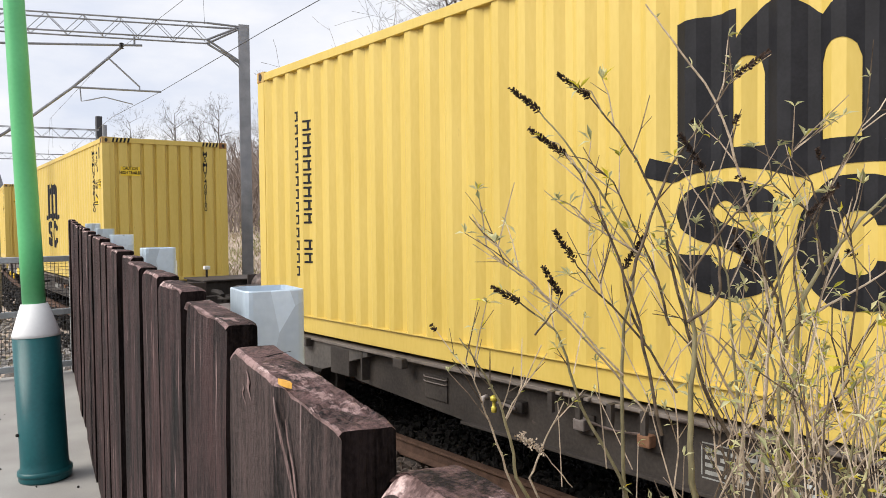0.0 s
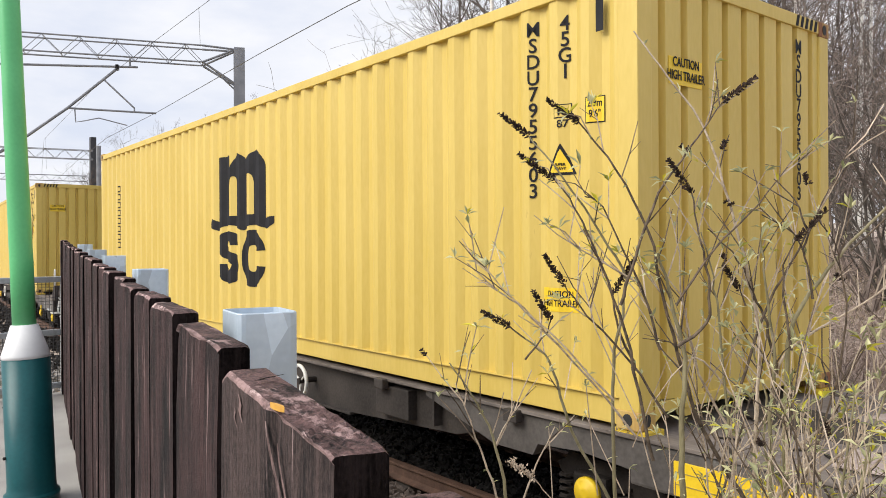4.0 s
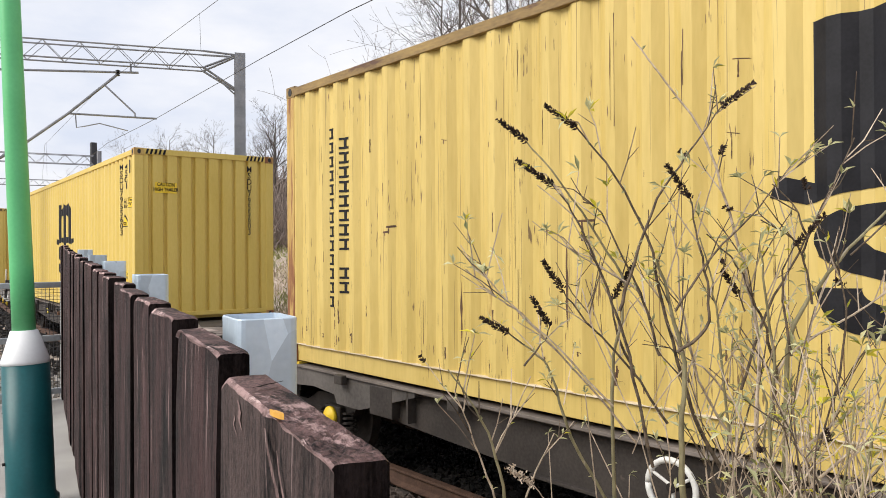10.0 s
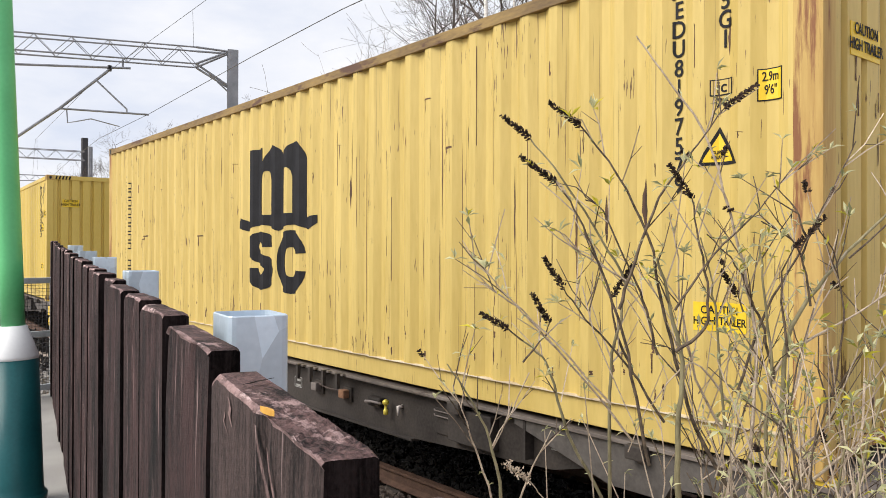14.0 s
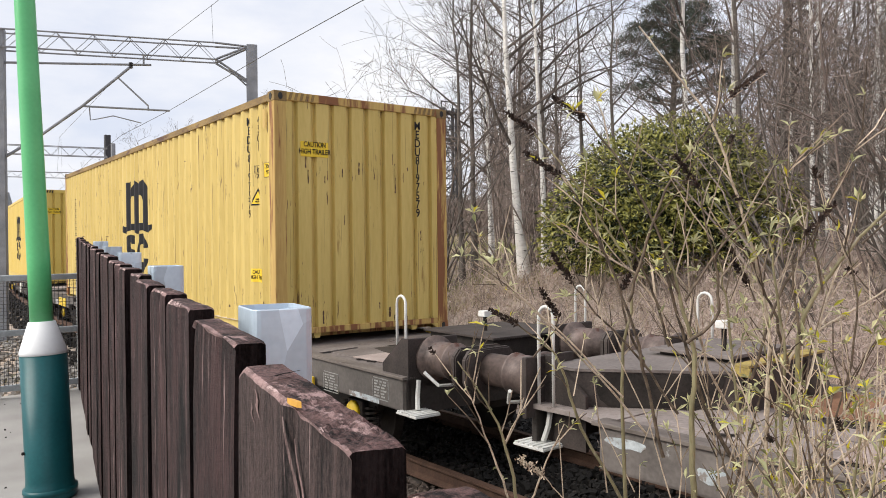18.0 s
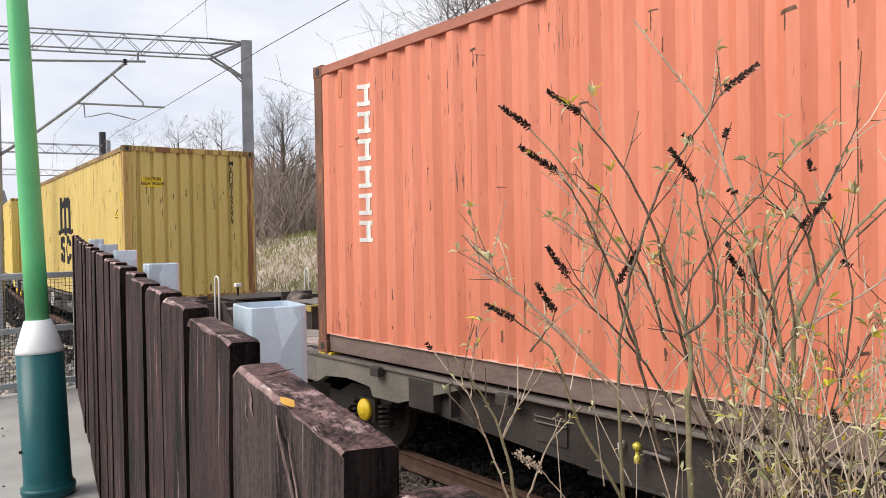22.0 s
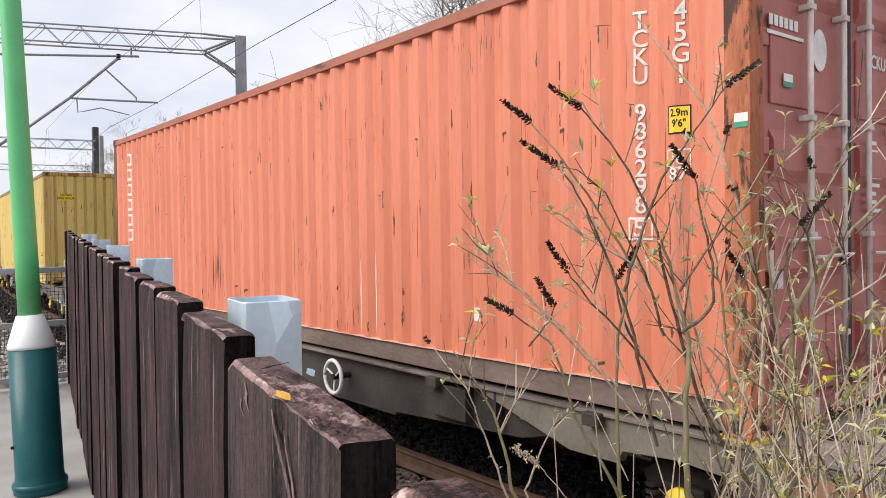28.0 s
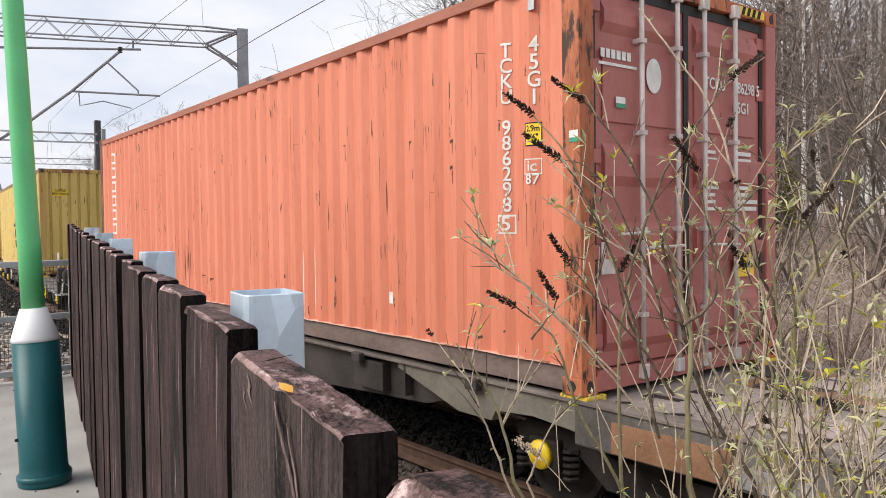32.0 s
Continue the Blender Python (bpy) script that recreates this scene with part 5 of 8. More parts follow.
MIDS = [62.37, 43.04, 25.416, 6.096, -11.523, -30.863]
OUT, OUT_BACK, INN = 9.30, 8.70, 8.35
FRONT_PATCH = (8.35, 7.75, 6.9)
boxes, wagons = [], []
for i, mid in enumerate(MIDS):
    ahead_outer = i in (1, 3, 5)
    front, back = (OUT, INN) if ahead_outer else (INN, OUT_BACK)
    lab = "grimy grey-brown container flat wagon with yellow axle covers"
    wg = wagon(front, back, lab, brake_wheel=(0, 0, 1.2, -1.85, 1.31, -1.75)[i], gear=1.1 if i % 2 else -1.2, rusty=(i == 5), cut=0.70 if i in (1, 5) else 0.0)
    rail_end(wg, 1 if ahead_outer else -1, OUT if ahead_outer else OUT_BACK, raised=(i == 5 or i == 1), top=None)
    sy = -1 if ahead_outer else 1
    yp = sy * (6.096 + 0.66)
    panel = part("yellow_panel", boxed(-1.206, -1.09, yp - 0.43, yp + 0.43, -0.32, -0.12, bevel=0.003), rust_plate if i == 5 else sign_yellow, wg, "rust-stained panel on the sill" if i == 5 else "yellow data panel on the sill")
    for z in (-0.185, -0.255) if i != 5 else ():
        part("panel_fold", boxed(-1.2085, -1.2055, yp - 0.42, yp + 0.42, z, z + 0.006), dull_yellow, panel)
    hy = -sy * 7.0
    hk = part("lashing_hook", boxed(-1.245, -1.215, hy - 0.04, hy + 0.04, -0.42, -0.24, bevel=0.008), sign_yellow, wg, "yellow double lashing hook")
    for k in (-1, 1):
        part("hook_fluke", tubed([(-1.235, hy, -0.41), (-1.24, hy + k * 0.05, -0.47), (-1.245, hy + k * 0.10, -0.46), (-1.245, hy + k * 0.125, -0.40)], [0.03, 0.026, 0.02, 0.012], 8), sign_yellow, hk, "", True)
    part("patch_panel", boxed(-1.204, -1.09, yp + sy * 0.66 - 0.2, yp + sy * 0.66 + 0.2, -0.31, -0.19), zinc, wg)
    # faded, patched paint on the sill of the outer end
    ea, eb = sorted((-sy * 6.2, -sy * ((OUT - (0.70 if i in (1, 5) else 0.0) if ahead_outer else OUT_BACK) - 0.04)))
    part("sill_plate", boxed(-1.190, -1.10, ea, eb, -0.335, -0.055, bevel=0.02), pale_sill if i == 5 else grey_sill, wg, "faded grey sill plate with worn paint")
    ia, ib = sorted((sy * 6.0, sy * (INN - 0.02)))
    part("sill_plate", boxed(-1.195, -1.10, ia, ib, -0.335, -0.055, bevel=0.02), grey_sill, wg, "faded grey sill plate")
    loose_plates(wg, ia + 0.1, ib - 0.1, i)
    loose_plates(wg, ea, min(eb, OUT - 1.24) if sy < 0 else eb, i + 11)
    if i == 5:
        rng = random.Random(8)
        for y, z, l, h in ((-FRONT_PATCH[0], -0.13, 0.42, 0.07), (-FRONT_PATCH[1], -0.20, 0.26, 0.09), (-FRONT_PATCH[2], -0.18, 0.5, 0.12)):
            out = [(-y + l * math.cos(a) * rng.uniform(0.35, 0.55), z + h * math.sin(a) * rng.uniform(0.35, 0.6)) for a in [2 * math.pi * k / 14 for k in range(14)]]
            bm = prism(bmesh.new(), out, -1.1925, -1.188, lambda p, q, c: (c, p, q))
            bmesh.ops.recalc_face_normals(bm, faces=bm.faces)
            part("paint_patch", bm, patch_paint, wg, "worn pale blue-white paint patch")
    for se in (-1, 1):
        out = [(3.9, -0.055), (3.9, -0.10), (4.75, -0.335), (5.15, -0.335), (5.2, -0.25), (5.6, -0.22), (6.0, -0.25), (6.2, -0.335), (6.25, -0.335), (6.25, -0.055)]
        bm = prism(bmesh.new(), [(se * p, q) for p, q in out], -1.185, -1.10, lambda p, q, c: (c, p, q))
        bmesh.ops.recalc_face_normals(bm, faces=bm.faces)
        part("bolster_plate", bm, olive_sill if i == 5 else grey_sill, wg, "rounded sill plate over the bogie")
    if i == 5:
        rng = random.Random(18)
        for y, z, l, h, mt in ((0.26, -0.19, 0.36, 0.13, dull_blue), (0.10, -0.27, 0.20, 0.06, olive_sill), (-0.30, -0.29, 0.10, 0.14, stencil_white), (-0.56, -0.19, 0.40, 0.15, dull_blue), (-0.94, -0.325, 0.20, 0.075, pale_blue)):
            out = [(y + l * 0.5 * math.copysign(abs(math.cos(a)) ** 0.5, math.cos(a)) * rng.uniform(0.82, 1.08), z + h * 0.5 * math.copysign(abs(math.sin(a)) ** 0.5, math.sin(a)) * rng.uniform(0.8, 1.1)) for a in [2 * math.pi * k / 18 for k in range(18)]]
            bm = prism(bmesh.new(), out, -1.1035, -1.098, lambda p, q, c: (c, p, q))
            bmesh.ops.recalc_face_normals(bm, faces=bm.faces)
            part("paint_patch", bm, mt, wg, "worn faded paint patch")
    elif ahead_outer:
        data_panel(wg, 0.22, -0.28, 0.34, 4, seed=i)
        stencil_plate(wg, 0.0, -0.20, 0.14, 0.11, stencil_white)
        stencil_plate(wg, -0.22, -0.25, 0.14, 0.19, patch_paint)
        data_panel(wg, -0.73, -0.22, 0.30, 5, 0.02, seed=i + 20)
    else:
        for k, y in enumerate((0.30, 0.17, 0.04)):
            bm = prism(bmesh.new(), [(y - 0.055, -0.37), (y + 0.055, -0.37), (y + (0.055 if k == 2 else 0.022), -0.245), (y - (0.055 if k == 2 else 0.022), -0.245)], -1.103, -1.101, lambda p, q, c: (c, p, q))
            bmesh.ops.recalc_face_normals(bm, faces=bm.faces)
            part("painted_mark", bm, stencil_white, wg, "pale painted mark in place of a letter")
        stencil_plate(wg, -0.17, -0.26, 0.15, 0.22, patch_paint)
        stencil_plate(wg, -0.53, -0.26, 0.16, 0.11, stencil_white)
    if not ahead_outer:
        data_panel(wg, -7.35, -0.255, 0.26, 6, 0.018, seed=i + 80, x=-1.192)
        data_panel(wg, -8.30, -0.185, 0.22, 6, 0.018, seed=i + 90, x=-1.192)
        part("pale_strip", boxed(-1.194, -1.19, -8.27, -7.72, -0.325, -0.275), patch_paint, wg, "pale painted strip on the sill")
    else:
        wp = part("warning_plate", boxed(-0.932, -0.922, OUT - 0.24, OUT - 0.14, 0.03, 0.19, bevel=0.004), dull_yellow, wg, "worn yellow warning plate")
        part("plate_triangle", prism(bmesh.new(), [(OUT - 0.225, 0.07), (OUT - 0.155, 0.07), (OUT - 0.19, 0.15)], -0.9345, -0.9325, lambda p, q, c: (c, p, q)), dark_paint, wp)
        part("plate_bracket", boxed(-0.924, -0.90, OUT - 0.22, OUT - 0.16, -0.05, 0.05), wagon_steel, wp)
    data_panel(wg, -4.4, -0.18, 0.4, 2, seed=i + 40)
    sill_boxes(wg, ((4.4, 0.35, -0.34, -0.08), (-3.4, 0.5, -0.36, -0.1)))
    wagons.append(wg)
    if i == 5:
        cb = orange_container()
    else:
        cb = yellow_container(("MSMU7408160", "MSDU7702215", "MSMU7408160", "MSDU7955603", "MEDU8197579")[i], i == 4)
    boxes.append(cb)

# ---- the place ----
tarmac = material("pale_tarmac", (0.27, 0.257, 0.243), (0.42, 0.405, 0.385), 2.0, 0.9, 0, 0.25, fine=140, third=(0.17, 0.155, 0.14), patch=0.03, patch_scale=1.2)
earth = material("leaf_litter_ground", (0.25, 0.20, 0.165), (0.56, 0.465, 0.39), 1.3, 0.95, 0, 0.5, fine=22, third=(0.11, 0.105, 0.045), patch=0.12, patch_scale=0.35)
# near black: the shade under the train is put into the stones' colour
ballast_mat = material("shade_dark_ballast", (0.004, 0.0035, 0.003), (0.024, 0.021, 0.019), 6, 0.9, 0, 0.4, vary=0.25)
ballast_pale = material("pale_ballast", (0.16, 0.15, 0.14), (0.36, 0.34, 0.32), 6, 0.9, 0, 0.4, vary=0.25)
cess_mat = material("brown_cess_stones", (0.075, 0.055, 0.045), (0.27, 0.215, 0.18), 6, 0.9, 0, 0.4, vary=0.3)
rail_rust = material("rusty_rail", (0.075, 0.042, 0.03), (0.165, 0.095, 0.065), 9, 0.75, 0.3, 0.2)
rail_head = material("rail_head", (0.20, 0.18, 0.17), (0.42, 0.40, 0.38), 12, 0.35, 0.8, 0.05)
# sleepers darkened likewise, with the wagons' shade in their colour
sleeper_mat = material("concrete_sleeper", (0.035, 0.028, 0.024), (0.085, 0.07, 0.06), 5, 0.9, 0, 0.2)
def timber(name, dark, light, wear, wear_at, cross=False, rough=0.72, spec=0.22):
    """Sawn timber: long grain with open checks, worn pale scratches along it; cross: saw marks over an end."""
    m = bpy.data.materials.new(name)
    m.use_nodes = True
    nt = m.node_tree
    b = nt.nodes["Principled BSDF"]
    tc = nt.nodes.new("ShaderNodeTexCoord")

    def grain(scale, size, detail, rough_):
        mp = nt.nodes.new("ShaderNodeMapping")
        mp.inputs["Rotation"].default_value = (0, 0, radians(11.48))
        mp.inputs["Scale"].default_value = scale
        n = nt.nodes.new("ShaderNodeTexNoise")
        n.inputs["Scale"].default_value = size
        n.inputs["Detail"].default_value = detail
        n.inputs["Roughness"].default_value = rough_
        nt.links.new(tc.outputs["Object"], mp.inputs["Vector"])
        nt.links.new(mp.outputs[0], n.inputs["Vector"])
        return n.outputs["Fac"]

    def ramp(src, p0, p1, c0=(0, 0, 0, 1), c1=(1, 1, 1, 1)):
        r = nt.nodes.new("ShaderNodeValToRGB")
        r.color_ramp.elements[0].position = p0
        r.color_ramp.elements[1].position = p1
        r.color_ramp.elements[0].color = c0
        r.color_ramp.elements[1].color = c1
        nt.links.new(src, r.inputs[0])
        return r.outputs[0]
    long = grain((1, 0.22, 1), 75, 7, 0.7) if cross else grain((1, 1, 0.05), 120, 7, 0.7)
    broad = grain((1, 1, 0.3), 9, 5, 0.6)
    add = nt.nodes.new("ShaderNodeMath")
    add.operation = "MULTIPLY_ADD"
    add.inputs[1].default_value = 0.45
    half = nt.nodes.new("ShaderNodeMath")
    half.operation = "MULTIPLY"
    half.inputs[1].default_value = 0.55
    nt.links.new(broad, half.inputs[0])
    nt.links.new(long, add.inputs[0])
    nt.links.new(half.outputs[0], add.inputs[2])
    pits = grain((1, 1, 0.5), 260, 3, 0.6)
    pit = nt.nodes.new("ShaderNodeMath")
    pit.operation = "MULTIPLY_ADD"
    pit.inputs[1].default_value = 0.30
    pit.inputs[2].default_value = -0.15
    nt.links.new(pits, pit.inputs[0])
    tot = nt.nodes.new("ShaderNodeMath")
    nt.links.new(add.outputs[0], tot.inputs[0])
    nt.links.new(pit.outputs[0], tot.inputs[1])
    add = tot
    col = ramp(add.outputs[0], 0.42, 0.60, (*dark, 1), (*light, 1))
    worn = ramp(grain((1, 0.5, 1), 34, 8, 0.72) if cross else grain((1, 1, 0.06), 55, 7, 0.7), wear_at, wear_at + 0.07)
    mx = nt.nodes.new("ShaderNodeMixRGB")
    mx.inputs[2].default_value = (*wear, 1)
    nt.links.new(worn, mx.inputs[0])
    nt.links.new(col, mx.inputs[1])
    oi = nt.nodes.new("ShaderNodeObjectInfo")
    mr = nt.nodes.new("ShaderNodeMapRange")
    mr.inputs["To Min"].default_value = 0.75
    mr.inputs["To Max"].default_value = 1.25
    nt.links.new(oi.outputs["Random"], mr.inputs["Value"])
    hs = nt.nodes.new("ShaderNodeHueSaturation")
    nt.links.new(mr.outputs[0], hs.inputs["Value"])
    nt.links.new(mx.outputs[0], hs.inputs["Color"])
    nt.links.new(hs.outputs[0], b.inputs["Base Color"])
    b.inputs["Roughness"].default_value = rough
    b.inputs["Specular IOR Level"].default_value = spec
    bp = nt.nodes.new("ShaderNodeBump")
    bp.inputs["Strength"].default_value = 1.0
    bp.inputs["Distance"].default_value = 0.012
    nt.links.new(add.outputs[0], bp.inputs["Height"])
    nt.links.new(bp.outputs[0], b.inputs["Normal"])
    return m


paling_mat = timber("dark_creosoted_timber", (0.002, 0.001, 0.001), (0.066, 0.034, 0.033), (0.30, 0.205, 0.195), 0.60)
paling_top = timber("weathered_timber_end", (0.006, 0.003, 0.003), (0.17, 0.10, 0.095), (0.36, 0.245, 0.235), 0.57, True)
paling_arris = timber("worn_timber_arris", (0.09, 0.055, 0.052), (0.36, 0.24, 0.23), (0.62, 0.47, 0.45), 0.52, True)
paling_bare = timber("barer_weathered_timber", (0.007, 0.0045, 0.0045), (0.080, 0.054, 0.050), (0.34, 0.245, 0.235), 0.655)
# darker copy for board edges and rails: shade of the gaps painted in
paling_edge = timber("shaded_timber_edge", (0.003, 0.002, 0.002), (0.022, 0.016, 0.016), (0.05, 0.035, 0.03), 0.70, False, 0.95, 0.06)
def galvanised():
    """Zinc-coated sheet: sky reflections painted as large angular bluish patches, dull streaks and small specks."""
    m = material("galvanised_sheet", (0.42, 0.51, 0.60), (0.57, 0.66, 0.75), 5, 0.42, 0.2, 0.05, fine=60, third=(0.16, 0.17, 0.18), patch=0.0, patch_scale=40)
    nt = m.node_tree
    b = nt.nodes["Principled BSDF"]
    src = b.inputs["Base Color"].links[0].from_socket
    tc = nt.nodes.new("ShaderNodeTexCoord")
    mp = nt.nodes.new("ShaderNodeMapping")
    mp.inputs["Rotation"].default_value = (0.5, 0.4, 0.2)
    mp.inputs["Scale"].default_value = (9, 9, 4.5)
    vo = nt.nodes.new("ShaderNodeTexVoronoi")
    vo.inputs["Scale"].default_value = 1.6
    nt.links.new(tc.outputs["Object"], mp.inputs["Vector"])
    nt.links.new(mp.outputs[0], vo.inputs["Vector"])
    sep = nt.nodes.new("ShaderNodeSeparateColor")
    nt.links.new(vo.outputs["Color"], sep.inputs[0])
    mr = nt.nodes.new("ShaderNodeMapRange")
    mr.inputs["To Min"].default_value = 0.86
    mr.inputs["To Max"].default_value = 1.38
    nt.links.new(sep.outputs[0], mr.inputs["Value"])
    hs = nt.nodes.new("ShaderNodeHueSaturation")
    nt.links.new(mr.outputs[0], hs.inputs["Value"])
    nt.links.new(src, hs.inputs["Color"])
    nt.links.new(hs.outputs[0], b.inputs["Base Color"])
    return m


post_mat = galvanised()
green_paint = material("light_green_paint", (0.09, 0.42, 0.16), (0.12, 0.50, 0.20), 4, 0.35, 0, 0.02)
teal_paint = material("dark_teal_paint", (0.006, 0.068, 0.078), (0.011, 0.10, 0.11), 4, 0.36, 0, 0.03, spec=0.3)
collar_white = material("white_collar", (0.74, 0.75, 0.76), (0.82, 0.83, 0.84), 6, 0.45, 0, 0.02)
mesh_grey = material("grey_mesh_steel", (0.36, 0.39, 0.40), (0.54, 0.57, 0.58), 12, 0.5, 0.5, 0.05)
gantry_grey = material("weathered_gantry_steel", (0.17, 0.18, 0.20), (0.31, 0.32, 0.35), 3, 0.6, 0.3, 0.08)
wire_dark = material("dark_wire", (0.03, 0.03, 0.035), (0.07, 0.07, 0.075), 20, 0.5, 0.4, 0)
brick_mat = material("grey_brown_brick", (0.14, 0.11, 0.09), (0.27, 0.225, 0.19), 1.2, 0.9, 0, 0.2, fine=18)
stone_mat = material("pale_coping_stone", (0.28, 0.25, 0.22), (0.42, 0.385, 0.35), 2, 0.9, 0, 0.2)


def smooth(a, b, v):
    v = min(1.0, max(0.0, (v - a) / (b - a)))
    return v * v * (3 - 2 * v)


def ground_z(x, y):
    off = x - track_x(max(-30.0, min(y, 70.0)))
    z = RAIL - 0.27
    z += 0.25 * smooth(2.0, 3.4, off) + 1.55 * smooth(3.0, 9.5, off) + 0.8 * smooth(9.5, 28, off)
    z += 1.5 * smooth(14, 40, y) * smooth(3.2, 10, off)
    z += 3.0 * smooth(60, 160, abs(off)) * (off > 0)
    if 3 < off < 60:
        z += 0.14 * noise.noise((x * 0.5, y * 0.5, 0.3)) + 0.07 * noise.noise((x * 1.7, y * 1.7, 2.0))
    return z


def ground():
    xs = [-700, -300, -120, -60, -30, -14, -7, -3, 0, 2, 3] + [3.6 + 0.4 * k for k in range(62)] + [30, 34, 40, 50, 65, 90, 140, 300, 700]
    ys = [-700, -300, -100, -40, -20, -10, -5] + [-3 + 0.5 * k for k in range(90)] + [44, 48, 54, 62, 75, 100, 160, 300, 700]
    vs = [(x, y, ground_z(x, y)) for y in ys for x in xs]
    n = len(xs)
    fs = [(j * n + i, j * n + i + 1, (j + 1) * n + i + 1, (j + 1) * n + i) for j in range(len(ys) - 1) for i in range(n - 1)]
    me = bpy.data.meshes.new("ground")
    me.from_pydata(vs, [], fs)
    me.materials.append(earth)
    for q in me.polygons:
        q.use_smooth = True
    tagged(new("ground", me), "brown bank of leaf litter and rough grass", "ground", kind="structure")


ground()

# platform slab and its edge along the fence
FDIR = Vector((math.sin(radians(11.48)), math.cos(radians(11.48)), 0))
FOUT = Vector((FDIR.y, -FDIR.x, 0))


def along(a, off, z):
    q = FDIR * a + FOUT * off
    return Vector((q.x, q.y, z))


def platform():
    bm = bmesh.new()
    a, b = along(-6, 0.36, 0), along(7.6, 0.36, 0)
    prism(bm, [(-14, a.y), (a.x, a.y), (b.x, b.y), (-14, b.y)], RAIL - 0.4, 0.0)
    tagged(part("platform", bm, tarmac), "pale worn tarmac platform surface", "pavement", kind="structure")


platform()


def rails(off):
    """Two running rails on a bent track."""
    ys = [-60 + 2 * k for k in range(90)]
    for s in (-0.7525, 0.7525):
        bm = bmesh.new()
        prof = [(-0.07, 0.0), (0.07, 0.0), (0.07, 0.012), (0.012, 0.035), (0.012, 0.11), (0.035, 0.125), (0.035, 0.15), (-0.035, 0.15), (-0.035, 0.125), (-0.012, 0.11), (-0.012, 0.035), (-0.07, 0.012)]
        rings = [[bm.verts.new((track_x(y, off + s) + p, y, RAIL - 0.15 + q)) for p, q in prof] for y in ys]
        for a, b in zip(rings, rings[1:]):
            for k in range(len(prof)):
                bm.faces.new((a[k], b[k], b[(k + 1) % len(prof)], a[(k + 1) % len(prof)]))
        bmesh.ops.recalc_face_normals(bm, faces=bm.faces)
        ob = part("rail", bm, [rail_rust, rail_head])
        for q in ob.data.polygons:
            if q.normal.z > 0.8 and q.center.z > RAIL - 0.01:
                q.material_index = 1
        tagged(ob, "rusty steel running rail with a worn bright head", "rail", "running rails", "structure")


rails(0.0)


def stones(name, spots, mat_, lo, hi, label, seed):
    """Loose angular stones lying on the ground, as one heap."""
    rng = random.Random(seed)
    vs, fs = [], []
    cube = [(-1, -1, -1), (1, -1, -1), (1, 1, -1), (-1, 1, -1), (-0.7, -0.7, 1), (0.7, -0.7, 1), (0.7, 0.7, 1), (-0.7, 0.7, 1)]
    quads = ((0, 3, 2, 1), (4, 5, 6, 7), (0, 1, 5, 4), (1, 2, 6, 5), (2, 3, 7, 6), (3, 0, 4, 7))
    for x, y, z in spots:
        m = Euler((rng.uniform(0, 6), rng.uniform(0, 6), rng.uniform(0, 6))).to_matrix()
        r = rng.uniform(lo, hi)
        sc = (r * rng.uniform(0.7, 1.3), r * rng.uniform(0.7, 1.3), r * rng.uniform(0.5, 0.9))
        base = len(vs)
        for c in cube:
            q = m @ Vector((c[0] * sc[0] * rng.uniform(0.8, 1.1), c[1] * sc[1] * rng.uniform(0.8, 1.1), c[2] * sc[2]))
            vs.append((x + q.x, y + q.y, z + q.z))
        fs += [tuple(base + k for k in q) for q in quads]
    me = bpy.data.meshes.new(name)
    me.from_pydata(vs, [], fs)
    me.materials.append(mat_)
    tagged(new(name, me), label, "ballast", kind="stuff")


def ballast_spots(n, off0, off1, y0, y1, lift, seed):
    rng = random.Random(seed)
    out = []
    for k in range(n):
        y = rng.uniform(y0, y1)
        o = rng.uniform(off0, off1)
        x = track_x(y, o)
        out.append((x, y, ground_z(x, y) + lift + rng.uniform(-0.02, 0.02)))
    return out


stones("ballast", ballast_spots(9500, -0.72, 1.9, 2.0, 14.0, 0.095, 5), ballast_mat, 0.02, 0.04, "dirty track ballast coloured near black for the shade under the train", 6)
stones("cess_ballast", ballast_spots(3600, -1.9, -0.84, 2.0, 14.0, 0.105, 25), cess_mat, 0.012, 0.034, "brown stones and litter beside the near rail", 26)
stones("ballast_rest", ballast_spots(7000, -1.9, 1.9, -26.0, 2.0, 0.095, 15) + ballast_spots(5000, -1.9, 1.9, 14.0, 46.0, 0.095, 16), ballast_mat, 0.025, 0.05, "dirty track ballast coloured near black for the shade under the train", 17)
stones("ballast_far", ballast_spots(5000, -8.5, -1.6, 8.2, 24.0, 0.02, 7), ballast_pale, 0.03, 0.055, "pale grey ballast beside the track", 8)


def grit():
    rng = random.Random(23)
    spots = []
    for k in range(45):
        a = rng.uniform(0.8, 7.2)
        q = along(a, 0.16 - abs(rng.gauss(0, 0.35)), 0.003)
        spots.append((q.x, q.y, q.z))
    stones("platform_grit", spots, ballast_mat, 0.002, 0.006, "scattered dark grit on the platform beside the fence", 24)


grit()


def sleepers():
    me = mesh_of("sleeper", boxed(-1.25, 1.25, -0.13, 0.13, -0.2, 0.0, bevel=0.02), sleeper_mat)
    for k in range(110):
        y = -24.0 + 0.65 * k
        ob = new("sleeper", me)
        ob.matrix_basis = pose(track_x(y), y, RAIL - 0.175, 0, 0, -math.degrees(BEND * y))
        tagged(ob, "dirty concrete railway sleeper under the rails, darkened for the train's shade", "sleeper", "sleepers", "structure")


sleepers()


# ---- fence of broad dark palings on galvanised posts ----
def smooth_step(v):
    v = max(0.0, min(1.0, v))
    return v * v * (3 - 2 * v)


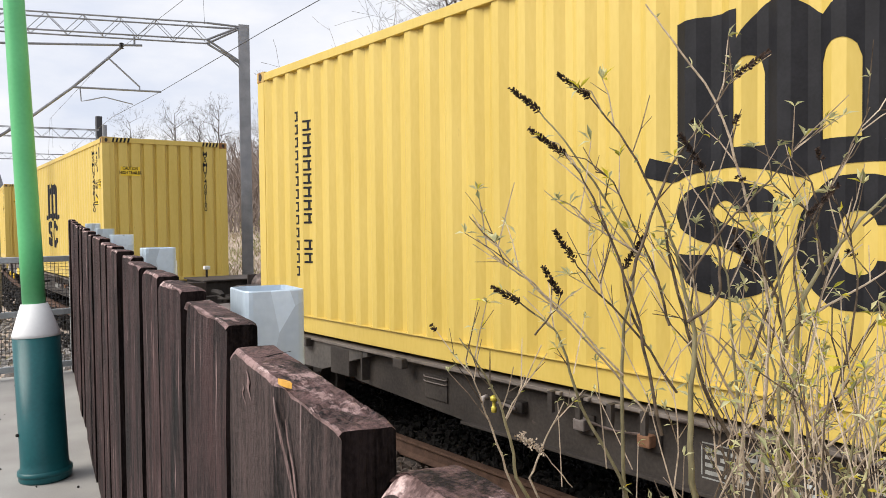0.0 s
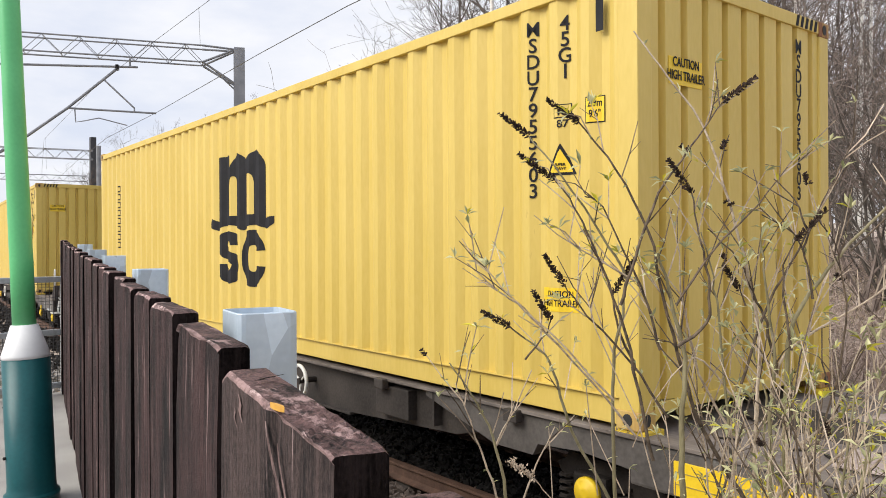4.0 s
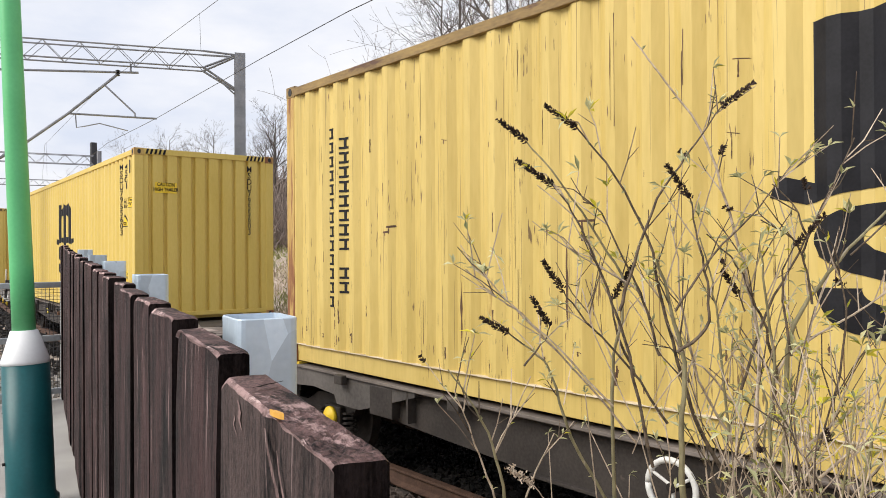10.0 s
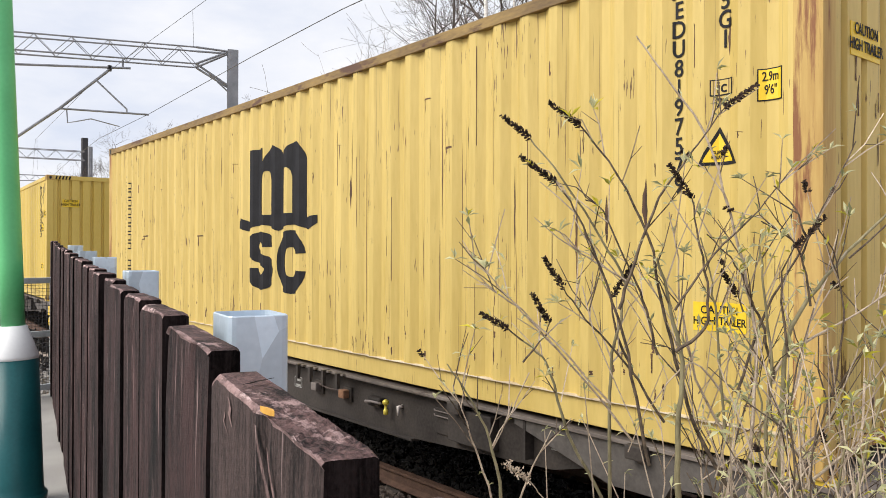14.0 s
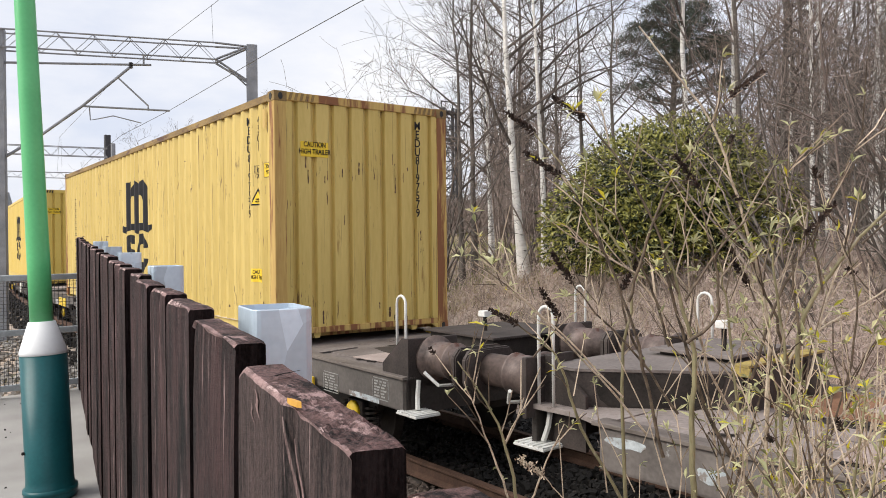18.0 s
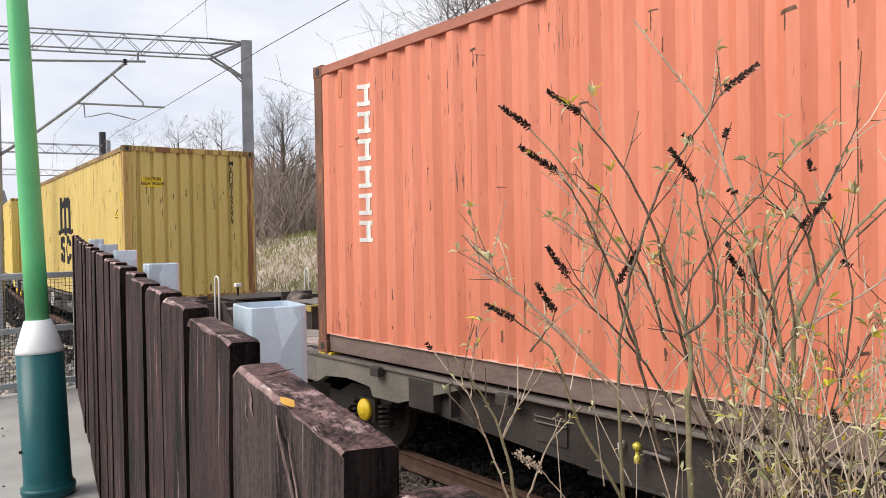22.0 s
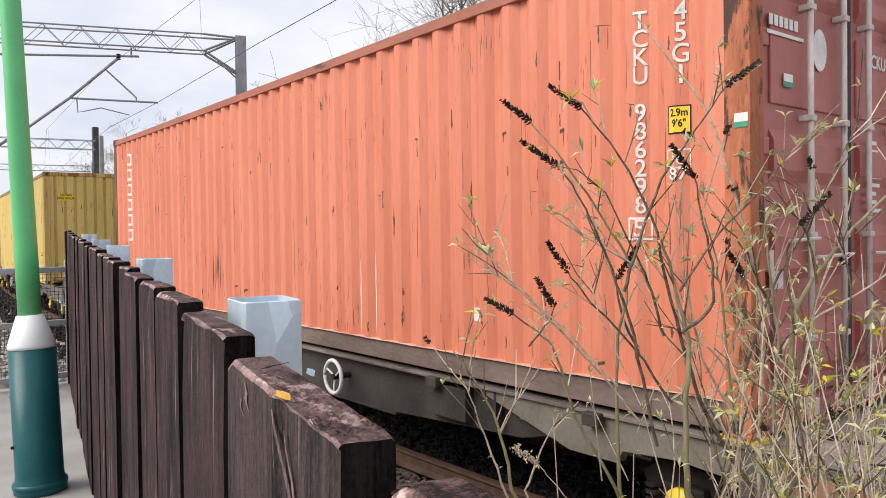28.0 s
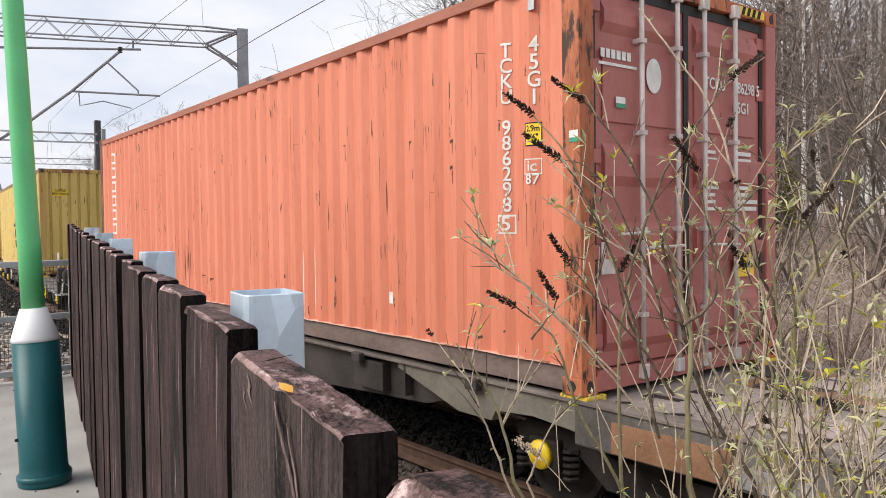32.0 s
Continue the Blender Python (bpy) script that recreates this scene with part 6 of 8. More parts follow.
def paling(a0, a1, z, seed, f, b, tilt=0.0):
    """A thick board sawn flat on top; the arrises are worn back unevenly and the front is scooped where it has split."""
    rng = random.Random(seed)
    bm = bmesh.new()
    na, nt_ = (60, 14) if seed < 3 else (30, 8)
    span, deep = a1 - a0, b - f
    def wear(u):
        return 0.0018 + 0.006 * max(0.0, noise.noise((u * 3.0 + seed * 5.3, 1.7, 0.4))) + 0.0012 * noise.noise((u * 17.0, seed * 2.1, 3.3))
    top = []
    for i in range(na + 1):
        u = i / na
        col = []
        for j in range(nt_ + 1):
            v = j / nt_
            aa, o = a0 + span * u, f + deep * v
            zz = z + tilt * (u - 0.5) + 0.0014 * noise.noise((aa * 22, o * 30, seed * 3.1)) + 0.0006 * noise.noise((aa * 130, o * 40, seed))
            # rounded far corner, sharper near one
            zz -= 0.014 * max(0.0, (u - 0.90) / 0.10) ** 2 + 0.003 * max(0.0, (0.04 - u) / 0.04)
            if seed < 3:
                # the near end is pitted into lumps, with open checks between them
                d = noise.voronoi((aa * 62, o * 62, seed * 1.3))[0]
                zz -= 0.0050 * smooth_step((0.60 - u) / 0.3) * max(0.0, 1.0 - 2.2 * (d[1] - d[0])) * (0 < j < nt_) * smooth_step((u - 0.02) / 0.06)
            w = wear(u) * (1.7 if seed < 3 else 1.0)
            if j == 0:
                o += w * 0.25
                zz -= w
            elif j == 1:
                o = f + w * 1.1
                zz -= w * 0.12
            if j == nt_:
                zz -= 0.003
            col.append(bm.verts.new(along(aa, o, zz)))
        top.append(col)
    for i in range(na):
        for j in range(nt_):
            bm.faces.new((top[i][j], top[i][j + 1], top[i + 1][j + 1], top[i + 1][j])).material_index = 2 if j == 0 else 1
    ring = [(i, 0) for i in range(na + 1)] + [(na, j) for j in range(1, nt_ + 1)] + [(i, nt_) for i in range(na - 1, -1, -1)] + [(0, j) for j in range(nt_ - 1, 0, -1)]
    prev = [top[i][j] for i, j in ring]
    for k, down in enumerate((0.005, 0.03, 0.07, 0.14, 0.26, 0.5, 0.8, None)):
        cur = []
        for i, j in ring:
            u, v = i / na, j / nt_
            zz = 0.02 if down is None else min(z + tilt * (u - 0.5) - down, top[i][j].co.z - 0.002 - down * 0.3)
            o = f + deep * v
            if j == 0:
                o += 0.0016 * noise.noise((u * 9.0, zz * 2.0, seed * 1.9)) - 0.0008
                o += 0.004 * max(0.0, 1 - abs(u - 0.42 - 0.05 * math.sin(zz * 7 + seed)) / 0.05) * (seed % 3 == 2)
                scoop = max(0.0, noise.noise((u * 2.4 + seed * 7.7, 0.3, 0.9))) * (0.010 if k < 3 else 0.004)
                o += scoop * math.exp(-(0 if down is None else down) * 9) * (down is not None)
            cur.append(bm.verts.new(along(a0 + span * u, o, zz)))
        n = len(ring)
        for q in range(n):
            i, j = ring[q]
            i2, j2 = ring[(q + 1) % n]
            fc = bm.faces.new((prev[q], prev[(q + 1) % n], cur[(q + 1) % n], cur[q]))
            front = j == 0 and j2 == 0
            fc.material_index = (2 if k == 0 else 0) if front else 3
        prev = cur
    bm.faces.new(prev)
    bmesh.ops.recalc_face_normals(bm, faces=bm.faces)
    return bm


def fence():
    rng = random.Random(9)
    fe = thing("paling_fence", Matrix(), "dark creosoted timber paling fence with worn board tops beside the platform", "fence")
    boards = [(0.08, 0.455, 1.097, 0.192, 0.0), (0.535, 0.905, 1.107, 0.192, 0.016), (1.02, 1.345, 1.127, 0.210, 0.006), (1.375, 1.665, 1.144, 0.210, 0.0), (1.685, 1.95, 1.153, 0.211, 0.0)]
    a = 1.985
    while a < 7.3:
        boards.append((a, a + rng.uniform(0.255, 0.275), 1.153 + (a - 1.7) * 0.0325 + rng.uniform(-0.006, 0.006), 0.211 + rng.uniform(-0.007, 0.007), rng.uniform(-0.004, 0.004)))
        a += 0.295
    for k, (a0, a1, z, f, tilt) in enumerate(boards):
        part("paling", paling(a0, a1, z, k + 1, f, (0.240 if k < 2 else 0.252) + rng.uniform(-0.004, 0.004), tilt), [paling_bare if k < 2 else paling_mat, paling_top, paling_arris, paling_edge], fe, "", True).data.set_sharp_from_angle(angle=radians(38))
    for z in (0.28, 0.82):
        bm = prism(bmesh.new(), [(-0.02, 0.256), (7.4, 0.256), (7.4, 0.30), (-0.02, 0.30)], z, z + 0.09, lambda p, q, c: tuple(along(p, q, c)))
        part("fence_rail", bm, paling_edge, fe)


fence()


def sheet_post(a, z1, w):
    """An open-topped galvanised box post with rounded corners and folded lip."""
    bm = bmesh.new()
    def ring(z, t=0.0):
        pts = []
        hw, hd, r = w / 2 - t, 0.055 - t, 0.014
        for cx, cy, a0 in ((hw - r, hd - r, 0), (-hw + r, hd - r, 90), (-hw + r, -hd + r, 180), (hw - r, -hd + r, 270)):
            for k in range(4):
                an = radians(a0 + 30 * k)
                pts.append(bm.verts.new(along(a + (cx + r * math.cos(an)), 0.37 + cy + r * math.sin(an), z)))
        return pts
    rs = [ring(0.02), ring(z1 - 0.002), ring(z1, 0.001), ring(z1, 0.003), ring(z1 - 0.25, 0.0035)]
    for p, q in zip(rs, rs[1:]):
        n = len(p)
        for k in range(n):
            bm.faces.new((p[k], p[(k + 1) % n], q[(k + 1) % n], q[k]))
    bm.faces.new(rs[-1])
    bmesh.ops.recalc_face_normals(bm, faces=bm.faces)
    return bm


def posts():
    for a, z in ((1.42, 1.137), (2.93, 1.182), (4.35, 1.222), (5.55, 1.255), (6.9, 1.30)):
        tagged(part("fence_post", sheet_post(a, z, 0.135), post_mat), "galvanised sheet-steel box post behind the timber fence", "fence post", "galvanised fence posts")


posts()

# bare splits, a crack and a daub of orange paint on the nearest whole board
def ragged(bm, a, z, ends, width, seed, off):
    """A strip of torn grain on the board's front, from (a, z) down to the end, wavering and tapering."""
    rng = random.Random(seed)
    n = 14
    lo, hi = [], []
    for k in range(n + 1):
        u = k / n
        p = a + (ends[0] - a) * u + 0.004 * math.sin(7 * u + seed)
        w = width * (math.sin(math.pi * (0.06 + 0.9 * u)) ** 0.7) * 0.5
        lo.append(bm.verts.new(along(p - w * rng.uniform(0.5, 1.1), off, z + (ends[1] - z) * u)))
        hi.append(bm.verts.new(along(p + w * rng.uniform(0.5, 1.1), off, z + (ends[1] - z) * u)))
    for k in range(n):
        bm.faces.new((lo[k], lo[k + 1], hi[k + 1], hi[k]))


def board_wear():
    bm = bmesh.new()
    for k, (a, z, e, w) in enumerate(((0.708, 1.090, (0.640, 1.000), 0.013), (0.665, 1.078, (0.630, 0.985), 0.008), (0.640, 1.010, (0.615, 0.900), 0.016), (0.815, 1.098, (0.800, 1.070), 0.012), (0.835, 1.080, (0.825, 1.060), 0.006))):
        ragged(bm, a, z, e, w, k, 0.1900)
    tagged(part("bare_split", bm, split_wood), "pale pinkish torn grain on the fence board", "torn wood", kind="stuff")
    bm = bmesh.new()
    n = 10
    rng = random.Random(2)
    lo = [bm.verts.new(along(0.783 + 0.027 * k / n + rng.uniform(-0.003, 0.001), 0.198 + 0.040 * k / n, 1.1150)) for k in range(n + 1)]
    hi = [bm.verts.new(along(0.785 + 0.027 * k / n + rng.uniform(0.0005, 0.003), 0.198 + 0.040 * k / n, 1.1150)) for k in range(n + 1)]
    for k in range(n):
        bm.faces.new((lo[k], lo[k + 1], hi[k + 1], hi[k]))
    tagged(part("board_crack", bm, paling_edge), "dark crack across the fence board's top", "crack", kind="stuff")
    bm = bmesh.new()
    out = [(0.700, 0.1925), (0.688, 0.1922), (0.675, 0.1945), (0.671, 0.1975), (0.678, 0.1985), (0.690, 0.1965)]
    prism(bm, out, 1.1040, 1.1090, lambda a, b, c: tuple(along(a, b, c)))
    bmesh.ops.recalc_face_normals(bm, faces=bm.faces)
    ob = part("paint_daub", bm, material("orange_daub", (0.50, 0.25, 0.035), (0.72, 0.40, 0.07), 90, 0.7), None)
    tagged(ob, "small smear of orange paint on the fence", "paint mark")


split_wood = timber("bare_torn_timber", (0.06, 0.036, 0.034), (0.24, 0.16, 0.15), (0.48, 0.36, 0.34), 0.56)
board_wear()


# ---- lamp column on the platform ----
def column():
    base, top = Vector((0.850, 4.240, 0.0)), Vector((0.774, 4.323, 2.508))
    d = (top - base).normalized()
    c = thing("lamp_column", Matrix.Translation(base) @ d.to_track_quat("Z", "Y").to_matrix().to_4x4(), "green and teal painted steel lamp column with a white collar", "lamp post")
    part("base_sleeve", lathe(bmesh.new(), [(0.118, 0.0), (0.122, 0.01), (0.122, 0.05), (0.112, 0.07), (0.110, 0.10), (0.1085, 0.72)], 40), teal_paint, c, "dark teal sleeve", True)
    part("sleeve_band", lathe(bmesh.new(), [(0.1, 0.028), (0.125, 0.03), (0.127, 0.04), (0.125, 0.055), (0.1, 0.057)], 40), teal_paint, c, "", True)
    part("collar", lathe(bmesh.new(), [(0.1095, 0.718), (0.1095, 0.735), (0.062, 0.882), (0.05, 0.884)], 40), collar_white, c, "white tapered collar", True)
    part("shaft", lathe(bmesh.new(), [(0.0545, 0.88), (0.0535, 1.2), (0.048, 2.5), (0.040, 5.2), (0.02, 5.21)], 32), green_paint, c, "light green shaft", True)
    for z, a in ((0.24, 3.4), (0.24, 5.6)):
        part("bolt", lathe(bmesh.new(), [(0.008, 0.0), (0.008, 0.012), (0.004, 0.014)], 8, "X"), iron, c, at=pose(0.109 * math.cos(a), 0.109 * math.sin(a), z, 0, 0, math.degrees(a)))


column()


# ---- mesh barrier at the platform's end ----
def barrier():
    b = thing("mesh_barrier", pose(0, 7.22, 0, 0, 0, 2.0), "grey welded-mesh barrier panel in a steel frame at the platform end", "barrier")
    x0, x1 = -1.6, 1.72
    for x in (x0, 0.2, 1.05, x1):
        part("barrier_post", boxed(x - 0.03, x + 0.03, -0.03, 0.03, 0.0, 1.03, bevel=0.006), mesh_grey, b)
    for z in (0.08, 0.54, 1.0):
        part("barrier_rail", boxed(x0, x1, -0.024, 0.024, z - 0.025, z + 0.025, bevel=0.006), mesh_grey, b)
    bm = bmesh.new()
    n = int((x1 - x0) / 0.03)
    for k in range(1, n):
        x = x0 + (x1 - x0) * k / n
        box(bm, x - 0.0016, x + 0.0016, -0.002, 0.002, 0.1, 0.99)
    for k in range(1, 30):
        z = 0.1 + 0.89 * k / 30
        box(bm, x0, x1, 0.002, 0.005, z - 0.0016, z + 0.0016)
    part("wire_mesh", bm, wire_dark, b, "fine dark wire mesh")


barrier()


# ---- overhead line ----
GP, GU = Vector((9.0, 19.5, 0)), Vector((-0.931, 0.365, 0))


def gp(s, z, d=0.0):
    q = GP + GU * s + Vector((0.365, 0.931, 0)) * d
    return (q.x, q.y, z)


def truss(parent, s0, s1, z0, z1, at, n):
    for z in (z0, z1):
        for d in (-0.22, 0.22):
            part("chord", tubed([at(s0, z, d), at(s1, z, d)], 0.021, 6), gantry_grey, parent)
    bm = bmesh.new()
    for k in range(n):
        a, b = s0 + (s1 - s0) * k / n, s0 + (s1 - s0) * (k + 1) / n
        m = (a + b) / 2
        for d in (-0.22, 0.22):
            tube(bm, [at(a, z0, d), at(m, z1, d)], 0.009, 5)
            tube(bm, [at(m, z1, d), at(b, z0, d)], 0.009, 5)
        tube(bm, [at(a, z0, -0.22), at(a, z0, 0.22)], 0.009, 5)
        tube(bm, [at(m, z1, -0.22), at(m, z1, 0.22)], 0.009, 5)
    part("lattice", bm, gantry_grey, parent)


def gantry():
    g = thing("overhead_line_gantry", Matrix(), "grey steel lattice gantry carrying overhead electric wires over the tracks", "gantry")
    mz = ground_z(9.0, 19.5)
    bm = prism(bmesh.new(), [(-0.14, -0.15), (0.14, -0.15), (0.14, -0.12), (0.02, -0.10), (0.02, 0.10), (0.14, 0.12), (0.14, 0.15), (-0.14, 0.15), (-0.14, 0.12), (-0.02, 0.10), (-0.02, -0.10), (-0.14, -0.12)], mz - 0.2, 6.7, lambda a, b, c: gp(a, c, b))
    part("mast", bm, gantry_grey, g, "grey steel mast")
    bm = prism(bmesh.new(), [(5.98, -0.14), (6.26, -0.14), (6.26, 0.14), (5.98, 0.14)], RAIL - 0.3, 6.7, lambda a, b, c: gp(a, c, b))
    part("mast", bm, gantry_grey, g, "grey steel mast")
    truss(g, 0.95, 12.0, 6.22, 6.66, gp, 13)
    for d in (-0.22, 0.22):
        part("end_brace", tubed([gp(0.95, 6.66, d), gp(0.1, 6.64, d * 0.5)], 0.028, 6), gantry_grey, g)
        part("end_brace", tubed([gp(0.95, 6.22, d), gp(0.14, 6.62, d * 0.5)], 0.03, 6), gantry_grey, g)
        part("end_brace", tubed([gp(0.93, 6.21, d), gp(0.12, 5.72, d * 0.5)], 0.03, 6), gantry_grey, g)
    part("end_brace", tubed([gp(0.6, 6.02, 0), gp(0.14, 5.6, 0)], 0.02, 6), gantry_grey, g)
    part("drop_tube", tubed([gp(12.0, 5.8), gp(6.15, 5.87), gp(2.56, 6.02)], 0.03, 8), gantry_grey, g)
    part("hanger", tubed([gp(2.75, 6.02), gp(2.75, 6.24)], 0.025, 6), gantry_grey, g)
    can = part("cantilever", tubed([gp(3.06, 5.95), gp(4.23, 4.87), gp(5.18, 4.1), gp(6.2, 3.38)], 0.035, 8), gantry_grey, g, "steel registration cantilever")
    part("insulator", lathe(bmesh.new(), [(0.03, 0.0), (0.06, 0.02), (0.03, 0.04), (0.06, 0.06), (0.03, 0.08), (0.06, 0.10), (0.03, 0.12), (0.06, 0.14), (0.03, 0.16)], 12), wire_dark, can, at=Matrix.Translation(gp(3.06, 5.90)))
    part("stay_tube", tubed([gp(3.37, 5.64), gp(2.65, 4.95), gp(2.65, 4.86)], 0.022, 6), gantry_grey, can)
    part("registration_tube", tubed([gp(4.23, 4.87), gp(2.12, 4.84)], 0.026, 8), gantry_grey, can)
    part("registration_arm", tubed([gp(4.06, 4.84), gp(4.04, 4.52), gp(3.85, 4.56), gp(3.5, 4.65), gp(2.82, 4.49)], 0.016, 6), gantry_grey, can)
    # the next gantries down the line
    def far_at(cx, cy, ux, uy):
        return lambda s, z, d=0.0: (cx + ux * s + d * -uy, cy + uy * s + d * ux, z)
    for cx, cy, zt in ((13.0, 46.0, 6.9), (20.0, 74.0, 8.0)):
        f = far_at(cx, cy, -0.97, 0.24)
        h = thing("overhead_line_gantry", Matrix(), "distant grey steel lattice gantry over the tracks", "gantry")
        truss(h, 0.6, 16.0, zt - 0.5, zt, f, 16)
        for s in (0.3, 9.0, 16.2):
            part("mast", tubed([f(s, -1.2), f(s, zt + 0.3)], 0.13, 8), gantry_grey, h)
    m = thing("signal_mast", pose(16.15, 60, -1.0), "distant dark steel mast beside the line", "mast")
    part("shaft", boxed(-0.2, 0.2, -0.2, 0.2, 0, 10.6, bevel=0.03), wire_dark, m)


gantry()


def wire(name, pts, r, label):
    return tagged(part(name, tubed(pts, r, 6), wire_dark), label, "wire", "overhead wires")


def overhead_wires():
    wire("contact_wire", [(4.55, 2.0, 3.95), (4.617, 7.21, 3.95), (4.79, 9.7, 3.95), (5.265, 15.2, 3.95), (5.50, 19.2, 3.95), (6.25, 25.0, 3.95), (8.5, 40, 3.95), (14.5, 70, 4.2)], 0.0052, "dark overhead contact wire")
    wire("messenger_wire", [(4.2, 2.0, 5.2), (4.60, 10.2, 5.0), (4.79, 13.9, 5.0), (5.04, 18.4, 5.0), (6.1, 28.4, 5.0), (8.9, 42, 5.0), (17, 75, 5.5)], 0.0042, "dark overhead messenger wire")
    for y, x, z, lo in ((11.6, 4.69, 5.03, 4.42), (28.0, 6.06, 5.0, 3.95)):
        wire("dropper_wire", [(x, y, z), (x + 0.02, y, lo)], 0.0025, "thin vertical dropper wire")


overhead_wires()


# ---- brick bridge parapet beyond the trees ----
def bridge():
    b = thing("brick_parapet", Matrix(), "distant grey-brown brick bridge wall with pale stone coping", "wall")
    p0, p1 = Vector((18.2, 36.8, 0)), Vector((24.2, 32.0, 0))
    d = (p1 - p0).normalized()
    n = Vector((-d.y, d.x, 0))
    L = (p1 - p0).length
    def f(a, q, c):
        w = p0 + d * a + n * q
        return (w.x, w.y, c)
    part("brick_wall", prism(bmesh.new(), [(0, 0), (L, 0), (L, 0.5), (0, 0.5)], 0.5, 4.75, f), brick_mat, b)
    part("coping", prism(bmesh.new(), [(-0.1, -0.1), (L, -0.1), (L, 0.6), (-0.1, 0.6)], 4.75, 4.95, f), stone_mat, b)
    part("string_course", prism(bmesh.new(), [(-0.05, -0.06), (L, -0.06), (L, 0.0), (-0.05, 0.0)], 3.9, 4.1, f), stone_mat, b)


bridge()


signal_grey = material("dark_signal_steel", (0.06, 0.063, 0.07), (0.13, 0.135, 0.145), 3, 0.6, 0.3, 0.08)


slate = material("grey_slate_roof", (0.07, 0.075, 0.085), (0.14, 0.145, 0.16), 2, 0.7, 0, 0.2, (1, 1, 4))


def station_building():
    """A low pitched building far down the line."""
    h = thing("station_building", pose(13.6, 108.0, -1.0), "distant low brick building with a grey slate roof", "building")
    part("brick_wall", boxed(-3.6, 3.9, 0, 6.0, 0, 7.0), brick_mat, h)
    part("roof", prism(bmesh.new(), [(-0.4, 6.98), (3.0, 9.4), (6.4, 6.98), (6.4, 6.8), (-0.4, 6.8)], -4.0, 4.3, lambda p, q, c: (c, p, q)), slate, h, "grey slate roof")
    for x in (-2.6, -0.6, 1.4):
        part("window", boxed(x, x + 1.0, -0.04, 0.05, 4.2, 5.8), wire_dark, h)
    part("chimney", boxed(1.6, 2.4, 2.6, 3.4, 8.6, 10.6, bevel=0.05), brick_mat, h)


station_building()


def signal_post():
    """A slender steel post with railed platforms, far beyond the trees."""
    s = thing("signal_post", pose(25.1, 30.7, 2.4), "distant dark steel signal post with railed platforms", "signal")
    for x in (-0.42, 0.18, 0.42):
        part("leg", boxed(x - 0.06, x + 0.06, -0.06, 0.06, 0, 5.9), signal_grey, s)
    for k in range(12):
        z = 0.4 + 0.45 * k
        part("cross_bar", boxed(-0.36, 0.12, -0.03, 0.03, z, z + 0.06), signal_grey, s)
        part("diagonal", tubed([(-0.42, 0, z), (0.18, 0, z + 0.45)] if k % 2 else [(0.18, 0, z), (-0.42, 0, z + 0.45)], 0.025, 5), signal_grey, s)
    for z in (4.2, 5.6):
        d = part("service_platform", boxed(-0.85, 0.7, -0.35, 0.35, z, z + 0.08), wire_dark, s)
        for x in (-0.83, -0.1, 0.68):
            part("guard_post", boxed(x - 0.02, x + 0.02, -0.35, -0.31, z + 0.06, z + 0.55), wire_dark, d)
        part("guard_rail", boxed(-0.83, 0.68, -0.35, -0.31, z + 0.5, z + 0.55), wire_dark, d)


signal_post()

# ---- plants ----
bark_pale = material("birch_bark", (0.58, 0.55, 0.52), (0.86, 0.84, 0.80), 2.0, 0.8, 0, 0.2, (2, 2, 9), 30, (0.06, 0.05, 0.045), 0.12, 2.2)
bark_dark = material("dark_bark", (0.055, 0.047, 0.04), (0.18, 0.155, 0.135), 5, 0.9, 0, 0.3, (2, 2, 0.6))
brush_mat = material("grey_brown_brushwood", (0.12, 0.093, 0.08), (0.33, 0.265, 0.23), 4, 0.9, 0, 0)
twig_brown = material("brown_twigs", (0.036, 0.029, 0.025), (0.15, 0.12, 0.103), 5, 0.9, 0, 0)


class Heap:
    """Collects many thin bars and leaves into one mesh."""
    def __init__(self):
        self.v, self.f = [], []

    def bar(self, pts, radii, sides=3):
        side = None
        base = len(self.v)
        n = len(pts)
        for i in range(n):
            d = (pts[min(i + 1, n - 1)] - pts[max(i - 1, 0)])
            d = d.normalized() if d.length > 1e-9 else Vector((0, 0, 1))
            side = d.orthogonal().normalized() if side is None else (side - d * side.dot(d)).normalized()
            up = d.cross(side)
            for k in range(sides):
                a = 2 * math.pi * k / sides
                q = pts[i] + (side * math.cos(a) + up * math.sin(a)) * radii[i]
                self.v.append(q[:])
        for i in range(n - 1):
            for k in range(sides):
                a, b = base + i * sides + k, base + i * sides + (k + 1) % sides
                self.f.append((a, b, b + sides, a + sides))

    def leaf(self, p, d, up, length, width, fold=0.2):
        s = d.cross(up)
        s = s.normalized() if s.length > 1e-6 else d.orthogonal().normalized()
        u = s.cross(d)
        b = len(self.v)
        m = p + d * length * 0.5
        self.v += [p[:], (m - s * width / 2 + u * width * fold)[:], (p + d * length - u * length * 0.12)[:], (m + s * width / 2 + u * width * fold)[:], m[:]]
        self.f += [(b, b + 4, b + 1), (b + 1, b + 4, b + 2), (b, b + 3, b + 4), (b + 3, b + 2, b + 4)]

    def mesh(self, name, mat_, smooth=False):
        me = bpy.data.meshes.new(name)
        me.from_pydata(self.v, [], self.f)
        me.materials.append(mat_)
        if smooth:
            for q in me.polygons:
                q.use_smooth = True
        return me


